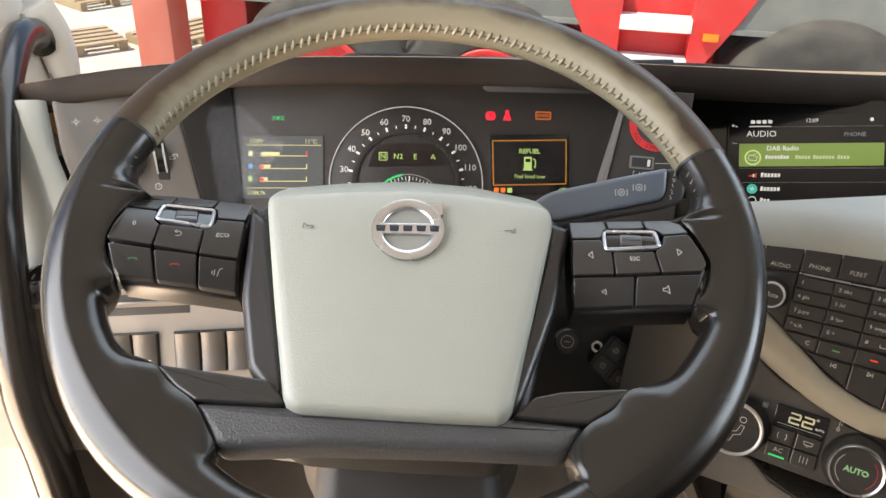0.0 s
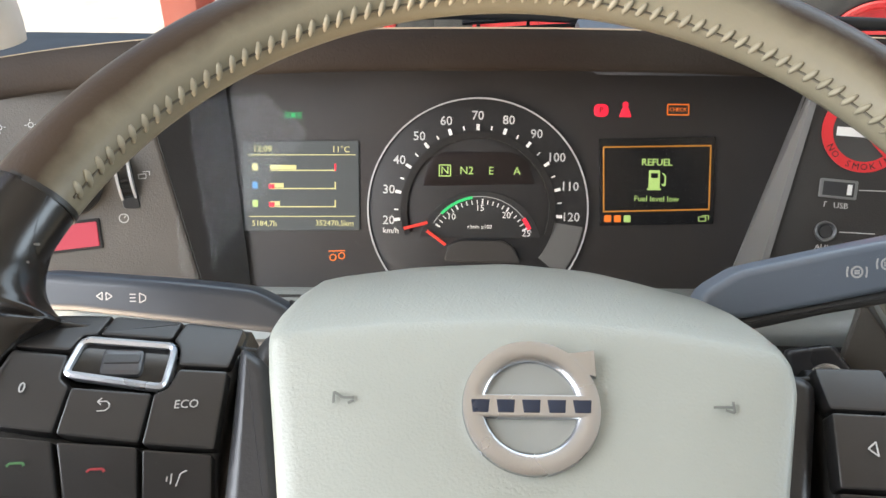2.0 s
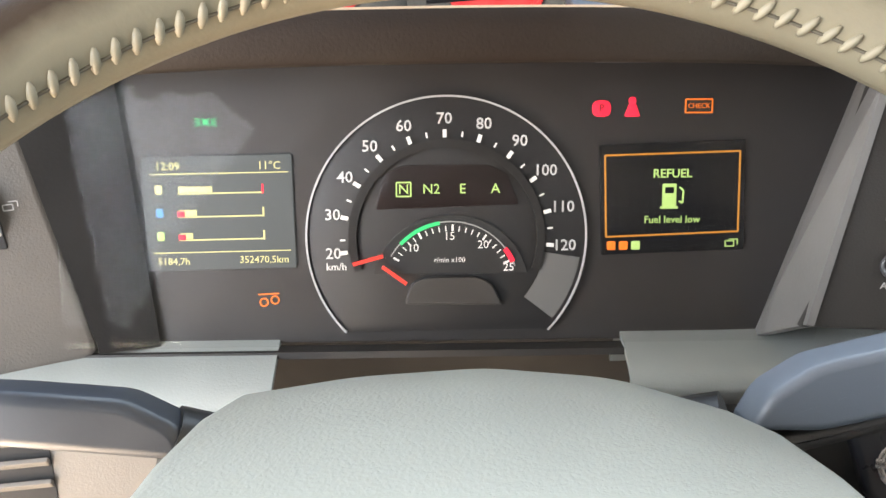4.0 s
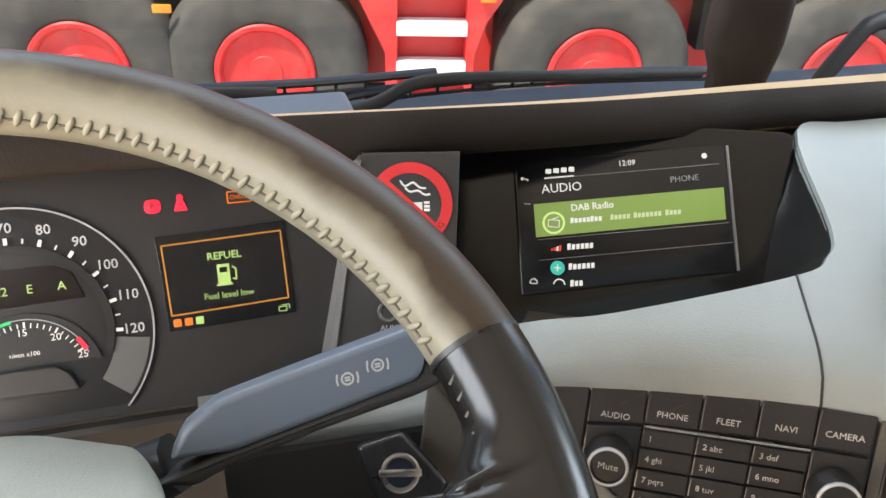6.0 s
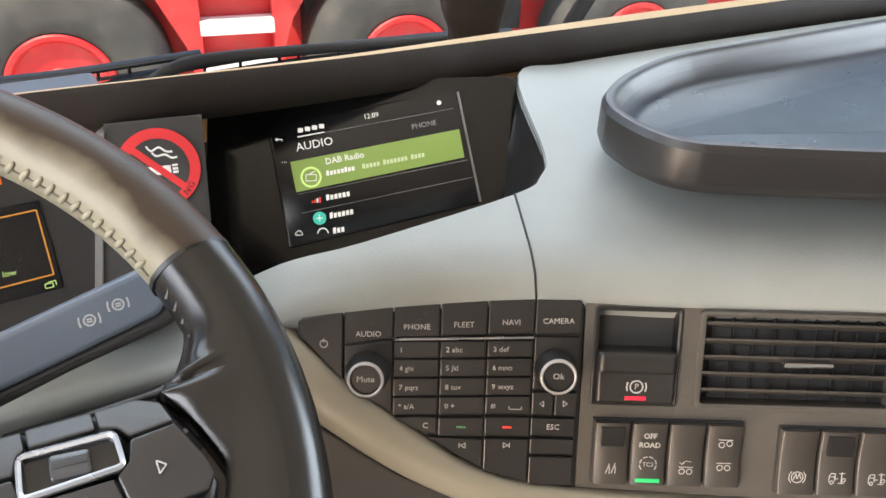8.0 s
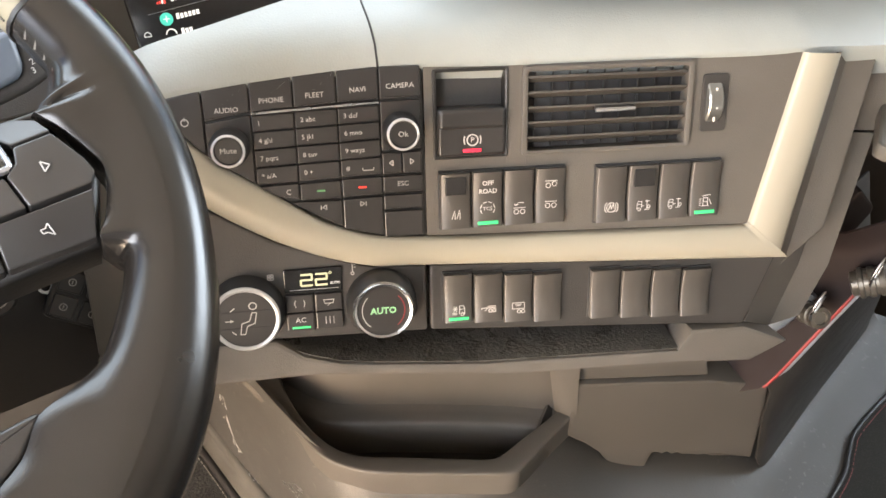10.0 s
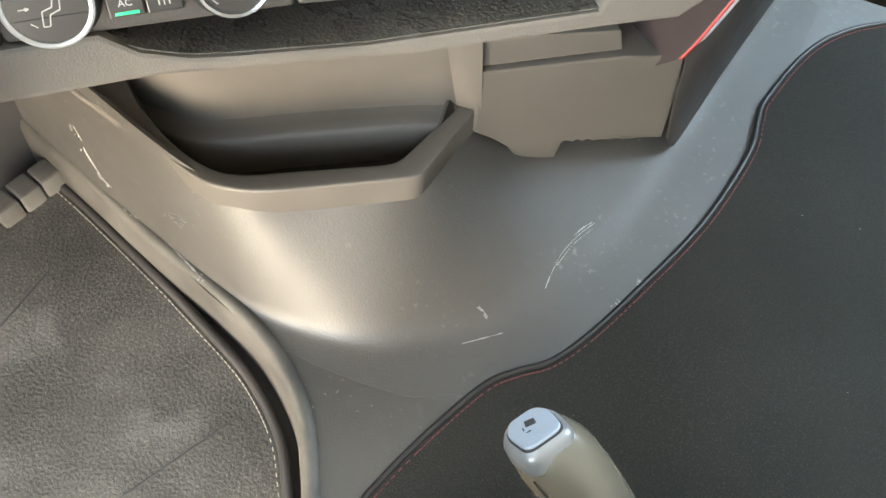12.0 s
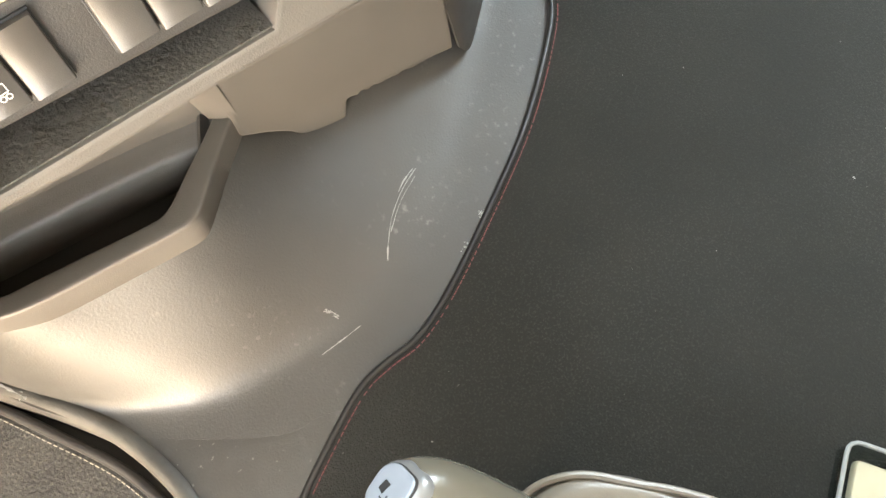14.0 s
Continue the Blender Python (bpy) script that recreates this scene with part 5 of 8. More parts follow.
part("shroud_hood", domed(rounded([(-0.090, 0.078), (0.066, 0.078), (0.080, 0.02), (-0.10, 0.02)], 0.03, 4), ((0.0, -0.19), (0.0, -0.115), (0.006, -0.10), (0.016, -0.094))), BLACK, col, "black shroud top towards the dials", None, 60)
part("shroud_lower", domed(rounded([(-0.078, -0.07), (0.072, -0.07), (0.080, -0.19), (-0.078, -0.19)], 0.02, 4), ((0.0, -0.42), (0.0, -0.225), (0.006, -0.21), (0.016, -0.204))), CHAR, col, "charcoal lower shroud", None, 60)
part("shroud_band", slab(rect(-0.0795, -0.1405, 0.0770, -0.1365), -0.30, -0.2010, 0.002), CHAR, col, "dark seam band of the shroud")

LV = panel((0.155, 0.64, 0.708), 0, 28.5)
lev = thing("brake_lever", LV, "grey retarder lever with white brake symbols beside the column", "lever")
# slate plastic, its base made bluer to carry the sky's reflection
BLUEG = mat("sky_tinted_slate_plastic", (0.112, 0.130, 0.155), 0.34, var=0.03, bump=0.06, bscale=1200, stain=0.0)
part("lever_body", slab([(-0.0715, -0.0200), (-0.0640, -0.0068), (-0.0482, 0.0032), (0.0005, 0.0142), (0.0458, 0.0238), (0.0445, 0.0040), (0.0405, -0.0022), (0.0, -0.0112), (-0.045, -0.0205)], -0.006, 0.0105, 0.003, 0.003), BLUEG, lev, "slate grey lever face", None, 60)
part("lever_under", slab([(-0.080, -0.030), (-0.054, -0.0215), (0.0, -0.0105), (0.0415, -0.0015), (0.0465, 0.0236), (0.0600, 0.0236), (0.0612, 0.0030), (0.0570, -0.0045), (0.0420, -0.0098), (-0.005, -0.0185), (-0.050, -0.0290), (-0.062, -0.034)], -0.012, 0.0075, 0.003, 0.004), CHAR, lev, "charcoal lever back and end", None, 60)
part("end_knob", slab([(0.0605, 0.016), (0.0675, 0.014), (0.0685, 0.001), (0.0610, -0.001)], -0.008, 0.004, 0.002, 0.002), BLACK, lev)
part("lever_stem", tube([(-0.070, -0.026, -0.010), (-0.12, -0.045, -0.03)], [0.014, 0.018], 10), BLACK, lev)
for k, x, y in ((0, 0.0080, 0.0035), (1, 0.0222, 0.0076)):
    strokes("brake_mark", [("o", 0, 0, 0.0030), ((-0.0052, 0.0030), (-0.0057, 0)), ((-0.0057, 0), (-0.0052, -0.0030)), ((0.0052, 0.0030), (0.0057, 0)), ((0.0057, 0), (0.0052, -0.0030)), ((-0.0015, 0.0006), (0.0015, 0.0006)), ((-0.0015, -0.0008), (0.0015, -0.0008))], 0.00045, 0.0106, ICON, lev, (x, y), 0.86)
for k, s in enumerate("A0123"):
    letters(s, 0.0048, 0.0522 - 0.0009 * k, 0.0185 - 0.0046 * k, 0.0077, ICON, lev, 10)

LS = panel((-0.18, 0.64, 0.69), 0, 28.5)
st = thing("indicator_stalk", LS, "slate grey indicator stalk with white lamp symbols", "stalk")
part("stalk_body", slab([(-0.070, 0.010), (-0.058, 0.0115), (0.010, 0.0075), (0.047, 0.004), (0.066, -0.006), (0.070, -0.020), (0.050, -0.018), (-0.043, -0.0085), (-0.070, -0.008)], -0.016, 0.0, 0.004, 0.004), mat("dark_slate_stalk", (0.036, 0.041, 0.050), 0.34, bump=0.05, stain=0.0), st, "", None, 60)
part("stalk_end", slab([(-0.078, 0.008), (-0.0705, 0.0105), (-0.0705, -0.0085), (-0.078, -0.007)], -0.016, -0.001, 0.003, 0.003), CHAR, st)
part("stalk_stem", tube([(0.060, -0.014, -0.010), (0.11, -0.04, -0.03)], [0.013, 0.018], 10), BLACK, st)
strokes("beam_mark", [((0.002, 0.0025), (0.002, -0.0025)), ((0.002, 0.0025), (0.005, 0.001)), ((0.005, 0.001), (0.005, -0.001)), ((0.005, -0.001), (0.002, -0.0025)), ((-0.003, 0.0018), (0.0, 0.0018)), ((-0.003, 0), (0, 0)), ((-0.003, -0.0018), (0, -0.0018))], 0.00028, 0.0002, ICON, st, (-0.0125, -0.0005))
strokes("arrows_mark", [((-0.001, 0.002), (-0.004, 0)), ((-0.004, 0), (-0.001, -0.002)), ((-0.001, 0.002), (-0.001, -0.002)), ((0.001, 0.002), (0.004, 0)), ((0.004, 0), (0.001, -0.002)), ((0.001, 0.002), (0.001, -0.002))], 0.00028, 0.0002, ICON, st, (-0.0285, 0.0002))

# key fob hanging in the dark beside the column, and a small key panel
fob = thing("key_fob", panel((0.200, 0.682, 0.598), 12, 40), "black key fob with a round chrome badge", "key")
part("fob_body", slab([(-0.026, 0.016), (0.002, 0.024), (0.029, -0.006), (0.022, -0.020), (0.0, -0.026), (-0.014, -0.016)], -0.008, 0.0, 0.003, 0.004), mat("slate_gloss", (0.016, 0.0165, 0.019), 0.28, bump=0.0, stain=0.0), fob, "", None, 60)
fb = part("fob_badge", lathe([(0.0115, 0.0), (0.0115, 0.001), (0.0105, 0.0014), (0.0085, 0.0012), (0.0085, 0.0)], 32, (0, 0, 0)), CHROME, fob, "round chrome ring")
part("fob_bar", slab(rect(-0.0125, -0.0022, 0.0125, 0.0022), 0.0008, 0.0020, 0.0003), CHROME, fb)
part("fob_face", lathe([(0.0085, 0.0), (0.0084, 0.0005)], 24), NAVY, fb)
kp2 = thing("remote_fob", panel((0.203, 0.700, 0.495), 14, 24) @ pose(0, 0, 0, 0, 0, -33), "square black remote fob with four pale symbols", "remote")
part("fob_case", slab(rect(-0.0230, -0.0215, 0.0230, 0.0215), -0.01, 0.002, 0.002, 0.006), BLACK, kp2)
part("fob_loop", ring(0.0034, 0.0058, -0.006, -0.002, (-0.0265, 0.0), 20), CHROME, kp2, "small chrome loop")
for k, (x, y) in enumerate(((-0.0105, 0.0100), (0.0105, 0.0100), (-0.0105, -0.0100), (0.0105, -0.0100))):
    b_ = part("button", slab(rect(x - 0.0088, y - 0.0086, x + 0.0088, y + 0.0086), 0.0, 0.0036, 0.001, 0.002), KEYM, kp2)
    strokes("mark", [("o", 0, 0, 0.0026), ((0, -0.0015), (0, 0.0015))], 0.0003, 0.0037, ICON, b_, (x, y))
ib = thing("ignition_button", panel((0.150, 0.705, 0.520), 5, 24), "round dark ignition button with a ring mark", "button")
part("button_cap", lathe([(0.013, -0.004), (0.013, 0.002), (0.011, 0.004), (0.003, 0.0045)], 28), BLACK, ib)
strokes("ring_mark", [("o", 0, 0, 0.0062), ((-0.003, 0), (0.003, 0))], 0.0004, 0.0047, DIM, ib)

# ---- instrument cluster ----
ic = thing("instrument_cluster", CL, "lit instrument cluster with round speedometer and two screens", "instrument cluster")
part("face_plate", slab([(-0.245, -0.092), (0.185, -0.092), (0.225, 0.085), (-0.245, 0.085)], -0.006, 0.0, 0.001, 0.004), mat("cluster_face", (0.025, 0.0222, 0.0212), 0.45, bump=0.15, stain=0.02), ic, "dark grey face plate")
DIALP = mat("dial_print", (0.50, 0.50, 0.49), 0.5, bump=0.0, stain=0.0)
SX, SY, SR = -0.0255, -0.0315, 0.0790
a0, a1 = -43, 223
part("dial_face", slab([(SX + SR * math.cos(radians(a)), SY + SR * math.sin(radians(a))) for a in range(a0, a1, 4)] + [(SX - 0.056, SY - 0.0535), (SX + 0.056, SY - 0.0535)], 0.0, 0.0015, 0.0003), mat("dial_black", (0.016, 0.015, 0.015), 0.5, bump=0.1, stain=0.0), ic, "black speedometer face")
part("dial_ring", ring(SR - 0.0005, SR + 0.0005, 0.0, 0.0028, (SX, SY), 90, a0, a1), mat("dial_ring_silver", (0.46, 0.46, 0.46), 0.4, metal=0.2, bump=0.0, stain=0.0), ic, "thin pale dial ring")
part("dial_well", ring(0.0510, 0.0555, 0.0004, 0.0035, (SX, SY), 80, -20, 200), BLACK, ic, "raised black inner ring")
part("dial_sector", ring(0.056, 0.0765, 0.0010, 0.0020, (SX, SY), 40, -38, -9), mat("dial_grey", (0.10, 0.10, 0.10), 0.4, bump=0.0), ic, "grey dial sector")
NUMS = ((20, -0.0895, -0.040), (30, -0.0895, -0.018), (40, -0.082, 0.003), (50, -0.068, 0.020), (60, -0.049, 0.031), (70, -0.0265, 0.0350), (80, -0.0045, 0.0320), (90, 0.0155, 0.0225), (100, 0.0300, 0.0060), (110, 0.0400, -0.0145), (120, 0.0412, -0.0365))
for n, x, y in NUMS:
    letters(str(n), 0.0089, x, y, 0.0022, DIALP, ic, bold=0.00008)
for n, x, y in NUMS:
    a = math.atan2(y - SY, x - SX)
    part("tick", bar((SX + 0.0563 * math.cos(a), SY + 0.0563 * math.sin(a)), (SX + 0.0606 * math.cos(a), SY + 0.0606 * math.sin(a)), 0.0011, 0.0036, 0.0040), SIGNW, ic)
for (n, x, y), (_, x2, y2) in zip(NUMS, NUMS[1:]):
    a = 0.5 * (math.atan2(y - SY, x - SX) + math.atan2(y2 - SY, x2 - SX))
    if n == 20:
        a = radians(180.5)
    part("tick", bar((SX + 0.0570 * math.cos(a), SY + 0.0570 * math.sin(a)), (SX + 0.0600 * math.cos(a), SY + 0.0600 * math.sin(a)), 0.0005, 0.0036, 0.0040), SIGNW, ic)
letters("km/h", 0.0058, -0.088, -0.0475, 0.0018, SIGNW, ic)
gd = part("gear_display", slab([(-0.0660, -0.0150), (-0.0600, 0.0045), (-0.0500, 0.0095), (-0.0020, 0.0095), (0.0090, 0.0040), (0.0150, -0.0130)], 0.0006, 0.0022, 0.0003, 0.002), mat("maroon_display", (0.010, 0.006, 0.006), 0.35, bump=0.0, stain=0.0), ic, "dark gear display")
for s, x in (("N", -0.0495), ("N2", -0.0340), ("E", -0.0165), ("A", 0.0020)):
    letters(s, 0.0078, x, -0.0040, 0.0024, G_LIME, gd)
strokes("box", [((-0.0535, -0.0078), (-0.0455, -0.0078)), ((-0.0455, -0.0078), (-0.0455, 0.0)), ((-0.0455, 0.0), (-0.0535, 0.0)), ((-0.0535, 0.0), (-0.0535, -0.0078))], 0.0004, 0.0024, G_LIME, gd)
RX, RY = -0.0235, -0.0610
part("rev_dial", slab([(RX + 0.045 * math.cos(radians(a)), RY + 0.045 * math.sin(radians(a)) * 0.95) for a in range(12, 171, 6)], 0.0010, 0.0024, 0.0004), mat("rev_black", (0.016, 0.016, 0.016), 0.5, bump=0.0, stain=0.0), ic, "black rev counter face")
part("rev_arc", ring(0.0385, 0.0392, 0.0024, 0.0030, (RX, RY), 40, 20, 150), DIM, ic, "thin rev arc")
part("green_arc", ring(0.0375, 0.0395, 0.0026, 0.0032, (RX, RY), 20, 99, 137), G_GREEN, ic, "green rev sector")
part("red_arc", ring(0.0372, 0.0400, 0.0026, 0.0032, (RX, RY), 8, 24, 37), G_RED, ic, "red rev sector")
for k in range(21):
    a = radians(150 - 6.2 * k)
    part("rev_tick", bar((RX + 0.0335 * math.cos(a), RY + 0.0335 * math.sin(a)), (RX + (0.0365 if k % 5 else 0.0372) * math.cos(a), RY + (0.0365 if k % 5 else 0.0372) * math.sin(a)), 0.00035 if k % 5 else 0.0006, 0.0026, 0.0029), SIGNW, ic)
for s, x, y in (("10", -0.0445, -0.0370), ("15", -0.0240, -0.0305), ("20", -0.0050, -0.0355), ("25", 0.0095, -0.0485)):
    letters(s, 0.0065, x, y, 0.0028, SIGNW, ic)
letters("r/min x100", 0.0040, -0.0240, -0.0440, 0.0028, SIGNW, ic)
part("rev_hump", slab([(-0.050, -0.0690), (-0.046, -0.0570), (-0.038, -0.0535), (-0.008, -0.0535), (0.000, -0.0580), (0.006, -0.0700)], 0.0022, 0.0050, 0.001, 0.003), CHAR, ic, "needle cover")
part("speed_needle", bar((-0.0785, -0.0455), (-0.0615, -0.0410), 0.0010, 0.0050, 0.0062), G_NEEDLE, ic, "red needle")
part("rev_needle", bar((-0.0620, -0.0470), (-0.0485, -0.0570), 0.0010, 0.0050, 0.0062), G_NEEDLE, ic, "red needle")

sl = part("left_screen", slab([(-0.1945, 0.0150), (-0.1115, 0.0165), (-0.1105, -0.0475), (-0.1940, -0.0490)], 0.0, 0.0012, 0.0004, 0.001), SCREENL, ic, "washed-out grey trip screen")
W = 0.0014
letters("12:09", 0.0062, -0.1800, 0.0098, W, G_YEL, sl)
letters("11°C", 0.0062, -0.1240, 0.0100, W, G_YEL, sl)
for y in (0.0055, -0.0385):
    part("screen_line", bar((-0.1900, y), (-0.1135, y + 0.001), 0.0003, W, W + 0.0002), G_YEL, sl)
for k, (y, u) in enumerate(((-0.0035, 0.55), (-0.0165, 0.28), (-0.0295, 0.2))):
    part("gauge_line", bar((-0.1750, y - 0.0018), (-0.1280, y - 0.0012), 0.0004, W, W + 0.0002), G_YEL, sl)
    part("gauge_bar", slab(rect(-0.1745, y - 0.001, -0.1745 + 0.034 * u, y + 0.0022), W, W + 0.0002, 0.0001), G_YEL, sl)
    part("gauge_stop", bar((-0.1280, y - 0.0018), (-0.1280, y + 0.0035), 0.0005, W, W + 0.0002), G_RED if k == 0 else G_YEL, sl)
    if k:
        part("gauge_low", slab(rect(-0.1755, y - 0.0018, -0.1715, y + 0.0015), W + 0.0003, W + 0.0005, 0.0001), G_RED, sl)
    part("gauge_icon", slab(rect(-0.1875, y - 0.002, -0.1835, y + 0.003), W, W + 0.0002, 0.0001, 0.001), (G_YEL, glow("blue_icon", (0.1, 0.3, 0.6), 0.6), G_LIME)[k], sl)
letters("5184,7h", 0.0056, -0.1790, -0.0435, W, G_YEL, sl)
letters("352470,5km", 0.0056, -0.1285, -0.0428, W, G_YEL, sl)

sr = part("right_screen", slab([(0.0600, 0.0200), (0.1430, 0.0225), (0.1445, -0.0400), (0.0625, -0.0425)], 0.0, 0.0012, 0.0004, 0.001), SCREEN, ic, "black fuel warning screen")
for a, b in (((0.0635, 0.0140), (0.1400, 0.0160)), ((0.1400, 0.0160), (0.1405, -0.0295)), ((0.1405, -0.0295), (0.0650, -0.0320)), ((0.0650, -0.0320), (0.0635, 0.0140))):
    part("frame_line", bar(a, b, 0.0005, W, W + 0.0002), G_ORANGE, sr)
letters("REFUEL", 0.0068, 0.1020, 0.0035, W, G_LIME, sr, bold=0.0001)
letters("Fuel level low", 0.0058, 0.1025, -0.0225, W, G_LIME, sr)
part("pump_icon", join(slab(rect(0.0965, -0.0150, 0.1045, -0.0020), W, W + 0.0002, 0.0001, 0.0008), bar((0.0955, -0.0155), (0.1055, -0.0155), 0.0007, W, W + 0.0002), bar((0.1062, -0.0040), (0.1085, -0.0060), 0.0005, W, W + 0.0002), bar((0.1085, -0.0060), (0.1082, -0.0130), 0.0005, W, W + 0.0002), bar((0.1082, -0.0130), (0.1060, -0.0120), 0.0005, W, W + 0.0002)), G_LIME, sr)
part("pump_window", slab(rect(0.0980, -0.0075, 0.1030, -0.0040), W + 0.0003, W + 0.0004, 0.0001), SCREEN, sr)
for k, g in enumerate((G_AMBER, G_AMBER, G_LIME)):
    part("status_icon", slab(rect(0.0655 + 0.0070 * k, -0.0395, 0.0705 + 0.0070 * k, -0.0345), W, W + 0.0002, 0.0001, 0.001), g, sr)
strokes("window_icon", [((-0.003, -0.001), (0.002, -0.001)), ((0.002, -0.001), (0.002, 0.002)), ((0.002, 0.002), (-0.003, 0.002)), ((-0.003, 0.002), (-0.003, -0.001)), ((-0.001, 0.003), (0.004, 0.003)), ((0.004, 0.003), (0.004, 0.0))], 0.0003, W, G_LIME, sr, (0.1365, -0.0370))

strokes("lights_lamp", [((-0.006, 0.002), (-0.003, 0.0012)), ((-0.006, -0.002), (-0.003, -0.0012)), ((-0.006, 0), (-0.003, 0)), ((0.006, 0.002), (0.003, 0.0012)), ((0.006, -0.002), (0.003, -0.0012)), ((0.006, 0), (0.003, 0)), ((-0.002, 0.002), (0.002, -0.002)), ((0.002, 0.002), (-0.002, -0.002)), ("o", 0, 0, 0.0012)], 0.0003, 0.0003, G_GREEN, ic, (-0.158, 0.034))
part("brake_lamp", slab(rect(0.0560, 0.0355, 0.0665, 0.0445), 0.0002, 0.0006, 0.0001, 0.004), G_RED, ic, "lit red brake lamp")
letters("P", 0.006, 0.0612, 0.040, 0.0008, BLACK, ic)
part("belt_lamp", join(lathe([(0.0022, 0.0003), (0.0020, 0.0006)], 14, (0.0785, 0.0442, 0)), slab([(0.0740, 0.0355), (0.0830, 0.0355), (0.0805, 0.0425), (0.0765, 0.0425)], 0.0002, 0.0006, 0.0001, 0.001)), G_RED, ic, "lit red belt lamp")
strokes("check_lamp", [((0.1085, 0.0375), (0.1235, 0.0375)), ((0.1235, 0.0375), (0.1235, 0.0448)), ((0.1235, 0.0448), (0.1085, 0.0448)), ((0.1085, 0.0448), (0.1085, 0.0375))], 0.0004, 0.0003, G_AMBER, ic)
letters("CHECK", 0.0038, 0.1160, 0.0411, 0.0004, G_AMBER, ic)
strokes("axle_lamp", [((-0.006, 0.004), (0.006, 0.0045)), ("o", -0.0028, -0.0005, 0.0022), ("o", 0.0035, 0.0008, 0.0022)], 0.0004, 0.0003, G_AMBER, ic, (-0.127, -0.067))
part("cluster_peg", lathe([(0.003, 0.0), (0.003, 0.004), (0.002, 0.005)], 14, (-0.2, -0.066, 0)), BLACK, ic, "small black reset peg")
cv = part("cover_pane", slab([(-0.238, -0.090), (0.182, -0.090), (0.218, 0.082), (-0.238, 0.082)], 0.0130, 0.0145, 0.0003), COVER, ic, "clear cover pane")
cv.visible_shadow = False

# ---- left switch panel ----
lp = thing("light_switch", LP, "dark rotary light switch with chrome ring and roller", "switch")
part("rotary_knob", lathe([(0.022, -0.002), (0.022, 0.004), (0.017, 0.006), (0.0165, 0.016), (0.014, 0.019), (0.004, 0.0195)], 40, (-0.008, 0.034, 0)), BLACK, lp, "black rotary knob", None, 40)
part("knob_ring", ring(0.0172, 0.0190, 0.006, 0.0085, (-0.008, 0.034), 40), CHROME, lp, "chrome knob ring")
part("roller_slot", slab([(0.0205, 0.056), (0.0330, 0.053), (0.0360, 0.012), (0.0250, 0.013)], -0.004, 0.001, 0.0005, 0.002), BLACK, lp)
part("roller", moved(lathe([(0.0190, -0.0034), (0.0194, -0.0028), (0.0194, 0.0028), (0.0190, 0.0034)], 40), pose(0.0285, 0.034, -0.0125, 0, 90, 4)), GLOSS, lp, "black dimmer roller", None, 30)
for d in (-0.0044, 0.0044):
    part("roller_rim", moved(lathe([(0.0185, -0.0010), (0.0202, -0.0008), (0.0202, 0.0008), (0.0185, 0.0010)], 40, (0, 0, d)), pose(0.0285, 0.034, -0.0125, 0, 90, 4)), SATIN, lp, "satin silver roller rim", None, 30)
strokes("dimmer_mark", [("o", 0, 0, 0.0030), ((0, 0), (0.0015, 0.0015))], 0.0003, 0.0003, ICON, lp, (0.024, 0.0065))
strokes("lamp_mark", [((-0.003, -0.0015), (0.002, -0.0015)), ((0.002, -0.0015), (0.002, 0.0015)), ((0.002, 0.0015), (-0.003, 0.0015)), ((-0.003, 0.0015), (-0.003, -0.0015)), ((0.0, 0.003), (0.0045, 0.003)), ((0.0045, 0.003), (0.0045, 0.0))], 0.0003, 0.0003, ICON, lp, (0.0405, 0.034))
for k, x in enumerate((-0.0455, -0.0260)):
    strokes("lamp_mark", [("o", 0, 0, 0.0016), ((-0.004, 0), (-0.0025, 0)), ((0.0025, 0), (0.004, 0)), ((0, 0.0025), (0, 0.004)), ((0, -0.0025), (0, -0.004))], 0.0003, 0.0003, ICON, lp, (x, 0.0755))
rd = thing("red_display", LP @ pose(-0.011, -0.002, 0), "small red-lit display under the light switch", "display")
part("bezel", slab(rect(-0.021, -0.0105, 0.019, 0.0105), -0.002, 0.0012, 0.0006, 0.001), BLACK, rd)
part("lens", slab(rect(-0.0190, -0.0085, 0.0170, 0.0085), 0.0, 0.0020, 0.0005, 0.001), glow("dull_red_lens", (0.50, 0.05, 0.08), 0.55), rd)

# ---- sockets and sign right of the dials ----
usb = thing("usb_socket", NO @ pose(-0.005, -0.0045, 0), "black socket with a pale frame and lettering", "socket")
part("socket_frame", slab(rect(-0.0115, -0.0060, 0.0115, 0.0062), -0.001, 0.0014, 0.0006, 0.0012), mat("pale_socket_rim", (0.14, 0.14, 0.135), 0.4, bump=0.0), usb)
part("socket_hole", slab(rect(-0.0095, -0.0044, 0.0095, 0.0046), 0.0, 0.0016, 0.0002), UNDER, usb)
part("socket_tongue", slab(rect(0.0052, -0.0032, 0.0080, 0.0034), 0.0014, 0.0022, 0.0003), SIGNW, usb)
letters("USB", 0.0052, 0.003, -0.0105, 0.0004, ICON, usb)
strokes("note_mark", [((0.0, -0.0015), (0.0, 0.0018)), ((0.0, 0.0018), (0.0015, 0.0018))], 0.0003, 0.0003, ICON, usb, (-0.0070, -0.0105))
strokes("guide_line", [((0.0125, 0.0005), (0.030, 0.0015))], 0.0003, 0.0003, ICON, usb)
aux = thing("aux_socket", NO @ pose(-0.009, -0.0322, 0), "round black jack socket with pale ring and lettering", "socket")
part("jack_ring", lathe([(0.0068, -0.001), (0.0068, 0.0016), (0.0060, 0.0020), (0.0045, 0.0010), (0.0045, 0.0)], 28), mat("pale_jack_ring", (0.07, 0.07, 0.07), 0.35, bump=0.0), aux)
part("jack_hole", lathe([(0.0042, 0.0), (0.0040, 0.0014)], 20), UNDER, aux)
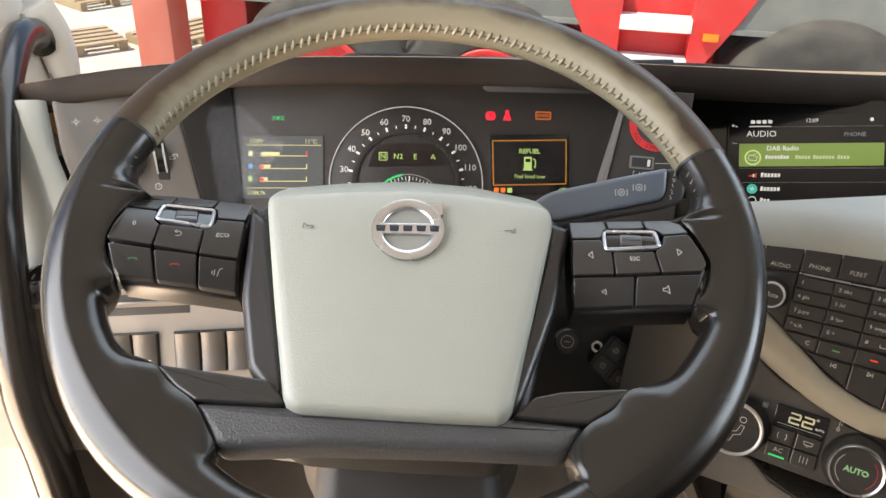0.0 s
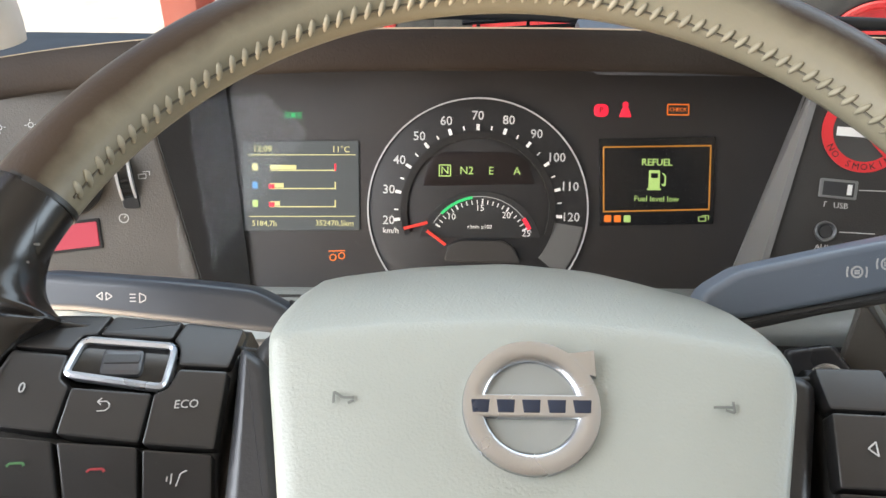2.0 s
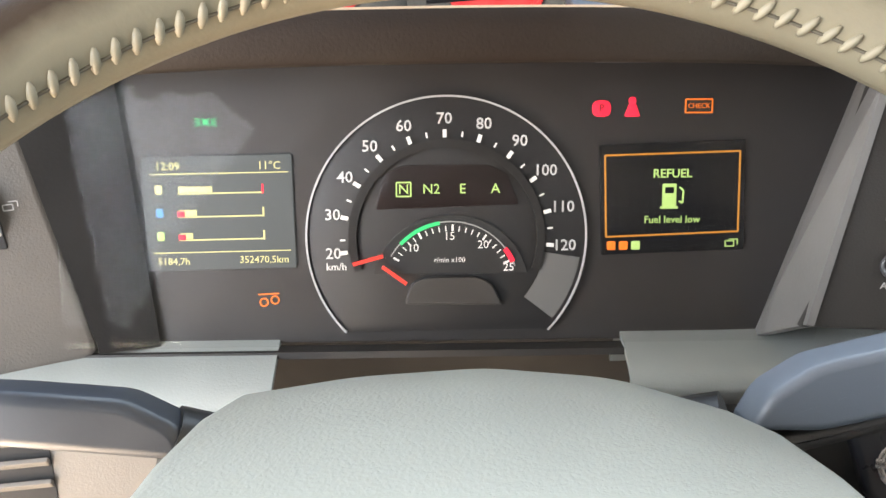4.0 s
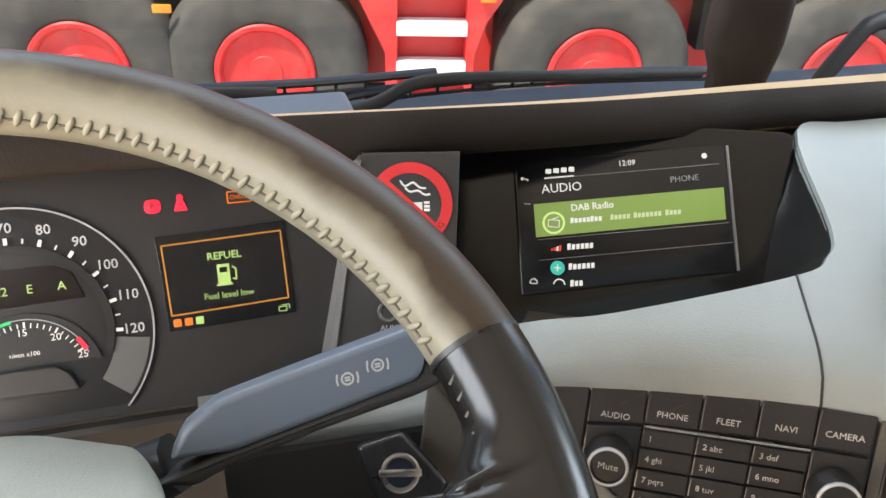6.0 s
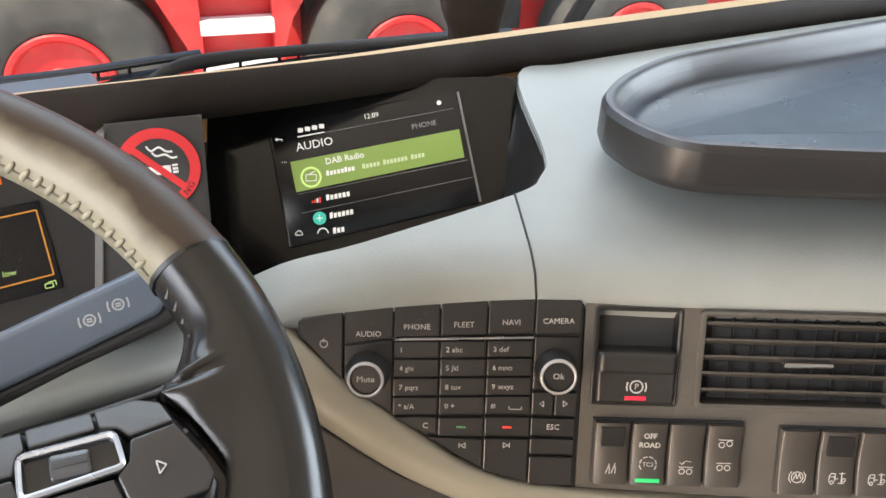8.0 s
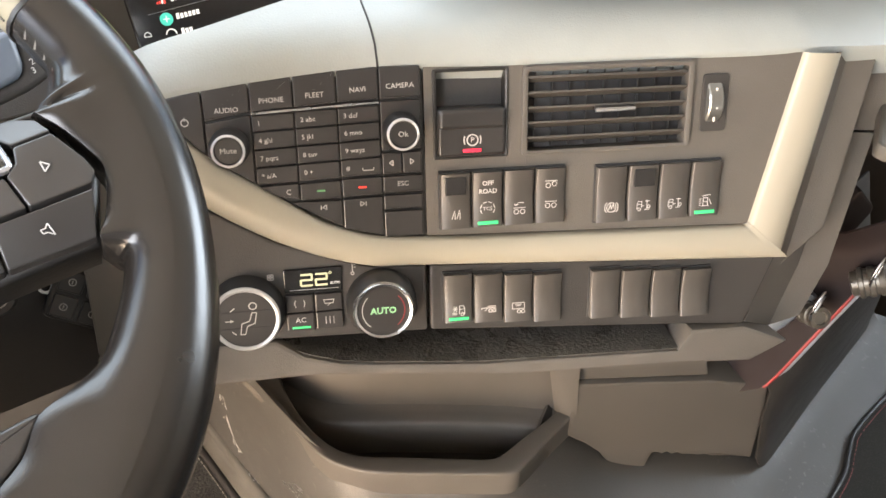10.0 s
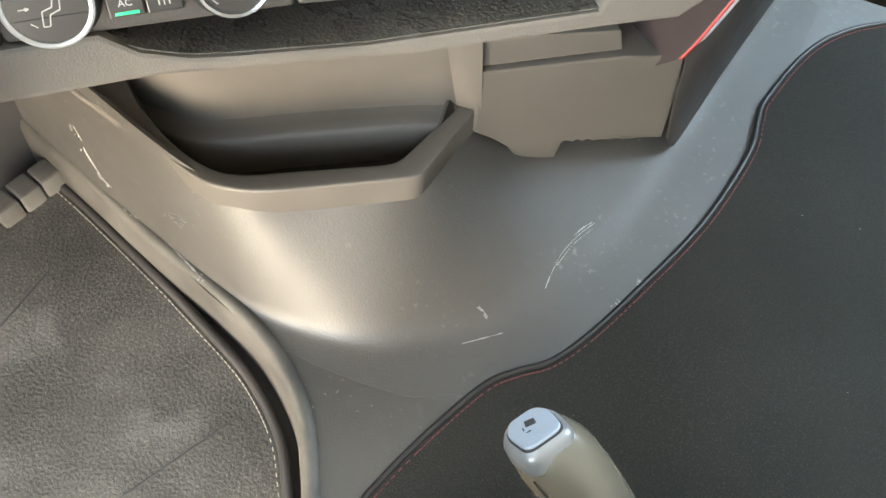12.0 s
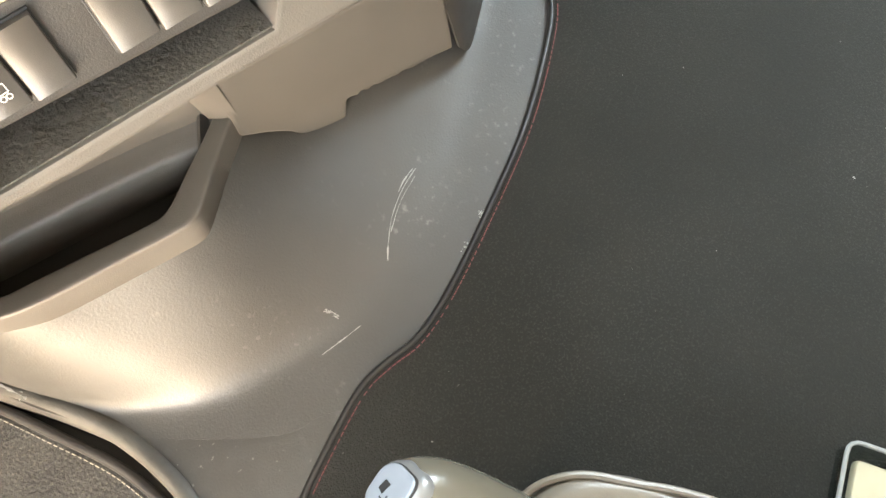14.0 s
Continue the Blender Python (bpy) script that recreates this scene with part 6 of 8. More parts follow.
letters("AUX", 0.0050, 0.0, -0.0105, 0.0004, ICON, aux)
strokes("guide_line", [((0.0085, 0.0005), (0.030, 0.0015))], 0.0003, 0.0003, ICON, aux)

sg = thing("no_smoking_sticker", NO @ pose(0.0060, 0.0335, 0.0002), "round red and white no smoking sticker on charcoal panel", "sticker")
part("disc", lathe([(0.0262, 0.0), (0.0260, 0.0008)], 48), mat("sticker_black", (0.03, 0.03, 0.03), 0.4, bump=0.0), sg)
part("red_ring", ring(0.0195, 0.0262, 0.0006, 0.0012, (0, 0), 56), SIGNR, sg, "red ring")
part("cigarette", join(slab(rect(-0.0170, -0.0042, 0.0075, 0.0014), 0.0008, 0.0011, 0.0001), slab(rect(0.0085, -0.0042, 0.0120, -0.0026), 0.0008, 0.0011, 0.0001), slab(rect(0.0085, -0.0020, 0.0120, -0.0004), 0.0008, 0.0011, 0.0001), slab(rect(0.0085, 0.0004, 0.0120, 0.0018), 0.0008, 0.0011, 0.0001)), SIGNW, sg, "white cigarette mark")
part("smoke", join(tube([Vector(p) for p in smooth_line([(-0.006, 0.0150, 0.001), (-0.003, 0.0115, 0.001), (0.002, 0.0135, 0.001), (0.006, 0.0105, 0.001), (0.010, 0.0100, 0.001)], 4)], 0.0007, 5), tube([Vector(p) for p in smooth_line([(-0.003, 0.0105, 0.001), (0.0, 0.0080, 0.001), (0.005, 0.0085, 0.001), (0.009, 0.0060, 0.001), (0.0125, 0.0062, 0.001)], 4)], 0.0007, 5)), SIGNW, sg, "white smoke mark")
part("slash", bar((-0.0160, 0.0150), (0.0160, -0.0150), 0.0022, 0.0010, 0.0013), SIGNR, sg, "red slash")
for s, a in zip("NO SMOKING", [212 + 12.6 * k for k in range(10)]):
    if s != " ":
        letters(s, 0.0058, 0.0229 * math.cos(radians(a)), 0.0229 * math.sin(radians(a)), 0.0013, BLACK, sg, a + 90)

# ---- centre screen ----
cs = thing("centre_screen", SC, "dark centre touch screen showing an audio menu", "screen")
part("screen_panel", slab([(-0.0810, 0.0350), (0.0720, 0.0585), (0.0860, -0.0340), (-0.0680, -0.0630)], -0.006, -0.0010, 0.001, 0.002), GLOSS, cs, "gloss black panel")
dp = part("display", slab([(-0.0785, 0.0335), (0.0700, 0.0565), (0.0835, -0.0330), (-0.0665, -0.0605)], -0.002, 0.0, 0.0003), SCREEN, cs, "dark display")
part("bright_edge", bar((0.0715, 0.0565), (0.0852, -0.0330), 0.0009, -0.001, 0.0010), mat("satin_edge", (0.25, 0.25, 0.25), 0.3, metal=0.6, bump=0.0), cs, "satin screen edge")
TI = 8.9
W = 0.0003
for a, b in (((-0.0575, 0.0235), (0.0670, 0.0430)), ((-0.0590, -0.0210), (0.0765, 0.0010)), ((-0.0570, -0.0360), (0.0800, -0.0130))):
    part("menu_line", bar(a, b, 0.0002, W, W + 0.0002), DIM, dp)
part("menu_bar", slab([(-0.0640, 0.0045), (0.0712, 0.0262), (0.0742, 0.0032), (-0.0605, -0.0195)], W, W + 0.0002, 0.0001), G_BAR, dp, "green selected row")
part("bar_disc", ring(0.0066, 0.0082, W + 0.0002, W + 0.0004, (-0.0485, -0.0080), 36), glow("pale_green", (0.42, 0.58, 0.18), 0.75), dp)
strokes("radio_mark", [((-0.004, -0.003), (0.004, -0.003)), ((0.004, -0.003), (0.004, 0.002)), ((0.004, 0.002), (-0.004, 0.002)), ((-0.004, 0.002), (-0.004, -0.003)), ((-0.002, 0.002), (0.003, 0.0045))], 0.0003, W + 0.0005, G_WHITE, dp, (-0.0485, -0.0080))
letters("AUDIO", 0.0092, -0.0590, 0.0155, W, G_WHITE, dp, TI, "LEFT")
letters("PHONE", 0.0062, 0.0430, 0.0305, W, DIM, dp, TI)
letters("DAB Radio", 0.0068, -0.0370, 0.0035, W + 0.0004, G_WHITE, dp, TI, "LEFT", 0.0001)
letters("12:09", 0.0056, 0.0010, 0.0390, W, G_WHITE, dp, TI)
def word(u, v, n, wide, high, material, gap=0.25):
    """A word that is no word: n plain bars of letter size along the tilted line."""
    gs_ = []
    for k in range(n):
        x0, x1 = u + k * wide, u + (k + 1 - gap) * wide
        y0 = v + (x0 - u) * 0.156
        h_ = high * (1.0 if k == 0 else 0.82)
        gs_.append(slab([(x0, y0), (x1, y0 + (x1 - x0) * 0.156), (x1 - 0.0002, y0 + h_ + (x1 - x0) * 0.156), (x0 - 0.0002, y0 + h_)], W + 0.0004, W + 0.0006, 0.0001, steps=1))
    return tagged(part("word_bar", join(*gs_), material, dp, "text drawn as plain bars"), kind="stuff")


G_PALE = glow("pale_screen_text", (0.62, 0.72, 0.42), 0.40)
for u, n in ((-0.0365, 5), (-0.0222, 3), (-0.0080, 5), (0.0085, 7), (0.0310, 4)):
    word(u, -0.0075 + (u + 0.0365) * 0.156, n, 0.0029, 0.0040, G_WHITE if u < -0.01 else G_PALE)
for x, y, g, n in ((-0.0455, -0.0262, G_NEEDLE, 0.020), (-0.0435, -0.0405, G_TEAL, 0.018), (-0.0415, -0.0525, DIM, 0.010)):
    if g is G_TEAL:
        part("menu_disc", lathe([(0.0052, 0.0), (0.0050, 0.0003)], 24, (x, y, W)), g, dp)
        strokes("plus", [((-0.0025, 0), (0.0025, 0)), ((0, -0.0025), (0, 0.0025))], 0.0004, W + 0.0004, G_WHITE, dp, (x, y))
    elif g is DIM:
        part("menu_disc", ring(0.0035, 0.0044, W, W + 0.0002, (x, y), 16, 0, 180), G_WHITE, dp)
    else:
        for k in range(4):
            part("menu_mark", slab(rect(x - 0.0035 + 0.0019 * k, y - 0.002, x - 0.0021 + 0.0019 * k, y - 0.0005 + 0.0009 * k), W, W + 0.0002, 0.0001), (G_NEEDLE, G_NEEDLE, G_WHITE, G_NEEDLE)[k], dp)
    word(x + 0.0080, y - 0.0008, 6 if n > 0.015 else 3, 0.0032, 0.0046, G_WHITE)
for k in range(4):
    part("tool_mark", slab(rect(-0.0570 + 0.0055 * k, 0.0275 + 0.0009 * k, -0.0528 + 0.0055 * k, 0.0310 + 0.0009 * k), W, W + 0.0002, 0.0001, 0.0008), G_WHITE, dp)
part("tool_line", bar((-0.0575, 0.0240), (-0.0365, 0.0272), 0.0005, W, W + 0.0003), G_WHITE, dp)
strokes("back_mark", [((-0.0025, 0.0), (0.0025, 0.0)), ((0.0025, 0.0), (0.0025, -0.0015)), ((-0.0025, 0.0), (-0.001, 0.0012)), ((-0.0025, 0.0), (-0.001, -0.0012))], 0.0003, W, G_WHITE, dp, (-0.0720, 0.0225))
strokes("dots_mark", [((-0.002, 0), (-0.0014, 0)), ((-0.0003, 0), (0.0003, 0)), ((0.0014, 0), (0.002, 0))], 0.0004, W, G_WHITE, dp, (-0.0685, 0.0045))
strokes("home_mark", [((-0.0025, -0.0015), (0.0025, -0.0015)), ((0.0025, -0.0015), (0.0025, 0.0005)), ((0.0025, 0.0005), (0, 0.0022)), ((0, 0.0022), (-0.0025, 0.0005)), ((-0.0025, 0.0005), (-0.0025, -0.0015))], 0.0003, W, G_WHITE, dp, (-0.0600, -0.0515))
part("status_dot", lathe([(0.0020, 0.0), (0.0019, 0.0003)], 12, (0.0560, 0.0480, W)), G_WHITE, dp)

# ---- keypad ----
kp = thing("phone_keypad", ST, "charcoal phone and audio keypad with white lettering", "keypad")
C = (-0.1385, -0.1065, -0.0765, -0.0462, -0.0160, 0.0140)


def keycap(poly, name="key", h=0.0016, rad=0.001):
    return part(name, slab(inset(ccw(poly), 0.0005), -0.004, h, 0.0009, rad), KEYM, kp)


keycap([(-0.1665, 0.0735), (-0.1450, 0.0785), (C[0], 0.0795), (C[0], 0.0315), (-0.1660, 0.0605)], "power_key")
strokes("power_mark", [("o", 0, 0, 0.0024), ((0, 0.001), (0, 0.0036))], 0.0003, 0.0018, ICON, kp, (-0.1512, 0.0570))
TOPV = (0.0800, 0.0832, 0.0862, 0.0888, 0.0905, 0.0905)
LOWV = (0.0570, 0.0622, 0.0640, 0.0660, 0.0672, 0.0678)
for k, s in enumerate(("AUDIO", "PHONE", "FLEET", "NAVI", "CAMERA")):
    keycap([(C[k], LOWV[k]), (C[k + 1], LOWV[k + 1]), (C[k + 1], TOPV[k + 1]), (C[k], TOPV[k])])
    letters(s, 0.0052, (C[k] + C[k + 1]) / 2, LOWV[k] + 0.0072 + 0.0005 * k, 0.0019, ICON, kp, 2)
part("silver_line", bar((-0.1060, 0.0612), (-0.0165, 0.0652), 0.0007, 0.0, 0.0024), CHROME, kp, "thin silver line")
ROWS = [0.0600, 0.0480, 0.0352, 0.0222, 0.0092]
TX = (("1", "2 abc", "3 def"), ("4 ghi", "5 jkl", "6 mno"), ("7 pqrs", "8 tuv", "9 wxyz"), ("* a/A", "0 +", "#"))
for r in range(4):
    for c in range(3):
        dv = 0.0012 * c
        keycap([(C[c + 1], ROWS[r + 1] + dv), (C[c + 2], ROWS[r + 1] + dv + 0.0010), (C[c + 2], ROWS[r] + dv + 0.0010), (C[c + 1], ROWS[r] + dv)])
        letters(TX[r][c], 0.0050, C[c + 1] + 0.0040, (ROWS[r] + ROWS[r + 1]) / 2 + dv, 0.0019, ICON, kp, 1.5, "LEFT")
strokes("space_mark", [((-0.004, 0.001), (-0.004, -0.001)), ((-0.004, -0.001), (0.004, -0.001)), ((0.004, -0.001), (0.004, 0.001))], 0.0003, 0.0018, ICON, kp, (-0.0262, 0.0172))
keycap([(C[0], 0.0560), (C[1], 0.0608), (C[1], 0.0098), (C[0], 0.0310)], "knob_key", 0.0012)
keycap([(C[4], 0.0660), (C[5], 0.0665), (C[5], 0.0300), (C[4], 0.0295)], "knob_key", 0.0012)
for c, s in ((C[4], "l"), ((C[4] + C[5]) / 2, "r")):
    keycap([(c, 0.0120), (c + 0.0150, 0.0120), (c + 0.0150, 0.0288), (c, 0.0284)])
strokes("arrow_mark", [((0.0012, 0.002), (-0.0014, 0)), ((-0.0014, 0), (0.0012, -0.002)), ((0.0012, -0.002), (0.0012, 0.002))], 0.0003, 0.0018, ICON, kp, (-0.0090, 0.0205))
strokes("arrow_mark", [((-0.0012, 0.002), (0.0014, 0)), ((0.0014, 0), (-0.0012, -0.002)), ((-0.0012, -0.002), (-0.0012, 0.002))], 0.0003, 0.0018, ICON, kp, (0.0062, 0.0210))
keycap([(C[4], -0.0020), (C[5], -0.0025), (C[5], 0.0108), (C[4], 0.0110)])
letters("ESC", 0.0052, -0.001, 0.0045, 0.0019, ICON, kp)
for v0, v1 in ((-0.0150, -0.0035), (-0.0370, -0.0162)):
    keycap([(C[4], v0), (C[5], v0), (C[5], v1), (C[4], v1)])
keycap([(C[1], 0.0085), (C[2], 0.0095), (C[2], -0.0030), (-0.0930, 0.0000)])
keycap([(C[2], 0.0090), (C[3], 0.0100), (C[3], -0.0040), (C[2], -0.0045)])
keycap([(C[3], 0.0105), (C[4], 0.0110), (C[4], -0.0030), (C[3], -0.0035)])
keycap([(-0.0850, -0.0045), (C[3], -0.0052), (C[3], -0.0270)])
keycap([(C[3], -0.0045), (C[4], -0.0042), (C[4], -0.0355), (C[3], -0.0280)])
letters("C", 0.0056, -0.0845, 0.0030, 0.0019, ICON, kp)
strokes("call_mark", [((-0.003, 0), (0.003, 0))], 0.0007, 0.0018, glow("dim_green", (0.1, 0.25, 0.1), 0.5), kp, (-0.0612, 0.0028))
strokes("hangup_mark", [((-0.003, 0), (0.003, 0))], 0.0007, 0.0018, G_NEEDLE, kp, (-0.0310, 0.0036))
strokes("skip_mark", [((-0.002, 0.0018), (-0.002, -0.0018)), ((0.002, 0.0018), (-0.001, 0)), ((-0.001, 0), (0.002, -0.0018)), ((0.002, -0.0018), (0.002, 0.0018))], 0.0003, 0.0018, ICON, kp, (-0.0600, -0.0100))
strokes("skip_mark", [((0.002, 0.0018), (0.002, -0.0018)), ((-0.002, 0.0018), (0.001, 0)), ((0.001, 0), (-0.002, -0.0018)), ((-0.002, -0.0018), (-0.002, 0.0018))], 0.0003, 0.0018, ICON, kp, (-0.0310, -0.0090))
for u, v, s in ((-0.1228, 0.0385, "Mute"), (-0.0012, 0.0440, "Ok")):
    kn = part("knob", lathe([(0.0140, 0.0), (0.0140, 0.004), (0.0128, 0.0055), (0.0118, 0.014), (0.0110, 0.0158), (0.0095, 0.0163), (0.0090, 0.0150), (0.004, 0.0150)], 40, (u, v, 0)), BLACK, kp, "black ribbed knob", None, 40)
    part("knob_ring", lathe([(0.0116, 0.0140), (0.0117, 0.0162), (0.0106, 0.0170), (0.0099, 0.0166), (0.0099, 0.0155)], 40, (u, v, 0)), SATIN, kn, "bright knob ring")
    letters(s, 0.0056, u, v, 0.0153, ICON, kn, 1)

# ---- parking brake, vent, rocker switches ----
pb = thing("parking_brake_switch", ST @ pose(0.0510, 0.0530, 0), "charcoal parking brake switch with a red lit bar", "switch")
bz, bi = rounded(rect(-0.0285, -0.0325, 0.0275, 0.0335), 0.002, 3), rounded(rect(-0.0258, -0.0302, 0.0252, 0.0312), 0.0015, 3)
part("bezel", stack_rings([[(x, y, -0.004) for x, y in bz], [(x, y, 0.0006) for x, y in bz], [(x, y, 0.0012) for x, y in inset(bz, 0.0008)], [(x, y, 0.0006) for x, y in bi], [(x, y, -0.0115) for x, y in bi]], False), BLACK, pb)
part("pocket", slab(rect(-0.0262, -0.0310, 0.0256, 0.0318), -0.0135, -0.0112, 0.0004, 0.001), UNDER, pb, "dark pocket above the paddle")
part("paddle", slab(rect(-0.0255, -0.0300, 0.0250, 0.0050), -0.010, 0.0045, 0.002, 0.002), KEYM, pb, "", None, 50)
part("paddle_top", slab(rect(-0.0253, -0.0100, 0.0248, 0.0052), -0.008, 0.0062, 0.003, 0.002), KEYM, pb, "", None, 50)
strokes("brake_mark", [("o", 0, 0, 0.0048), ((-0.0068, 0.0035), (-0.0075, 0)), ((-0.0075, 0), (-0.0068, -0.0035)), ((0.0068, 0.0035), (0.0075, 0)), ((0.0075, 0), (0.0068, -0.0035))], 0.0005, 0.0047, ICON, pb, (0.0, -0.0180), 0.85)
letters("P", 0.0058, 0.0, -0.0180, 0.0048, ICON, pb)
part("red_bar", slab(rect(-0.0070, -0.0270, 0.0065, -0.0246), 0.0043, 0.0049, 0.0002), G_RED, pb, "lit red bar")

vt = thing("air_vent", ST @ pose(0.1560, 0.0525, 0), "grey-brown air vent with slats and a chrome tab", "air vent")
vo, vi = rounded(rect(-0.0665, -0.0325, 0.0665, 0.0335), 0.003, 3), rounded(rect(-0.0625, -0.0290, 0.0625, 0.0300), 0.002, 3)
part("frame", stack_rings([[(x, y, -0.002) for x, y in vo], [(x, y, 0.0022) for x, y in vo], [(x, y, 0.0026) for x, y in inset(vo, 0.0015)], [(x, y, 0.0015) for x, y in vi], [(x, y, -0.0115) for x, y in vi]], False), GREY, vt)
part("cavity", slab(rect(-0.0630, -0.0300, 0.0630, 0.0310), -0.0135, -0.0112, 0.0002), UNDER, vt, "dark vent cavity")
for k in range(5):
    v = -0.0215 + 0.0112 * k
    part("slat", moved(box(-0.0622, -0.0050, -0.0009, 0.0622, 0.0050, 0.0009, 0.0008), pose(0, v, -0.0040, 62, 0, 0)), CAPM, vt)
for k in range(9):
    part("vane", box(-0.055 + 0.0135 * k, -0.028, -0.0112, -0.0540 + 0.0135 * k, 0.029, -0.0080, 0.0003), CHAR, vt)
part("tab", slab([(-0.012, -0.0020), (0.020, -0.0012), (0.020, 0.0022), (-0.012, 0.0022)], 0.000, 0.0065, 0.0012, 0.001), CHROME, vt, "chrome vent tab")
vw = thing("vent_roller", ST @ pose(0.2415, 0.0535, 0), "ribbed vent roller with white marks", "vent roller")
part("slot", slab(rect(-0.0105, -0.0225, 0.0105, 0.0215), -0.004, 0.0008, 0.0005, 0.003), CHAR, vw)
part("roller", moved(lathe([(0.0190, -0.0060), (0.0200, -0.0048), (0.0200, 0.0048), (0.0190, 0.0060)], 44), pose(-0.001, 0, -0.0128, 0, 90, 0)), mat("dark_chrome", (0.22, 0.22, 0.21), 0.3, metal=0.8, bump=0.0), vw, "", None, 30)
for v in (-0.012, -0.002, 0.009):
    part("mark", bar((-0.0008, v - 0.0025), (-0.0008, v + 0.0025), 0.0008, 0.0066 - abs(v) * 0.30, 0.0076 - abs(v) * 0.30), ICON, vw)


def run(*pts):
    """Joined strokes from point to point."""
    return list(zip(pts, pts[1:]))


def icon(kind):
    if kind == "truck":
        return run((-0.0052, -0.0030), (-0.0052, 0.0012), (-0.0042, 0.0034), (-0.0012, 0.0034), (-0.0012, -0.0020)) + run((-0.0046, 0.0010), (-0.0012, 0.0010)) + [("o", -0.0032, -0.0032, 0.0012)] + run((-0.0012, -0.0004), (0.0012, -0.0004)) + run((0.0014, 0.0036), (0.0056, 0.0036)) + run((0.0034, 0.0046), (0.0034, -0.0036)) + [("o", 0.0049, -0.0012, 0.0012)] + run((0.0014, -0.0036), (0.0056, -0.0036))
    if kind == "axle":
        return run((-0.0050, 0.0026), (0.0050, 0.0026)) + run((0.0036, 0.0066), (-0.0005, 0.0072), (-0.0028, 0.0050)) + run((-0.0044, 0.0062), (-0.0029, 0.0046), (-0.0010, 0.0056)) + [("o", -0.0026, -0.0006, 0.0019), ("o", 0.0026, -0.0006, 0.0019)]
    if kind == "axles":
        return run((-0.0050, 0.0125), (0.0050, 0.0125)) + [("o", -0.0026, 0.0088, 0.0019), ("o", 0.0026, 0.0100, 0.0019)] + run((-0.0050, -0.0046), (0.0050, -0.0046)) + [("o", -0.0026, -0.0080, 0.0019), ("o", 0.0026, -0.0080, 0.0019)]
    if kind == "ring":
        return [("o", 0, 0, 0.0040)] + run((-0.0040, 0.0042), (-0.0056, 0.0018), (-0.0056, -0.0018), (-0.0040, -0.0042)) + run((0.0040, 0.0042), (0.0056, 0.0018), (0.0056, -0.0018), (0.0040, -0.0042)) + run((-0.0026, -0.0020), (-0.0010, 0.0026), (0.0000, -0.0014), (0.0014, 0.0028), (0.0026, -0.0010))
    if kind == "hitch":
        return run((-0.0018, -0.0040), (-0.0018, 0.0030), (0.0022, 0.0030), (0.0022, -0.0040)) + run((-0.0030, 0.0046), (0.0046, 0.0056)) + run((0.0036, 0.0014), (0.0056, -0.0030)) + run((-0.0018, -0.0004), (0.0022, -0.0004)) + run((-0.0030, -0.0040), (0.0034, -0.0040)) + [((-0.0054, y), (-0.0036, y + 0.0004)) for y in (-0.0036, -0.0018, 0.0, 0.0018)]
    if kind == "dash":
        return run((-0.0034, -0.0036), (-0.0010, 0.0036)) + run((-0.0008, -0.0038), (-0.0008, 0.0016)) + run((0.0006, -0.0034), (0.0030, 0.0040)) + run((0.0032, -0.0036), (0.0032, 0.0018))
    if kind == "lamp":
        return run((0.0006, -0.0040), (0.0006, 0.0036), (0.0040, 0.0036), (0.0050, 0.0008), (0.0050, -0.0040)) + run((0.0006, 0.0006), (0.0050, 0.0006)) + [("o", 0.0030, -0.0040, 0.0013)] + run((-0.0052, 0.0006), (-0.0008, 0.0010)) + run((-0.0042, 0.0032), (-0.0018, -0.0016)) + run((-0.0018, 0.0032), (-0.0042, -0.0016)) + run((-0.0054, -0.0040), (-0.0014, -0.0040)) + run((-0.0054, -0.0027), (-0.0014, -0.0027))
    if kind == "bench":
        return run((-0.0062, 0.0002), (-0.0062, 0.0016), (0.0058, 0.0016)) + run((-0.0010, 0.0030), (0.0058, 0.0030)) + run((-0.0034, -0.0010), (-0.0012, 0.0014)) + [("o", 0.0014, -0.0010, 0.0014), ("o", 0.0047, -0.0010, 0.0014)]
    if kind == "wagon":
        return run((-0.0052, 0.0004), (0.0052, 0.0004), (0.0052, 0.0058), (-0.0052, 0.0058), (-0.0052, 0.0004)) + run((-0.0028, 0.0044), (0.0028, 0.0044)) + run((-0.0020, 0.0030), (0.0020, 0.0030)) + [("o", 0.0006, -0.0022, 0.0015), ("o", 0.0040, -0.0022, 0.0015)]
    return []


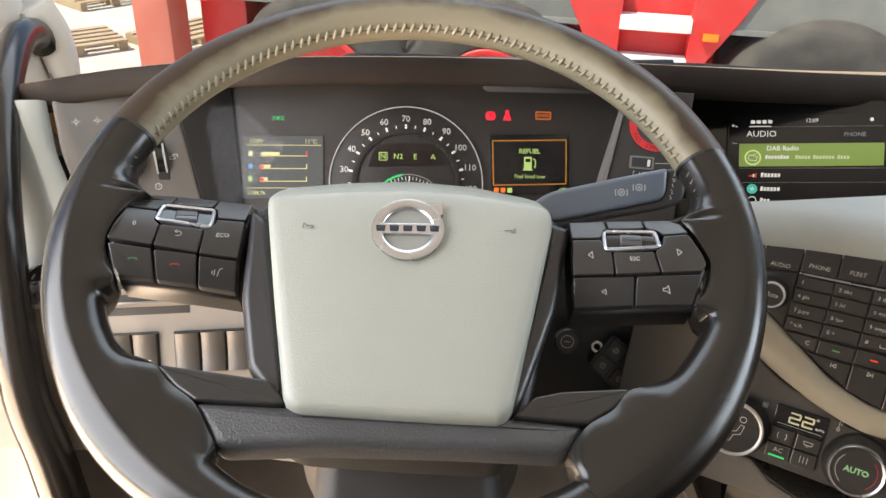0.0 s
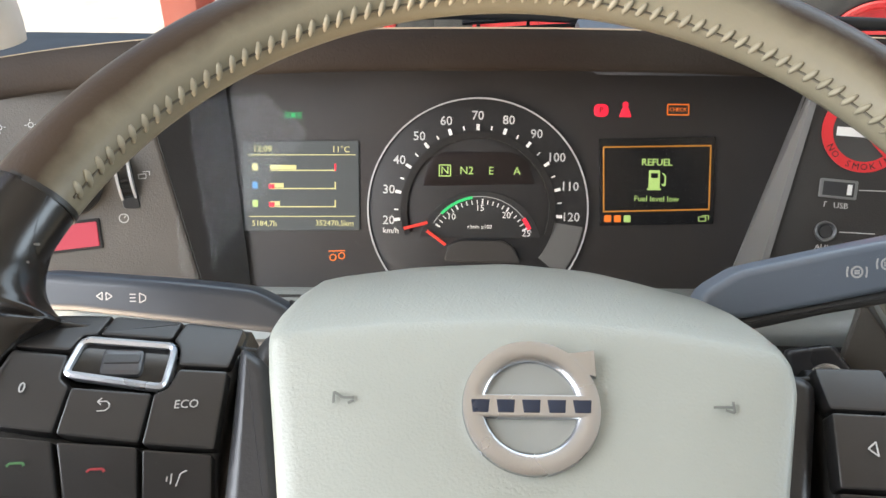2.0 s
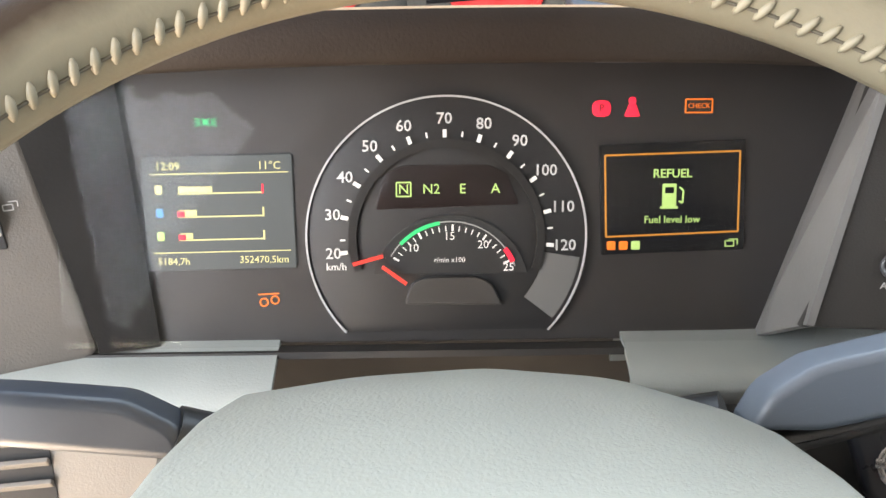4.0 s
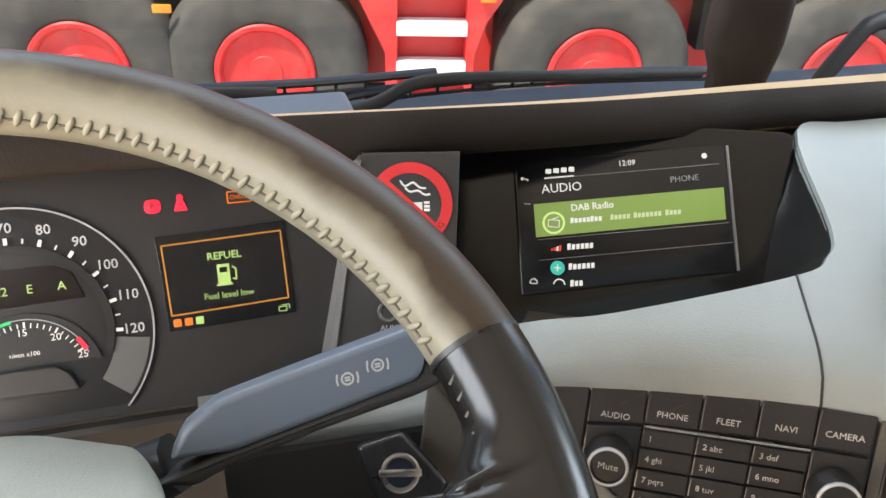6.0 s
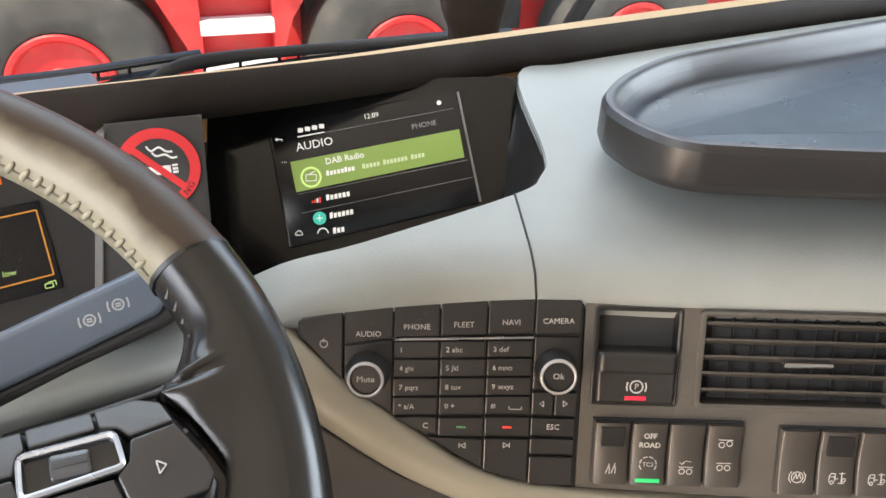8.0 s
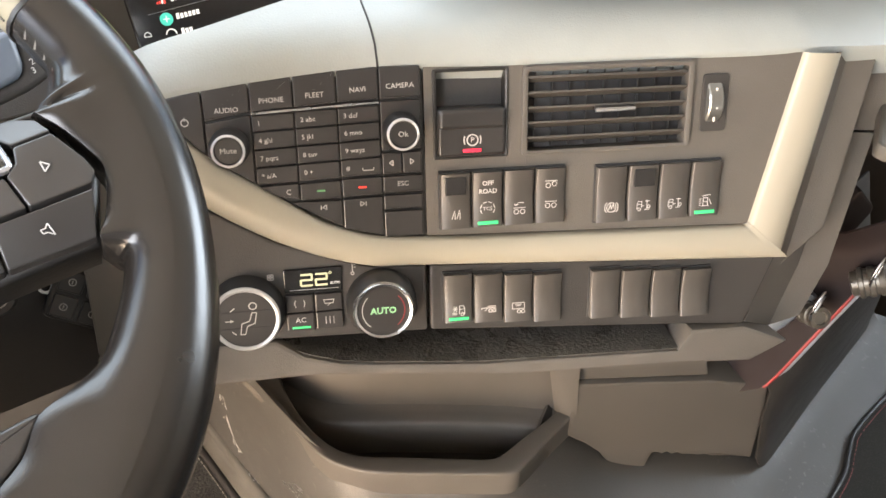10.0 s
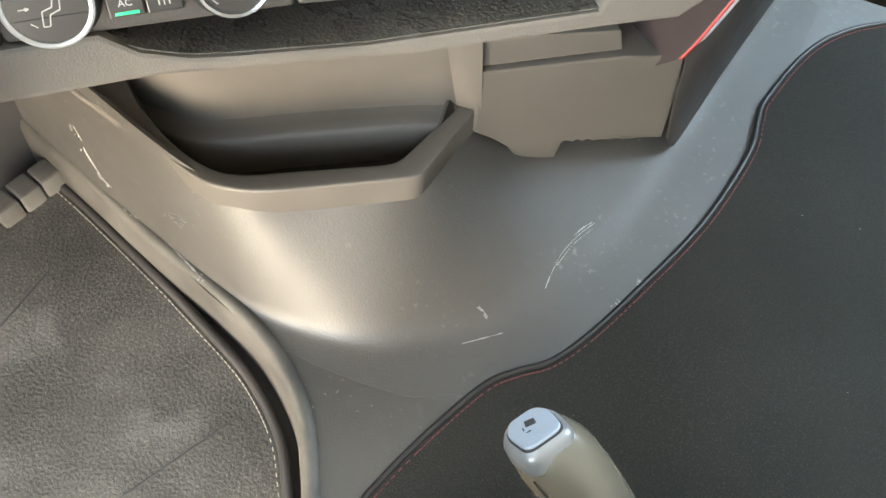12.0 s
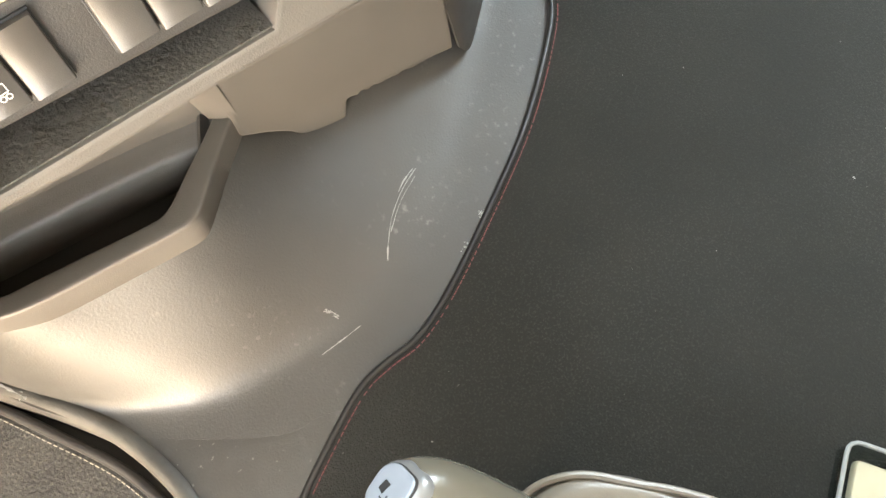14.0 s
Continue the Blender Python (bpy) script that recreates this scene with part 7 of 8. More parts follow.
def rocker(u, v, wide, high, mark, words, lit, cap, base, label="dark rocker switch in a row on the dash", m=ST):
    """One rocker switch: cap with a bowed face, mark, words, lit bar."""
    sw = thing("rocker_switch", m @ pose(u, v, 0), label, "switch", "dash rocker switches")
    part("surround", slab(rect(-wide / 2 - 0.0008, -high / 2 - 0.0016, wide / 2 + 0.0008, high / 2 + 0.0016), -0.004, 0.0004, 0.0004, 0.001), UNDER, sw)
    n = 7
    top = [(high * (k / (n - 1) - 0.5), 0.0036 + 0.0022 * abs(2 * k / (n - 1) - 1) ** 2.2) for k in range(n)]
    rows = [[(x, y, z - d) for y, z in top] for x, d in ((-wide / 2 + 0.0002, 0.006), (-wide / 2 + 0.0004, 0.0010), (-wide / 2 + 0.0014, 0.0), (wide / 2 - 0.0014, 0.0), (wide / 2 - 0.0004, 0.0010), (wide / 2 - 0.0002, 0.006))]
    sk = skin([[*([(r[0][0], r[0][1], -0.003)]), *r, (r[-1][0], r[-1][1], -0.003)] for r in rows])
    part("cap", sk, CAPM, sw, "", None, 50)
    if cap:
        part("insert", slab(rect(-wide * 0.34, high * 0.12, wide * 0.34, high * 0.44), 0.002, 0.0062, 0.0008, 0.001), BLACK, sw)
    if mark:
        strokes("mark", icon(mark), 0.00030, 0.0052 if mark != "axles" else 0.0056, ICON, sw, (0, 0 if mark == "axles" else base), 0.95)
    for k, s in enumerate(words):
        letters(s, 0.0050, 0.0, high * 0.30 - 0.0062 * k, 0.0053, ICON, sw, 0, bold=0.0001)
    if lit:
        part("lit_bar", slab(rect(-wide * 0.34, -high * 0.46, wide * 0.34, -high * 0.40), 0.003, 0.0058, 0.0003), G_GREEN, sw, "lit green bar")
    return sw


SPEC1 = (("dash", (), 0, 1), (None, ("OFF", "ROAD"), 1, 0), ("axle", (), 0, 0), ("axles", (), 0, 0))
for k, (mk, wd, lit, cap) in enumerate(SPEC1):
    s_ = rocker(0.0380 + 0.0246 * k, -0.0112, 0.0235, 0.0425, mk, wd, lit, cap, -0.0105)
    if k == 1:
        part("dashed_ring", join(*[ring(0.0051, 0.0058, 0.0040, 0.0042, (0, -0.0075), 5, 45 * j + 6, 45 * j + 39) for j in range(8)]), ICON, s_)
        letters("TCS", 0.0042, 0, -0.0075, 0.0042, ICON, s_)
for k, (mk, cap, lit) in enumerate((("ring", 0, 0), ("truck", 1, 0), ("truck", 0, 0), ("hitch", 0, 1))):
    rocker(0.1610 + 0.0260 * k, -0.0140, 0.0248, 0.0440, mk, (), lit, cap, -0.0100)
for k, (mk, lit) in enumerate((("lamp", 1), ("bench", 0), ("wagon", 0), (None, 0))):
    rocker(0.0392 + 0.0242 * k, -0.0905 - 0.0018 * k, 0.0232, 0.0400, mk, (), lit, 0, -0.0095, "dark rocker switch in the lower row" if mk else "plain dark blank in the lower switch row")
for k in range(4):
    rocker(0.1602 + 0.0262 * k, -0.0972 - 0.0018 * k, 0.0250, 0.0410, None, (), 0, 0, 0, "plain dark switch blank in the lower row")

# ---- climate controls ----
cc = thing("climate_control", ST, "climate controls with two chrome-ringed knobs and small display", "climate control")
k1 = part("air_knob", lathe([(0.0290, -0.001), (0.0290, 0.006), (0.0270, 0.009), (0.0255, 0.018), (0.0240, 0.0205), (0.0215, 0.0195), (0.010, 0.0195)], 52, (-0.1232, -0.0885, -0.0045)), BLACK, cc, "black air direction knob", None, 40)
part("knob_ring", lathe([(0.0253, 0.0175), (0.0254, 0.0200), (0.0240, 0.0212), (0.0222, 0.0206), (0.0220, 0.0190)], 52, (-0.1232, -0.0885, -0.0045)), SATIN, k1, "satin chrome ring")
part("knob_face", lathe([(0.0222, 0.0190), (0.0218, 0.0198)], 44, (-0.1232, -0.0885, -0.0045)), KEYM, k1)
for v in (-0.0070, 0.0065):
    part("face_seam", bar((-0.1232 - 0.0205, -0.0885 + v), (-0.1232 + 0.0205, -0.0885 + v), 0.0004, 0.0151, 0.0156), UNDER, k1)
strokes("seat_mark", run((0.0055, 0.0060), (0.0092, 0.0056), (0.0072, -0.0036), (0.0008, -0.0060), (-0.0012, -0.0132), (-0.0052, -0.0130), (-0.0034, -0.0034), (0.0030, -0.0014), (0.0055, 0.0060)) + [("o", 0.0066, 0.0118, 0.0030)] + run((-0.0165, -0.0005), (-0.0105, -0.0005)) + run((-0.0125, 0.0005), (-0.0100, -0.0005), (-0.0125, -0.0015)) + run((-0.0120, 0.0080), (-0.0080, 0.0110)) + run((-0.0120, -0.0100), (-0.0085, -0.0130)), 0.0004, 0.0156, ICON, k1, (-0.1232, -0.0885), 0.9)
k2 = part("temperature_knob", lathe([(0.0272, -0.001), (0.0272, 0.006), (0.0262, 0.009), (0.0232, 0.018), (0.0215, 0.0200), (0.0165, 0.0190), (0.010, 0.0190)], 52, (-0.0211, -0.0892, -0.001)), BLACK, cc, "black temperature knob", None, 40)
part("knob_ring", lathe([(0.0230, 0.0150), (0.0230, 0.0195), (0.0219, 0.0210), (0.0202, 0.0204), (0.0196, 0.0185)], 52, (-0.0211, -0.0892, -0.001)), CHROME, k2, "satin chrome ring")
part("knob_face", lathe([(0.0200, 0.0180), (0.0198, 0.0194)], 44, (-0.0211, -0.0892, -0.001)), KEYM, k2)
part("warm_arc", ring(0.0158, 0.0165, 0.0186, 0.0189, (-0.0211, -0.0892), 30, -50, 45), RPRINT, k2, "red arc")
part("cool_arc", ring(0.0158, 0.0165, 0.0186, 0.0189, (-0.0211, -0.0892), 30, 135, 230), DIM, k2, "grey arc")
letters("AUTO", 0.0070, -0.0211, -0.0892, 0.0190, glow("mint_print", (0.30, 0.60, 0.30), 0.38), k2, 0, bold=0.0002)
dpl = part("temperature_display", slab([(-0.0940, -0.0575), (-0.0500, -0.0575), (-0.0505, -0.0768), (-0.0940, -0.0760)], -0.004, 0.0012, 0.0006, 0.001), SCREEN, cc, "black display showing 22 degrees")
DIGIT = glow("pale_digit", (0.80, 0.78, 0.48), 0.24)
for x0 in (-0.0812, -0.0700):
    strokes("digit", [((0, 0.0098), (0.0092, 0.0098)), ((0.0092, 0.0102), (0.0092, 0.0050)), ((0.0096, 0.0050), (0.0, 0.0050)), ((0.0, 0.0054), (0.0, 0.0)), ((-0.0004, 0.0), (0.0096, 0.0))], 0.0008, 0.0014, DIGIT, dpl, (x0, -0.0708), 0.90)
part("display_line", bar((-0.0900, -0.0740), (-0.0530, -0.0742), 0.00025, 0.0013, 0.0015), DIM, dpl)
part("degree", ring(0.0007, 0.0012, 0.0013, 0.0015, (-0.0590, -0.0615), 12), DIGIT, dpl)
letters("AUTO", 0.0027, -0.0556, -0.0700, 0.0014, G_WHITE, dpl)
for k, (u, v) in enumerate(((-0.0938, -0.0780), (-0.0718, -0.0782), (-0.0938, -0.0932), (-0.0718, -0.0932))):
    b_ = part("button", slab(rect(u, v - 0.0142, u + 0.0208, v), -0.004, 0.0020, 0.001, 0.001), KEYM, cc)
    if k == 2:
        letters("AC", 0.0060, u + 0.0104, v - 0.0056, 0.0022, ICON, b_)
        part("lit_bar", slab(rect(u + 0.0035, v - 0.0125, u + 0.0172, v - 0.0108), 0.0018, 0.0024, 0.0002), G_GREEN, b_, "lit green bar")
    else:
        strokes("mark", ([((-0.003, 0.003), (-0.004, 0)), ((-0.004, 0), (-0.003, -0.003)), ((0.003, 0.003), (0.004, 0)), ((0.004, 0), (0.003, -0.003))], [((-0.004, 0.002), (0.004, 0.002)), ((0.004, 0.002), (0.003, -0.001)), ((0.003, -0.001), (-0.003, -0.001)), ((-0.003, -0.001), (-0.004, 0.002)), ((-0.001, -0.003), (0.001, -0.001))], (), [((-0.003, -0.003), (-0.003, 0.003)), ((0, -0.003), (0, 0.003)), ((0.003, -0.003), (0.003, 0.003))])[k], 0.0003, 0.0021, ICON, b_, (u + 0.0104, v - 0.0070))
strokes("fan_mark", [("o", -0.0012, -0.0012, 0.0010), ("o", 0.0012, -0.0012, 0.0010), ("o", -0.0012, 0.0012, 0.0010), ("o", 0.0012, 0.0012, 0.0010)], 0.0003, 0.0002, ICON, cc, (-0.1035, -0.0625))
strokes("thermo_mark", [((0, -0.003), (0, 0.004)), ("o", 0, -0.004, 0.0012), ((0.0012, 0.003), (0.0024, 0.003)), ((0.0012, 0.001), (0.0024, 0.001))], 0.0003, 0.0002, ICON, cc, (-0.0420, -0.0600))

# ---- tray on the dash ----
ty = thing("dash_tray", pose(0.75, 0.62, 0.70), "large dark rubber tray with raised rim on the dash", "tray")
T = pose(-0.75, -0.62, -0.70)
ol = [(0.503, 0.655), (0.506, 0.606), (0.540, 0.582), (0.64, 0.520), (0.76, 0.455), (0.92, 0.40), (1.15, 0.38), (1.18, 0.70), (1.10, 0.745), (0.80, 0.748), (0.63, 0.752), (0.553, 0.722), (0.513, 0.690)]
ol = rounded(rounded(rounded(ol, 0.06, 2), 0.03, 2), 0.02, 2)
rings = [[(x, y, z) for x, y in inset(ccw(ol), d)] for d, z in ((0.080, 0.680), (0.075, 0.7155), (0.012, 0.7170), (0.003, 0.7205), (0.0, 0.728), (0.0005, 0.749), (0.003, 0.7535), (0.008, 0.7535), (0.011, 0.750), (0.014, 0.742), (0.020, 0.734), (0.032, 0.731))]
SLATE = mat("slate_rubber", (0.024, 0.027, 0.032), 0.30, var=0.08, bump=0.04, stain=0.0)
TRAYR = mat("dark_rubber_rim", (0.022, 0.021, 0.021), 0.36, bump=0.08, bscale=1200, stain=0.0)
SLATE.node_tree.nodes["Principled BSDF"].inputs["Specular IOR Level"].default_value = 0.26
part("tray_wall", stack_rings(rings[:6], False), TRAYR, ty, "", T, 60)
part("tray_rim", stack_rings(rings[5:10], False), TRAYR, ty, "rounded tray rim", T, 60)
part("tray_floor", ([v for r in rings[9:] for v in r], stack_rings(rings[9:])[1][:-2] + [stack_rings(rings[9:])[1][-1]]), SLATE, ty, "dusty tray floor", T, 60)

# ---- left vent and knee switches ----
lv = thing("air_vent", LL @ pose(-0.019, 0.044, 0), "grey-brown driver's air vent with dark slats", "air vent")
part("cavity", slab(rect(-0.075, -0.018, 0.050, 0.020), -0.004, 0.0006, 0.0003), UNDER, lv, "dark vent cavity")
for k in range(3):
    part("slat", moved(box(-0.0745, -0.0030, -0.0012, 0.0495, 0.0030, 0.0012, 0.0008), pose(0, -0.0075 + 0.0125 * k, 0.0018, 40, 0, 0)), KNEE, lv)
lr = thing("vent_roller", LL @ pose(-0.108, 0.052, 0), "bright vent roller with dark marks", "vent roller")
part("roller", moved(lathe([(0.0180, -0.0070), (0.0190, -0.0055), (0.0190, 0.0055), (0.0180, 0.0070)], 40), pose(0, 0, -0.010, 0, 90, 0)), CHROME, lr, "", None, 30)
for v in (-0.009, 0.0, 0.009):
    part("mark", bar((-0.003, v - 0.002), (0.003, v + 0.002), 0.0008, 0.0092 - abs(v) * 0.33, 0.0100 - abs(v) * 0.33), UNDER, lr)
for k, (mk, wd) in enumerate(((None, ("AUTO",)), ("truck", ()), ("truck", ()))):
    s_ = rocker(-0.0610 + 0.0243 * k, -0.0120, 0.0232, 0.0390, mk, wd, 0, 0, -0.0100, "dark rocker switch under the driver's vent", LL)
    if k == 0:
        strokes("mark", [("o", -0.001, 0, 0.0035), ((0.004, -0.003), (0.004, 0.003)), ((0.0055, -0.002), (0.0055, 0.002))], 0.00036, 0.0048, ICON, s_, (0, -0.0100))
for k in range(3):
    rocker(0.0270 + 0.0248 * k, -0.0128, 0.0238, 0.0390, None, (), 0, 0, 0, "plain dark switch blank on the knee panel", LL)

vd = thing("vent_dial", LL @ pose(-0.098, 0.060, 0.0), "round black vent dial with white marks beside the wheel", "dial")
part("dial_ring", lathe([(0.0215, -0.002), (0.0215, 0.004), (0.0205, 0.0060), (0.0185, 0.0050), (0.0185, 0.002)], 40), CHROME, vd, "chrome dial ring", None, 40)
part("dial_face", lathe([(0.0188, 0.0), (0.0186, 0.0036), (0.0150, 0.0048), (0.004, 0.0052)], 40), BLACK, vd, "", None, 40)
strokes("dial_mark", [((-0.012, 0.0060), (-0.009, 0.0105)), ((-0.0135, -0.002), (-0.0135, 0.003)), ((-0.012, -0.0065), (-0.0085, -0.0105)), ((-0.006, 0.0), (0.006, 0.0)), ((0.0, -0.005), (0.0, 0.005))], 0.0006, 0.0054, ICON, vd)

# ---- grab handle on the pillar ----
gh = thing("grab_handle", pose(-0.42, 0.8, 0.05), "long black grab handle beside the door", "grab handle")
G_ = pose(0.42, -0.8, -0.05)
ln = smooth_line([(-0.432, 0.985, 0.730), (-0.430, 0.965, 0.748), (-0.421, 0.908, 0.756), (-0.408, 0.845, 0.744), (-0.397, 0.787, 0.712), (-0.383, 0.724, 0.650), (-0.373, 0.680, 0.560), (-0.364, 0.652, 0.490), (-0.350, 0.640, 0.430), (-0.340, 0.630, 0.360), (-0.325, 0.61, 0.25), (-0.31, 0.60, 0.10), (-0.305, 0.60, 0.0)], 6)
part("handle_bar", tube(ln, [0.0165 + 0.009 * (k / (len(ln) - 1)) ** 1.5 for k in range(len(ln))], 14), LEATHER, gh, "", G_, 70)
part("handle_foot", tube(smooth_line([(-0.440, 0.990, 0.775), (-0.428, 1.000, 0.735), (-0.418, 1.000, 0.690)], 5), [0.0230, 0.0235, 0.0235, 0.0235, 0.0235, 0.0230, 0.0220, 0.0205, 0.0190, 0.0170, 0.0150], 14), TRIM, gh, "pale handle socket on the pillar", G_)

# ---- gear lever ----
gl = thing("gear_selector", pose(0.42, 0.05, 0.0), "grey-brown gear selector with ribbed console and silver button", "gear lever")
Q = pose(-0.42, -0.05, 0.0)
CON = mat("taupe_console", (0.135, 0.120, 0.098), 0.34, bump=0.25, stain=0.03)
GRIPM = mat("taupe_soft_grip", (0.115, 0.105, 0.082), 0.24, var=0.05, bump=0.08, bscale=700, stain=0.0)
con = rounded([(0.362, 0.165), (0.385, 0.182), (0.428, 0.180), (0.456, 0.150), (0.470, 0.105), (0.474, 0.02), (0.473, -0.30), (0.345, -0.30), (0.345, 0.12)], 0.02, 4)
part("console", domed(con, ((-0.012, 0.009), (-0.010, 0.05), (-0.004, 0.11), (0.0, 0.124), (0.003, 0.130), (0.010, 0.133))), CON, gl, "", Q, 60)
part("console_rail", tube(smooth_line([(0.398, 0.186, 0.128), (0.430, 0.181, 0.129), (0.455, 0.150, 0.130), (0.465, 0.105, 0.131), (0.475, 0.02, 0.132), (0.474, -0.25, 0.132)], 6), 0.0035, 8), CON, gl, "raised console rail", Q)
wl = rounded([(0.3615, 0.1145), (0.4315, 0.1110), (0.4300, 0.0775), (0.3660, 0.0828)], 0.006, 4)
part("well", stack_rings([[(x, y, z) for x, y in inset(ccw(wl), d)] for d, z in ((-0.003, 0.1328), (-0.0015, 0.1352), (0.0, 0.1356), (0.0015, 0.1345), (0.003, 0.1290), (0.008, 0.1282))]), CON, gl, "sunken well with a raised rim", Q, 60)
for k in range(4):
    y = 0.1050 - 0.0063 * k
    part("rib", tube([(0.3685, y + 0.0014, 0.1290), (0.376, y + 0.001, 0.1312), (0.418, y - 0.001, 0.1312), (0.4255, y - 0.0014, 0.1290)], 0.0024, 8), CON, gl, "low rib in the well", Q, 60)
part("plinth", domed(rounded([(0.352, 0.182), (0.392, 0.192), (0.428, 0.172), (0.425, 0.120), (0.372, 0.120), (0.345, 0.14)], 0.012, 3), ((0.0, 0.08), (0.0, 0.135), (0.003, 0.141), (0.008, 0.143))), CON, gl, "", Q, 60)
part("dark_skirt", domed(rounded([(0.335, 0.185), (0.36, 0.20), (0.40, 0.20), (0.40, 0.10), (0.335, 0.10)], 0.02, 3), ((0.0, 0.009), (0.003, 0.09), (0.012, 0.105))), UNDER, gl, "black skirt under the lever", Q, 60)
pts = smooth_line([(0.396, 0.142, 0.128), (0.394, 0.172, 0.154), (0.392, 0.206, 0.184), (0.3885, 0.238, 0.214), (0.3850, 0.257, 0.228), (0.3825, 0.268, 0.236)], 5)
rad = [0.0268 + 0.0068 * math.sin(math.pi * (k / (len(pts) - 1)) ** 1.35) for k in range(len(pts))]
part("grip", tube(pts, rad, 20, 0.95, (1, 0, 0)), GRIPM, gl, "soft taupe grip", Q, 70)
part("grip_collar", tube(pts[1:6], [0.0288, 0.0302, 0.0306, 0.0302, 0.0288], 20, 0.95, (1, 0, 0)), CON, gl, "pale collar at the foot of the grip", Q, 60)
part("grip_seam", tube([p + Vector((-r * 0.93, -0.006 - 0.10 * r, 0.006)) for p, r in zip(pts[3:-4], rad[3:-4])], 0.0008, 6), CHAR, gl, "dark seam along the grip", Q)
HD = Matrix.Translation((0.3815, 0.2725, 0.2440)) @ pose(0, 0, 0, -36, -6, -14) @ Matrix.Diagonal((1.06, 1.0, 1.0, 1.0))
part("grip_head", moved(domed(rounded([(-0.0215, -0.026), (0.0215, -0.026), (0.0245, 0.006), (0.015, 0.021), (-0.015, 0.021), (-0.0245, 0.006)], 0.013, 4), ((0.001, -0.014), (0.0, -0.002), (0.002, 0.003), (0.006, 0.0055))), HD), mat("silver_paint", (0.215, 0.22, 0.225), 0.36, metal=0.4, bump=0.0, stain=0.0), gl, "silver grip head", Q, 60)
bt = part("head_button", moved(domed(rounded([(-0.0155, -0.019), (0.0155, -0.019), (0.018, 0.005), (0.011, 0.0155), (-0.011, 0.0155), (-0.018, 0.005)], 0.008, 4), ((0.0, 0.0030), (0.0, 0.0086), (0.001, 0.0092))), HD), mat("pale_silver", (0.25, 0.285, 0.335), 0.35, metal=0.2, bump=0.0, stain=0.0), gl, "pale silver button", Q, 60)
part("button_groove", moved(slab(rounded([(-0.0165, -0.0200), (0.0165, -0.0200), (0.0190, 0.0053), (0.0118, 0.0164), (-0.0118, 0.0164), (-0.0190, 0.0053)], 0.008, 4), 0.0, 0.0072, 0.0004), HD), UNDER, bt, "dark groove round the button", Q, 60)
part("button_mark", moved(join(slab([(-0.004, 0.001), (0.004, -0.001), (0.005, 0.005), (-0.002, 0.007)], 0.0090, 0.0096, 0.0001), slab([(-0.007, -0.004), (-0.003, -0.005), (-0.003, -0.0035)], 0.0090, 0.0096, 0.0001), bar((-0.006, 0.002), (-0.007, -0.001), 0.0005, 0.0090, 0.0096)), HD), UNDER, bt, "", Q)
along = Vector((-0.014, 0.126, 0.108)).normalized()
out = Vector((-0.80, -0.25, 0.55))
out = (out - along * out.dot(along)).normalized()
across = out.cross(along)
SB = Matrix(((along.x, across.x, out.x, 0.3610), (along.y, across.y, out.y, 0.2190), (along.z, across.z, out.z, 0.2030), (0, 0, 0, 1)))
sb = part("side_button", moved(slab(rounded(rect(-0.015, -0.0075, 0.015, 0.0075), 0.007, 4), 0.0, 0.0065, 0.002), SB), CHAR, gl, "dark side rocker", Q, 60)
part("button_mark", moved(slab(rect(-0.0035, -0.0006, 0.0035, 0.0006), 0.0063, 0.0068, 0.0001), SB), ICON, sb, "white bar mark", Q)
part("trigger", moved(slab(rounded([(-0.010, -0.008), (0.010, -0.008), (0.006, 0.010), (-0.008, 0.010)], 0.004, 3), 0.0, 0.012, 0.003), Matrix.Translation((0.355, 0.176, 0.145)) @ pose(0, 0, 0, 0, -60, 0)), CON, gl, "pale trigger", Q, 60)
for k, s in enumerate("RNAM"):
    letters(s, 0.0075, 0.346 + 0.001 * k, 0.130 - 0.0135 * k, 0.1340, ICON, gl, -55, m=Q)
part("edge_strip", bar((0.3590, 0.1185), (0.4345, 0.1150), 0.0009, 0.1325, 0.1358), BAND, gl, "pale edge of the well", Q)
part("raised_mark", join(*[bar((0.400 + 0.010 * k, 0.034 - 0.0012 * k), (0.407 + 0.010 * k, 0.024 - 0.0012 * k), 0.0016, 0.1325, 0.1332) for k in range(4)]), CON, gl, "raised unlettered mark", Q)

# ---- driver's seat, glass jar ----
se = thing("driver_seat", pose(-0.02, 0.0, 0.0), "dark grey leather driver's seat with pale stitched seam", "seat")
S_ = pose(0.02, 0, 0)
cu = rounded([(-0.26, 0.315), (-0.10, 0.345), (0.06, 0.345), (0.185, 0.334), (0.221, 0.314), (0.236, 0.24), (0.242, 0.0), (0.242, -0.20), (-0.28, -0.20), (-0.28, 0.24)], 0.05, 5)
part("cushion", domed(cu, ((0.02, 0.20), (0.0, 0.25), (0.0, 0.33), (0.004, 0.352), (0.014, 0.367), (0.035, 0.377), (0.09, 0.383))), SEATM, se, "", S_, 60)
pp = inset(ccw(cu), 0.005)
part("stitching", dashes([Vector((x, y, 0.3535)) for x, y in pp], 0.006, 0.0040, 0.0006), PALET, se, "pale stitched seam", S_)
part("seat_base", box(-0.22, -0.20, -0.078, 0.18, 0.24, 0.22, 0.02), UNDER, se, "", S_)
part("seat_tab", slab([(0.238, 0.215), (0.262, 0.195), (0.268, 0.12), (0.240, 0.13)], 0.28, 0.315, 0.004, 0.006), mat("brass_tab", (0.42, 0.33, 0.17), 0.4, bump=0.0), se, "tan seat tab", S_)

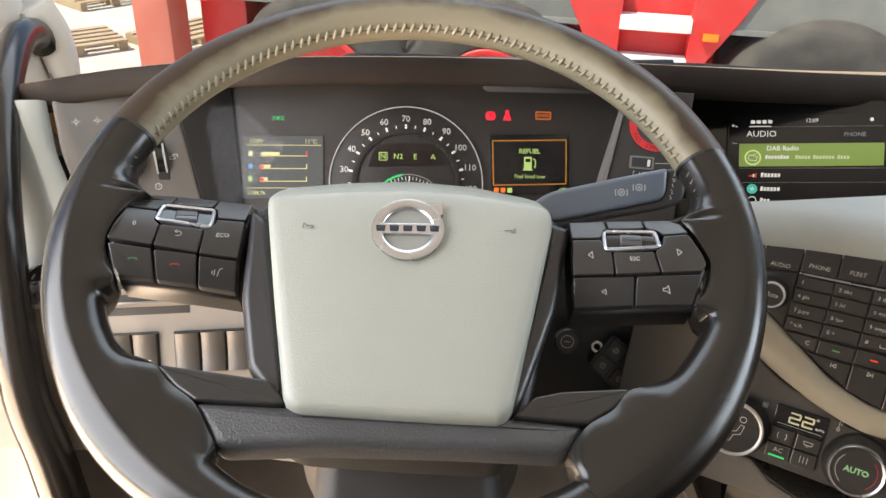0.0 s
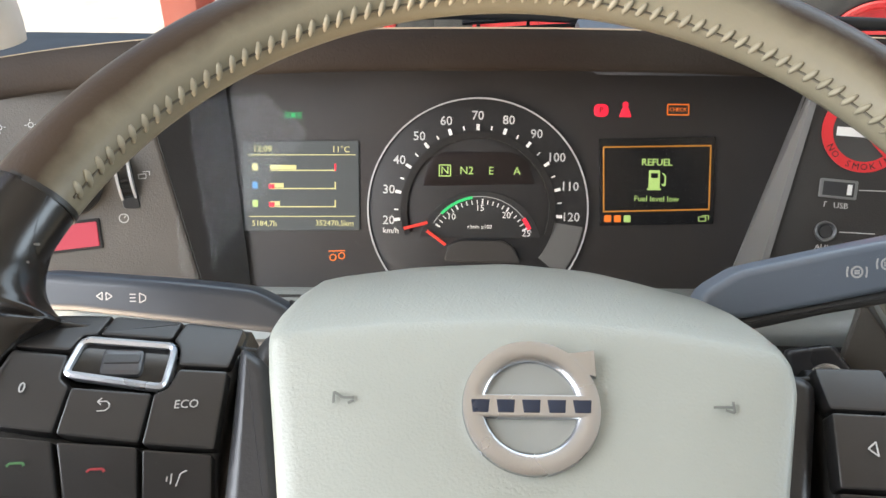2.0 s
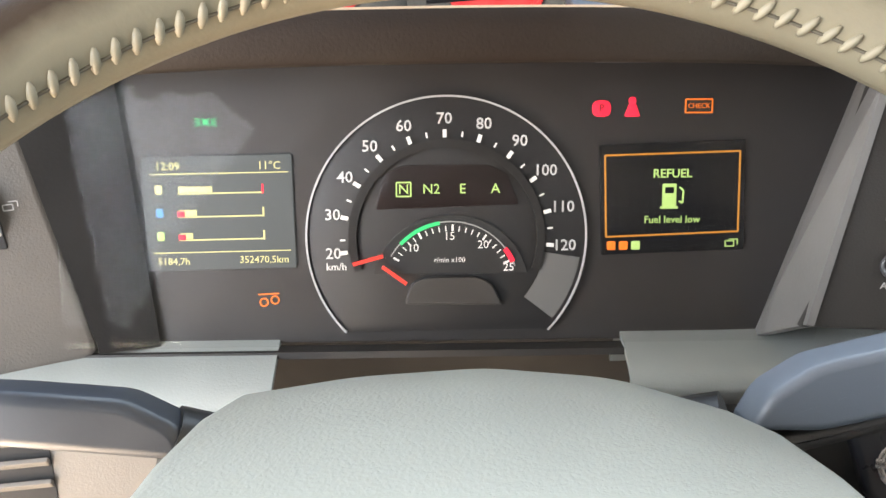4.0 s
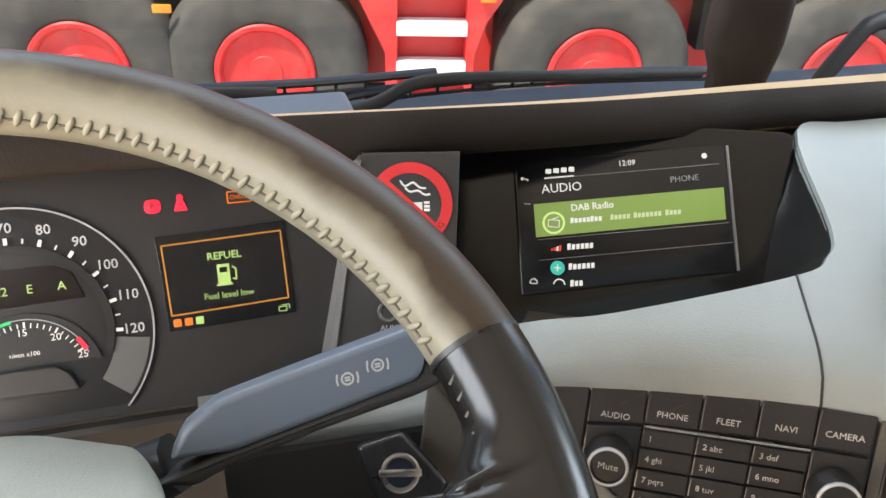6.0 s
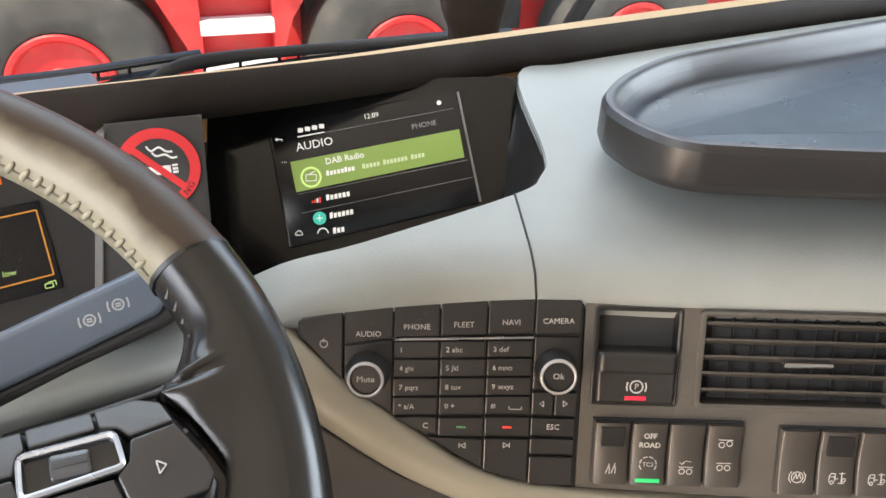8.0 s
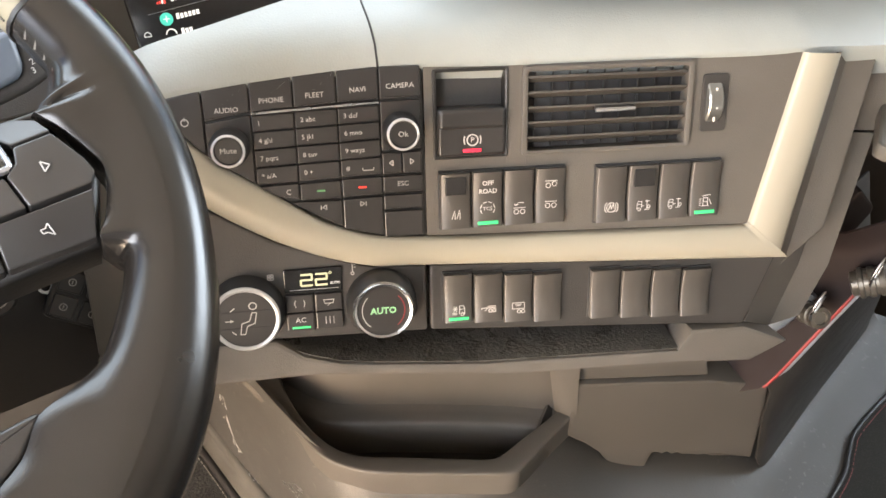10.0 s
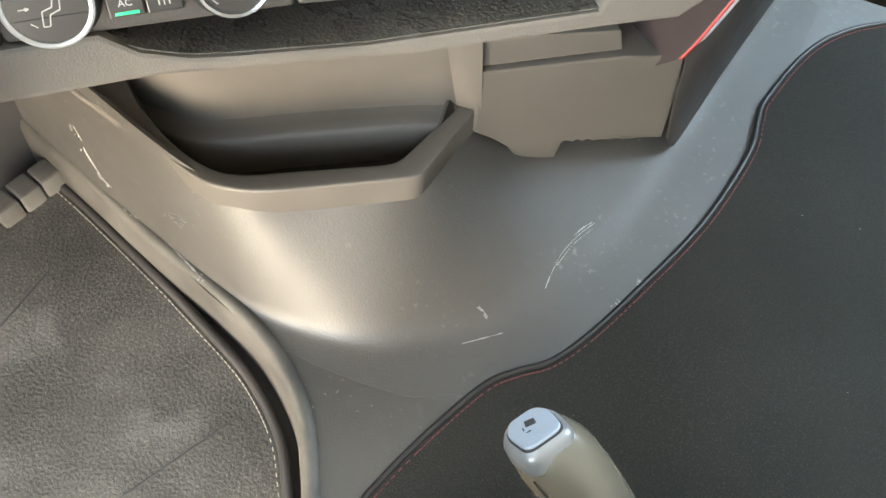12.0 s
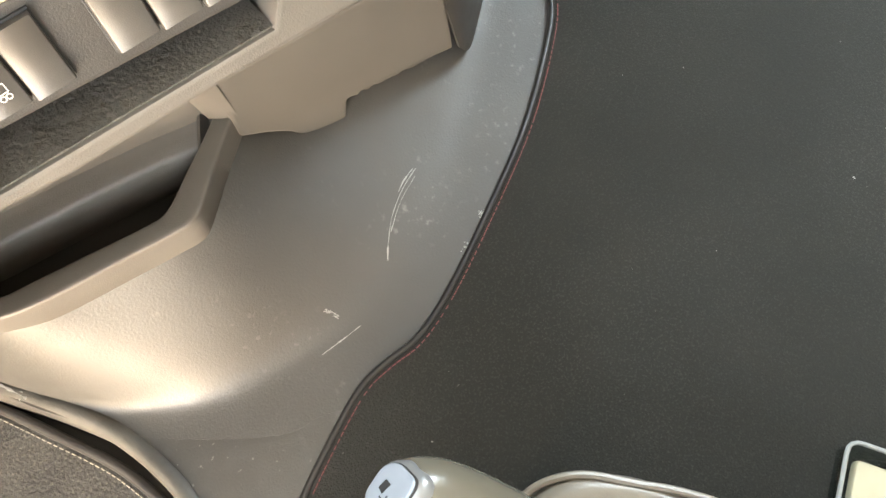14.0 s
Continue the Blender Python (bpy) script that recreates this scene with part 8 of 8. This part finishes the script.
jar = thing("clear_box", pose(0.552, -0.118, 0.009), "clear plastic box with pale contents on the floor", "box")
bo = rounded(rect(-0.06, -0.16, 0.041, 0.026), 0.014, 4)
part("box_wall", stack_rings([[(x, y, 0.0) for x, y in bo], [(x, y, 0.024) for x, y in bo], [(x, y, 0.026) for x, y in inset(ccw(bo), 0.0012)], [(x, y, 0.024) for x, y in inset(ccw(bo), 0.003)], [(x, y, 0.003) for x, y in inset(ccw(bo), 0.003)]]), clear("clear_plastic", (0.82, 0.85, 0.84), 0.06, 0.1), jar)
part("box_rim", tube([Vector((x, y, 0.025)) for x, y in bo] + [Vector((*bo[0], 0.025))], 0.0022, 8, caps=False), mat("frosted_rim", (0.22, 0.235, 0.235), 0.3, bump=0.0), jar, "frosted rim")
part("filling", box(-0.05, -0.15, 0.004, 0.028, 0.012, 0.016, 0.004), mat("pale_contents", (0.35, 0.33, 0.24), 0.7), jar, "pale contents")

# ---- passenger side: hanging coil with clips, trimmed edge, shelf ----
ed = thing("edge_trim", pose(0.9, 0.4, 0.2), "pale grey edge trim with a red lining strip", "edge trim")
E_ = pose(-0.9, -0.4, -0.2)
el = TRIM_EDGE
trim_out = [p + Vector((0.0085, -0.0040, 0.001)) for p in el]
part("trim_edge", skin([[tuple(p + Vector((-0.0035, 0.002, -0.001))), tuple(p + Vector((-0.0025, 0.0, 0.0018))), tuple(p + Vector((0.005, -0.003, 0.0026))), tuple(q), tuple(q + Vector((0.001, 0.002, -0.004)))] for p, q in zip(el, trim_out)], 0.002), mat("pale_grey_edge", (0.42, 0.45, 0.48), 0.4, bump=0.0), ed, "", E_, 70)
part("red_lining", tube([p + Vector((-0.0070, 0.001, -0.001)) for p in el], 0.0026, 8), mat("red_lining", (0.26, 0.025, 0.025), 0.5, bump=0.0), ed, "red lining strip", E_, 70)
part("lining_sheet", skin([[tuple(p + Vector((-0.010, 0.002, -0.002))), tuple(p + Vector((-0.020, 0.03, -0.03))), tuple(p + Vector((-0.020, 0.08, -0.06)))] for p in el], 0.003), mat("maroon_lining", (0.012, 0.005, 0.0045), 0.8, stain=0.0), ed, "dark red inner sheet", E_, 60)
ck = thing("clip_chain", Matrix.Translation(on(BR, 0.226, 0.262, 0.025)), "small dark metal clips hanging on a ring", "clips")
DULL = mat("dull_metal", (0.10, 0.092, 0.080), 0.36, metal=0.6, bump=0.1)
for k, (u, v, r, tip) in enumerate(((0.2481, 0.277, 0.0165, 28), (0.1969, 0.2347, 0.0125, -35))):
    c = on(BR, u, v, 0.030) - on(BR, 0.226, 0.262, 0.025)
    prof = [(r * 0.55, -0.020), (r * 0.8, -0.019), (r * 0.8, -0.013), (r, -0.012), (r, -0.008), (r * 0.9, -0.007), (r * 0.9, -0.003), (r, -0.002), (r, 0.003), (r * 0.88, 0.004), (r * 0.88, 0.007), (r * 0.98, 0.008), (r * 0.95, 0.013), (r * 0.6, 0.0145), (r * 0.55, 0.012), (r * 0.2, 0.012)]
    part("clip", moved(lathe(prof, 24), Matrix.Translation(c) @ pose(0, 0, 0, 62, 10, tip)), DULL, ck, "ribbed dark metal clip", None, 35)
    part("wire_loop", tube(smooth_line([c + Vector(q) for q in ((-0.012, -0.004, 0.002), (-0.021, -0.004, 0.016), (-0.016, -0.004, 0.034), (-0.008, -0.004, 0.040), (-0.006, -0.004, 0.030), (-0.012, -0.004, 0.014))], 4), 0.0016, 8), CHROME, ck, "bent wire loop")
part("hose", tube(smooth_line([on(BR, 0.150, 0.165, -0.03) - on(BR, 0.226, 0.262, 0.025), on(BR, 0.185, 0.185, -0.01) - on(BR, 0.226, 0.262, 0.025), on(BR, 0.215, 0.232, -0.01) - on(BR, 0.226, 0.262, 0.025)], 5), 0.011, 14), mat("blue_grey_hose", (0.12, 0.14, 0.17), 0.3, bump=0.0), ck, "blue-grey hose end")
sh = thing("passenger_shelf", pose(0.85, 0.4, 0.55), "pale sunlit passenger shelf panel", "shelf")
part("shelf_board", slab([(0.728, 0.382), (0.7277, 0.3375), (0.80, 0.30), (1.6, 0.20), (1.6, 0.50), (0.85, 0.44)], 0.590, 0.602, 0.003, 0.004), mat("grey_shelf", (0.05, 0.044, 0.036), 0.45, stain=0.1), sh, "", pose(-0.85, -0.4, -0.55))
# added cream slab that imitates a strip of sun on the shelf
part("shelf_rail", slab([(0.765, 0.352), (0.772, 0.325), (1.5, 0.225), (1.5, 0.26)], 0.600, 0.606, 0.002), BAND, sh, "cream strip standing in for sunlight on the shelf", pose(-0.85, -0.4, -0.55))

# ---- on the dash top and outside the glass ----
ph = thing("antenna_mount", pose(0.575, 0.95, 0.66), "black faceted mount standing on the dash top", "mount")
PM = panel((0.562, 0.95, 0.66), 20, 0)
def mount_ring(y, x0, x1, z0, z1):
    return [(x, y, z + 0.01) for x, z in rounded([(x0, z0), (x1, z0), (x1, z1), (x0, z1)], 0.009, 4)]


rg = [mount_ring(*q) for q in ((0.0, -0.016, 0.020, -0.02, 0.02), (0.07, -0.018, 0.026, -0.02, 0.022), (0.092, -0.026, 0.030, -0.02, 0.025), (0.105, -0.027, 0.032, -0.02, 0.026), (0.138, -0.025, 0.033, -0.02, 0.026), (0.152, -0.021, 0.031, -0.018, 0.023), (0.159, -0.014, 0.025, -0.014, 0.016))]
for nm, rr_ in (("mount_stem", rg[:3]), ("mount_head", rg[2:])):
    part(nm, moved(moved(stack_rings(rr_), PM), pose(-0.575, -0.95, -0.66)), HOOD, ph, "", None, 45)


def wiper(px, py, pz, arm, blade, fat, claws, label):
    w_ = thing("windscreen_wiper", pose(px, py, pz), label, "wiper", "windscreen wipers")
    o = Vector((px, py, pz))
    ln = smooth_line(arm, 5)
    n = len(ln) - 1
    part("arm", tube([Vector(p) - o for p in ln], [fat * (1.0 - 0.35 * k / n) for k in range(n + 1)], 12, 0.45, (0, 1, 0)), BLUEB, w_, "", None, 40)
    part("spindle", lathe([(0.020, -0.02), (0.020, 0.008), (0.013, 0.014)], 20, tuple(Vector(arm[0]) - o)), BLUEB, w_)
    bl = [Vector(p) - o for p in smooth_line(blade, 5)]
    part("blade", tube(bl, 0.0042, 8, 1.6, (0, 1, 0)), BLUEB, w_)
    part("rubber", tube([p + Vector((0, 0.004, -0.012)) for p in bl], 0.0022, 6), UNDER, w_, "black wiper rubber")
    for k in range(claws):
        p = bl[0].lerp(bl[-1], (k + 0.5) / claws)
        p = min(bl, key=lambda q: (q - p).length)
        part("claw", tube([p, p + Vector((0.0, 0.004, -0.012))], 0.0018, 6), BLUEB, w_)
    return w_


wiper(0.79, 1.10, 0.66, [(0.786, 1.10, 0.625), (0.800, 1.10, 0.655), (0.836, 1.10, 0.706), (0.852, 1.10, 0.718), (0.882, 1.10, 0.722), (1.03, 1.10, 0.722), (1.30, 1.10, 0.727)], [(0.93, 1.12, 0.700), (1.25, 1.12, 0.722), (1.6, 1.12, 0.74)], 0.0145, 8, "black bent wiper arm rising beyond the windscreen")
wiper(0.21, 1.10, 0.65, [(0.190, 1.10, 0.652), (0.235, 1.10, 0.656), (0.262, 1.10, 0.660), (0.284, 1.10, 0.668), (0.311, 1.10, 0.681), (0.348, 1.10, 0.685), (0.421, 1.10, 0.683), (0.50, 1.10, 0.679), (0.64, 1.10, 0.673)], [(0.225, 1.12, 0.662), (0.281, 1.12, 0.670), (0.345, 1.12, 0.674), (0.45, 1.12, 0.676), (0.566, 1.12, 0.673), (0.644, 1.12, 0.670), (0.73, 1.12, 0.664)], 0.0085, 14, "black wiper lying along the windscreen base")
wiper(-0.10, 1.10, 0.66, [(-0.12, 1.10, 0.650), (-0.10, 1.10, 0.684), (-0.06, 1.10, 0.690), (0.02, 1.10, 0.690), (0.117, 1.10, 0.686), (0.18, 1.10, 0.682)], [(-0.02, 1.12, 0.676), (0.10, 1.12, 0.684), (0.213, 1.12, 0.683), (0.342, 1.12, 0.686)], 0.0080, 8, "black wiper arm bent over the windscreen base")
structure("scuttle", box(-0.60, 1.02, 0.50, 1.86, 1.22, 0.628, 0.01), BLUEB, "dark scuttle panel under the windscreen", "panel")
sn = thing("sensor_box", pose(0.14, 0.88, 0.68), "grey box behind the hood at the windscreen", "sensor")
SLB = mat("slate_box", (0.07, 0.075, 0.085), 0.35, bump=0.1)
part("box_body", box(-0.075, -0.02, 0.0, 0.075, 0.05, 0.054, 0.006), SLB, sn)
part("box_lid", box(-0.077, -0.022, 0.054, 0.077, 0.052, 0.062, 0.004), SLB, sn)

# ---- mobile crane parked across the yard ----
CA = radians(-12.3)
CM = Matrix.Translation((0.58, 6.71, -1.09)) @ Matrix.Rotation(CA, 4, "Z")
crane = thing("mobile_crane", CM, "red and grey mobile crane carrier with large dusty tyres", "crane")


def crane_wheel(s, r=0.80):
    turn = Matrix.Translation((s, 0.0, -0.07)) @ pose(0, 0, 0, 90, 0, 0)
    ty_ = part("tyre", moved(lathe([(0.36, 0.02), (0.395, 0.075), (0.44, 0.10), (0.54, 0.112), (0.66, 0.104), (0.72, 0.090), (0.765, 0.04), (r, -0.02), (r, -0.33), (0.60, -0.40), (0.36, -0.40)], 56), turn), TYRE, crane, "dusty grey tyre", None, 40)
    gs = []
    for k in range(40):
        a = 2 * math.pi * k / 40
        gs.append(moved(box(-0.012, -0.030, -0.02, 0.012, 0.030, 0.012, 0.003), turn @ Matrix.Rotation(a, 4, "Z") @ pose(0.740, 0, 0.0, 0, 62, 8)))
    part("tread", join(*gs), TYRE, ty_)
    rim = part("rim", moved(lathe([(0.392, 0.06), (0.392, 0.088), (0.378, 0.100), (0.350, 0.098), (0.330, 0.080), (0.316, 0.02), (0.308, -0.10), (0.300, -0.22), (0.232, -0.22), (0.226, -0.10), (0.220, -0.05), (0.205, -0.03), (0.150, -0.02), (0.143, 0.055), (0.130, 0.066), (0.04, 0.070)], 48), turn), REDH, crane, "weathered red wheel rim", None, 35)
    for k in range(10):
        a = 2 * math.pi * k / 10 + s
        part("hole", moved(lathe([(0.020, 0.0), (0.019, 0.006)], 12, (0.266 * math.cos(a), 0.266 * math.sin(a), -0.216)), turn), UNDER, rim)
        part("bolt", moved(lathe([(0.013, 0.0), (0.013, 0.018), (0.008, 0.022)], 6, (0.180 * math.cos(a + 0.3), 0.180 * math.sin(a + 0.3), -0.026)), turn), REDH, rim)


for s in (-1.41, 0.0, 2.61, 4.71, 8.2):
    crane_wheel(s)
part("deck", box(-2.35, 0.0, 0.56, 1.0, 2.6, 0.95, 0.02), STEEL, crane, "grey steel deck")
part("deck", box(1.60, 0.0, 0.56, 7.0, 2.6, 0.95, 0.02), STEEL, crane, "grey steel deck")
part("deck_lip", box(-2.35, -0.012, 0.555, 9.0, 0.02, 0.60, 0.01), STEEL, crane, "grey deck lip")
part("frame_beam", box(-2.35, 0.55, -0.35, 9.0, 1.6, 0.5, 0.02), REDP, crane, "red frame beam")
part("underbody", box(-2.35, 0.75, -0.62, 9.0, 2.4, -0.30, 0.02), UNDER, crane, "dark underbody")
for s in (-0.70, 1.95, 3.65):
    part("mudguard", box(s - 0.10, 0.30, 0.05, s + 0.10, 0.75, 0.48, 0.02), UNDER, crane, "dark mudguard")
part("deck_wall", box(-2.35, 0.8, 0.95, 9.0, 2.2, 2.4, 0.03), REDP, crane, "red superstructure side")


def steps(s0, s1, name="step_unit"):
    """Red box with white treads, wider at the top."""
    u = part(name, join(slab([(s0 - 0.09, -0.62), (s0, -0.62), (s0, 0.95), (s0 - 0.52, 0.95), (s0 - 0.37, 0.65), (s0 - 0.10, 0.09)], -0.02, 0.30, 0.01), slab([(s1, -0.62), (s1 + 0.05, -0.62), (s1 + 0.08, 0.09), (s1 + 0.16, 0.33), (s1 + 0.37, 0.66), (s1 + 0.52, 0.95), (s1, 0.95)], -0.02, 0.30, 0.01)), REDP, crane, "red step unit", pose(0, 0.28, 0, 90, 0, 0))
    part("step_back", box(s0, 0.16, -0.62, s1, 0.22, 0.95, 0.005), REDP, u)
    for k in range(5):
        z = 0.60 - 0.315 * k
        part("tread", box(s0 - 0.01, -0.03, z - 0.055, s1 + 0.01, 0.12, z + 0.055, 0.008), WHITEP, u, "white step tread")
    part("reflector", box(s1 + 0.10, -0.05, 0.50, s1 + 0.22, -0.02, 0.555, 0.005), AMBER, u, "amber reflector")


steps(1.03, 1.565)
steps(6.55, 7.15)
for s in (-0.72, 3.70):
    part("reflector", box(s - 0.07, -0.11, 0.40, s + 0.07, -0.08, 0.46, 0.005), AMBER, crane, "amber reflector")
part("outrigger_leg", box(-3.04, -0.25, -0.62, -2.70, 0.10, 1.6, 0.03), mat("faded_red_leg", (0.58, 0.16, 0.11), 0.5, var=0.2, scale=5, bump=0.1), crane, "faded red outrigger leg")
part("outrigger_foot", lathe([(0.36, -0.68), (0.36, -0.64), (0.10, -0.60)], 28, (-2.87, -0.08, 0)), STEEL, crane, "steel outrigger foot")
part("outrigger_arm", box(-2.98, -0.1, 0.55, -2.40, 0.35, 0.95, 0.03), REDP, crane, "red outrigger arm")
part("red_tank", box(-2.62, 0.15, -0.45, -2.18, 0.8, 1.5, 0.04), REDP, crane, "red cabinet")

# clutter on the sunlit yard beyond
random.seed(4)
for k in range(9):
    x, y = -6.6 + 0.55 * k + random.uniform(-0.2, 0.2), 12.0 + random.uniform(-2.0, 4.5)
    pl_ = thing("pallet", Matrix.Translation((x, y, -1.96)) @ Matrix.Rotation(random.uniform(0, 3), 4, "Z"), "stacked pale wooden pallet on the yard", "pallet", "pallets on the yard")
    for j in range(5):
        part("board", box(-0.6, -0.4 + 0.2 * j - 0.06, 0.12, 0.6, -0.4 + 0.2 * j + 0.06, 0.145, 0.004), WOOD, pl_)
    for j in range(3):
        part("bearer", box(-0.6 + 0.55 * j, -0.42, 0.0, -0.5 + 0.55 * j, 0.52, 0.12, 0.004), WOOD, pl_)
for k, (x, y, w, h, m_) in enumerate(((-5.6, 17, 2.2, 1.1, REDP), (-9.5, 19, 3.0, 1.6, STEEL), (-3.2, 20, 1.2, 0.9, AMBER))):
    bx = thing("yard_box", pose(x, y, -1.96), ("red crate", "grey skip", "amber crate")[k] + " standing far off on the yard", "crate")
    part("crate_body", box(-w / 2, -0.6, 0.0, w / 2, 0.6, h, 0.03), m_, bx)
    for j in range(4):
        part("crate_rib", box(-w / 2 + (j + 0.35) * w / 4, -0.66, 0.0, -w / 2 + (j + 0.5) * w / 4, -0.598, h, 0.01), m_, bx)
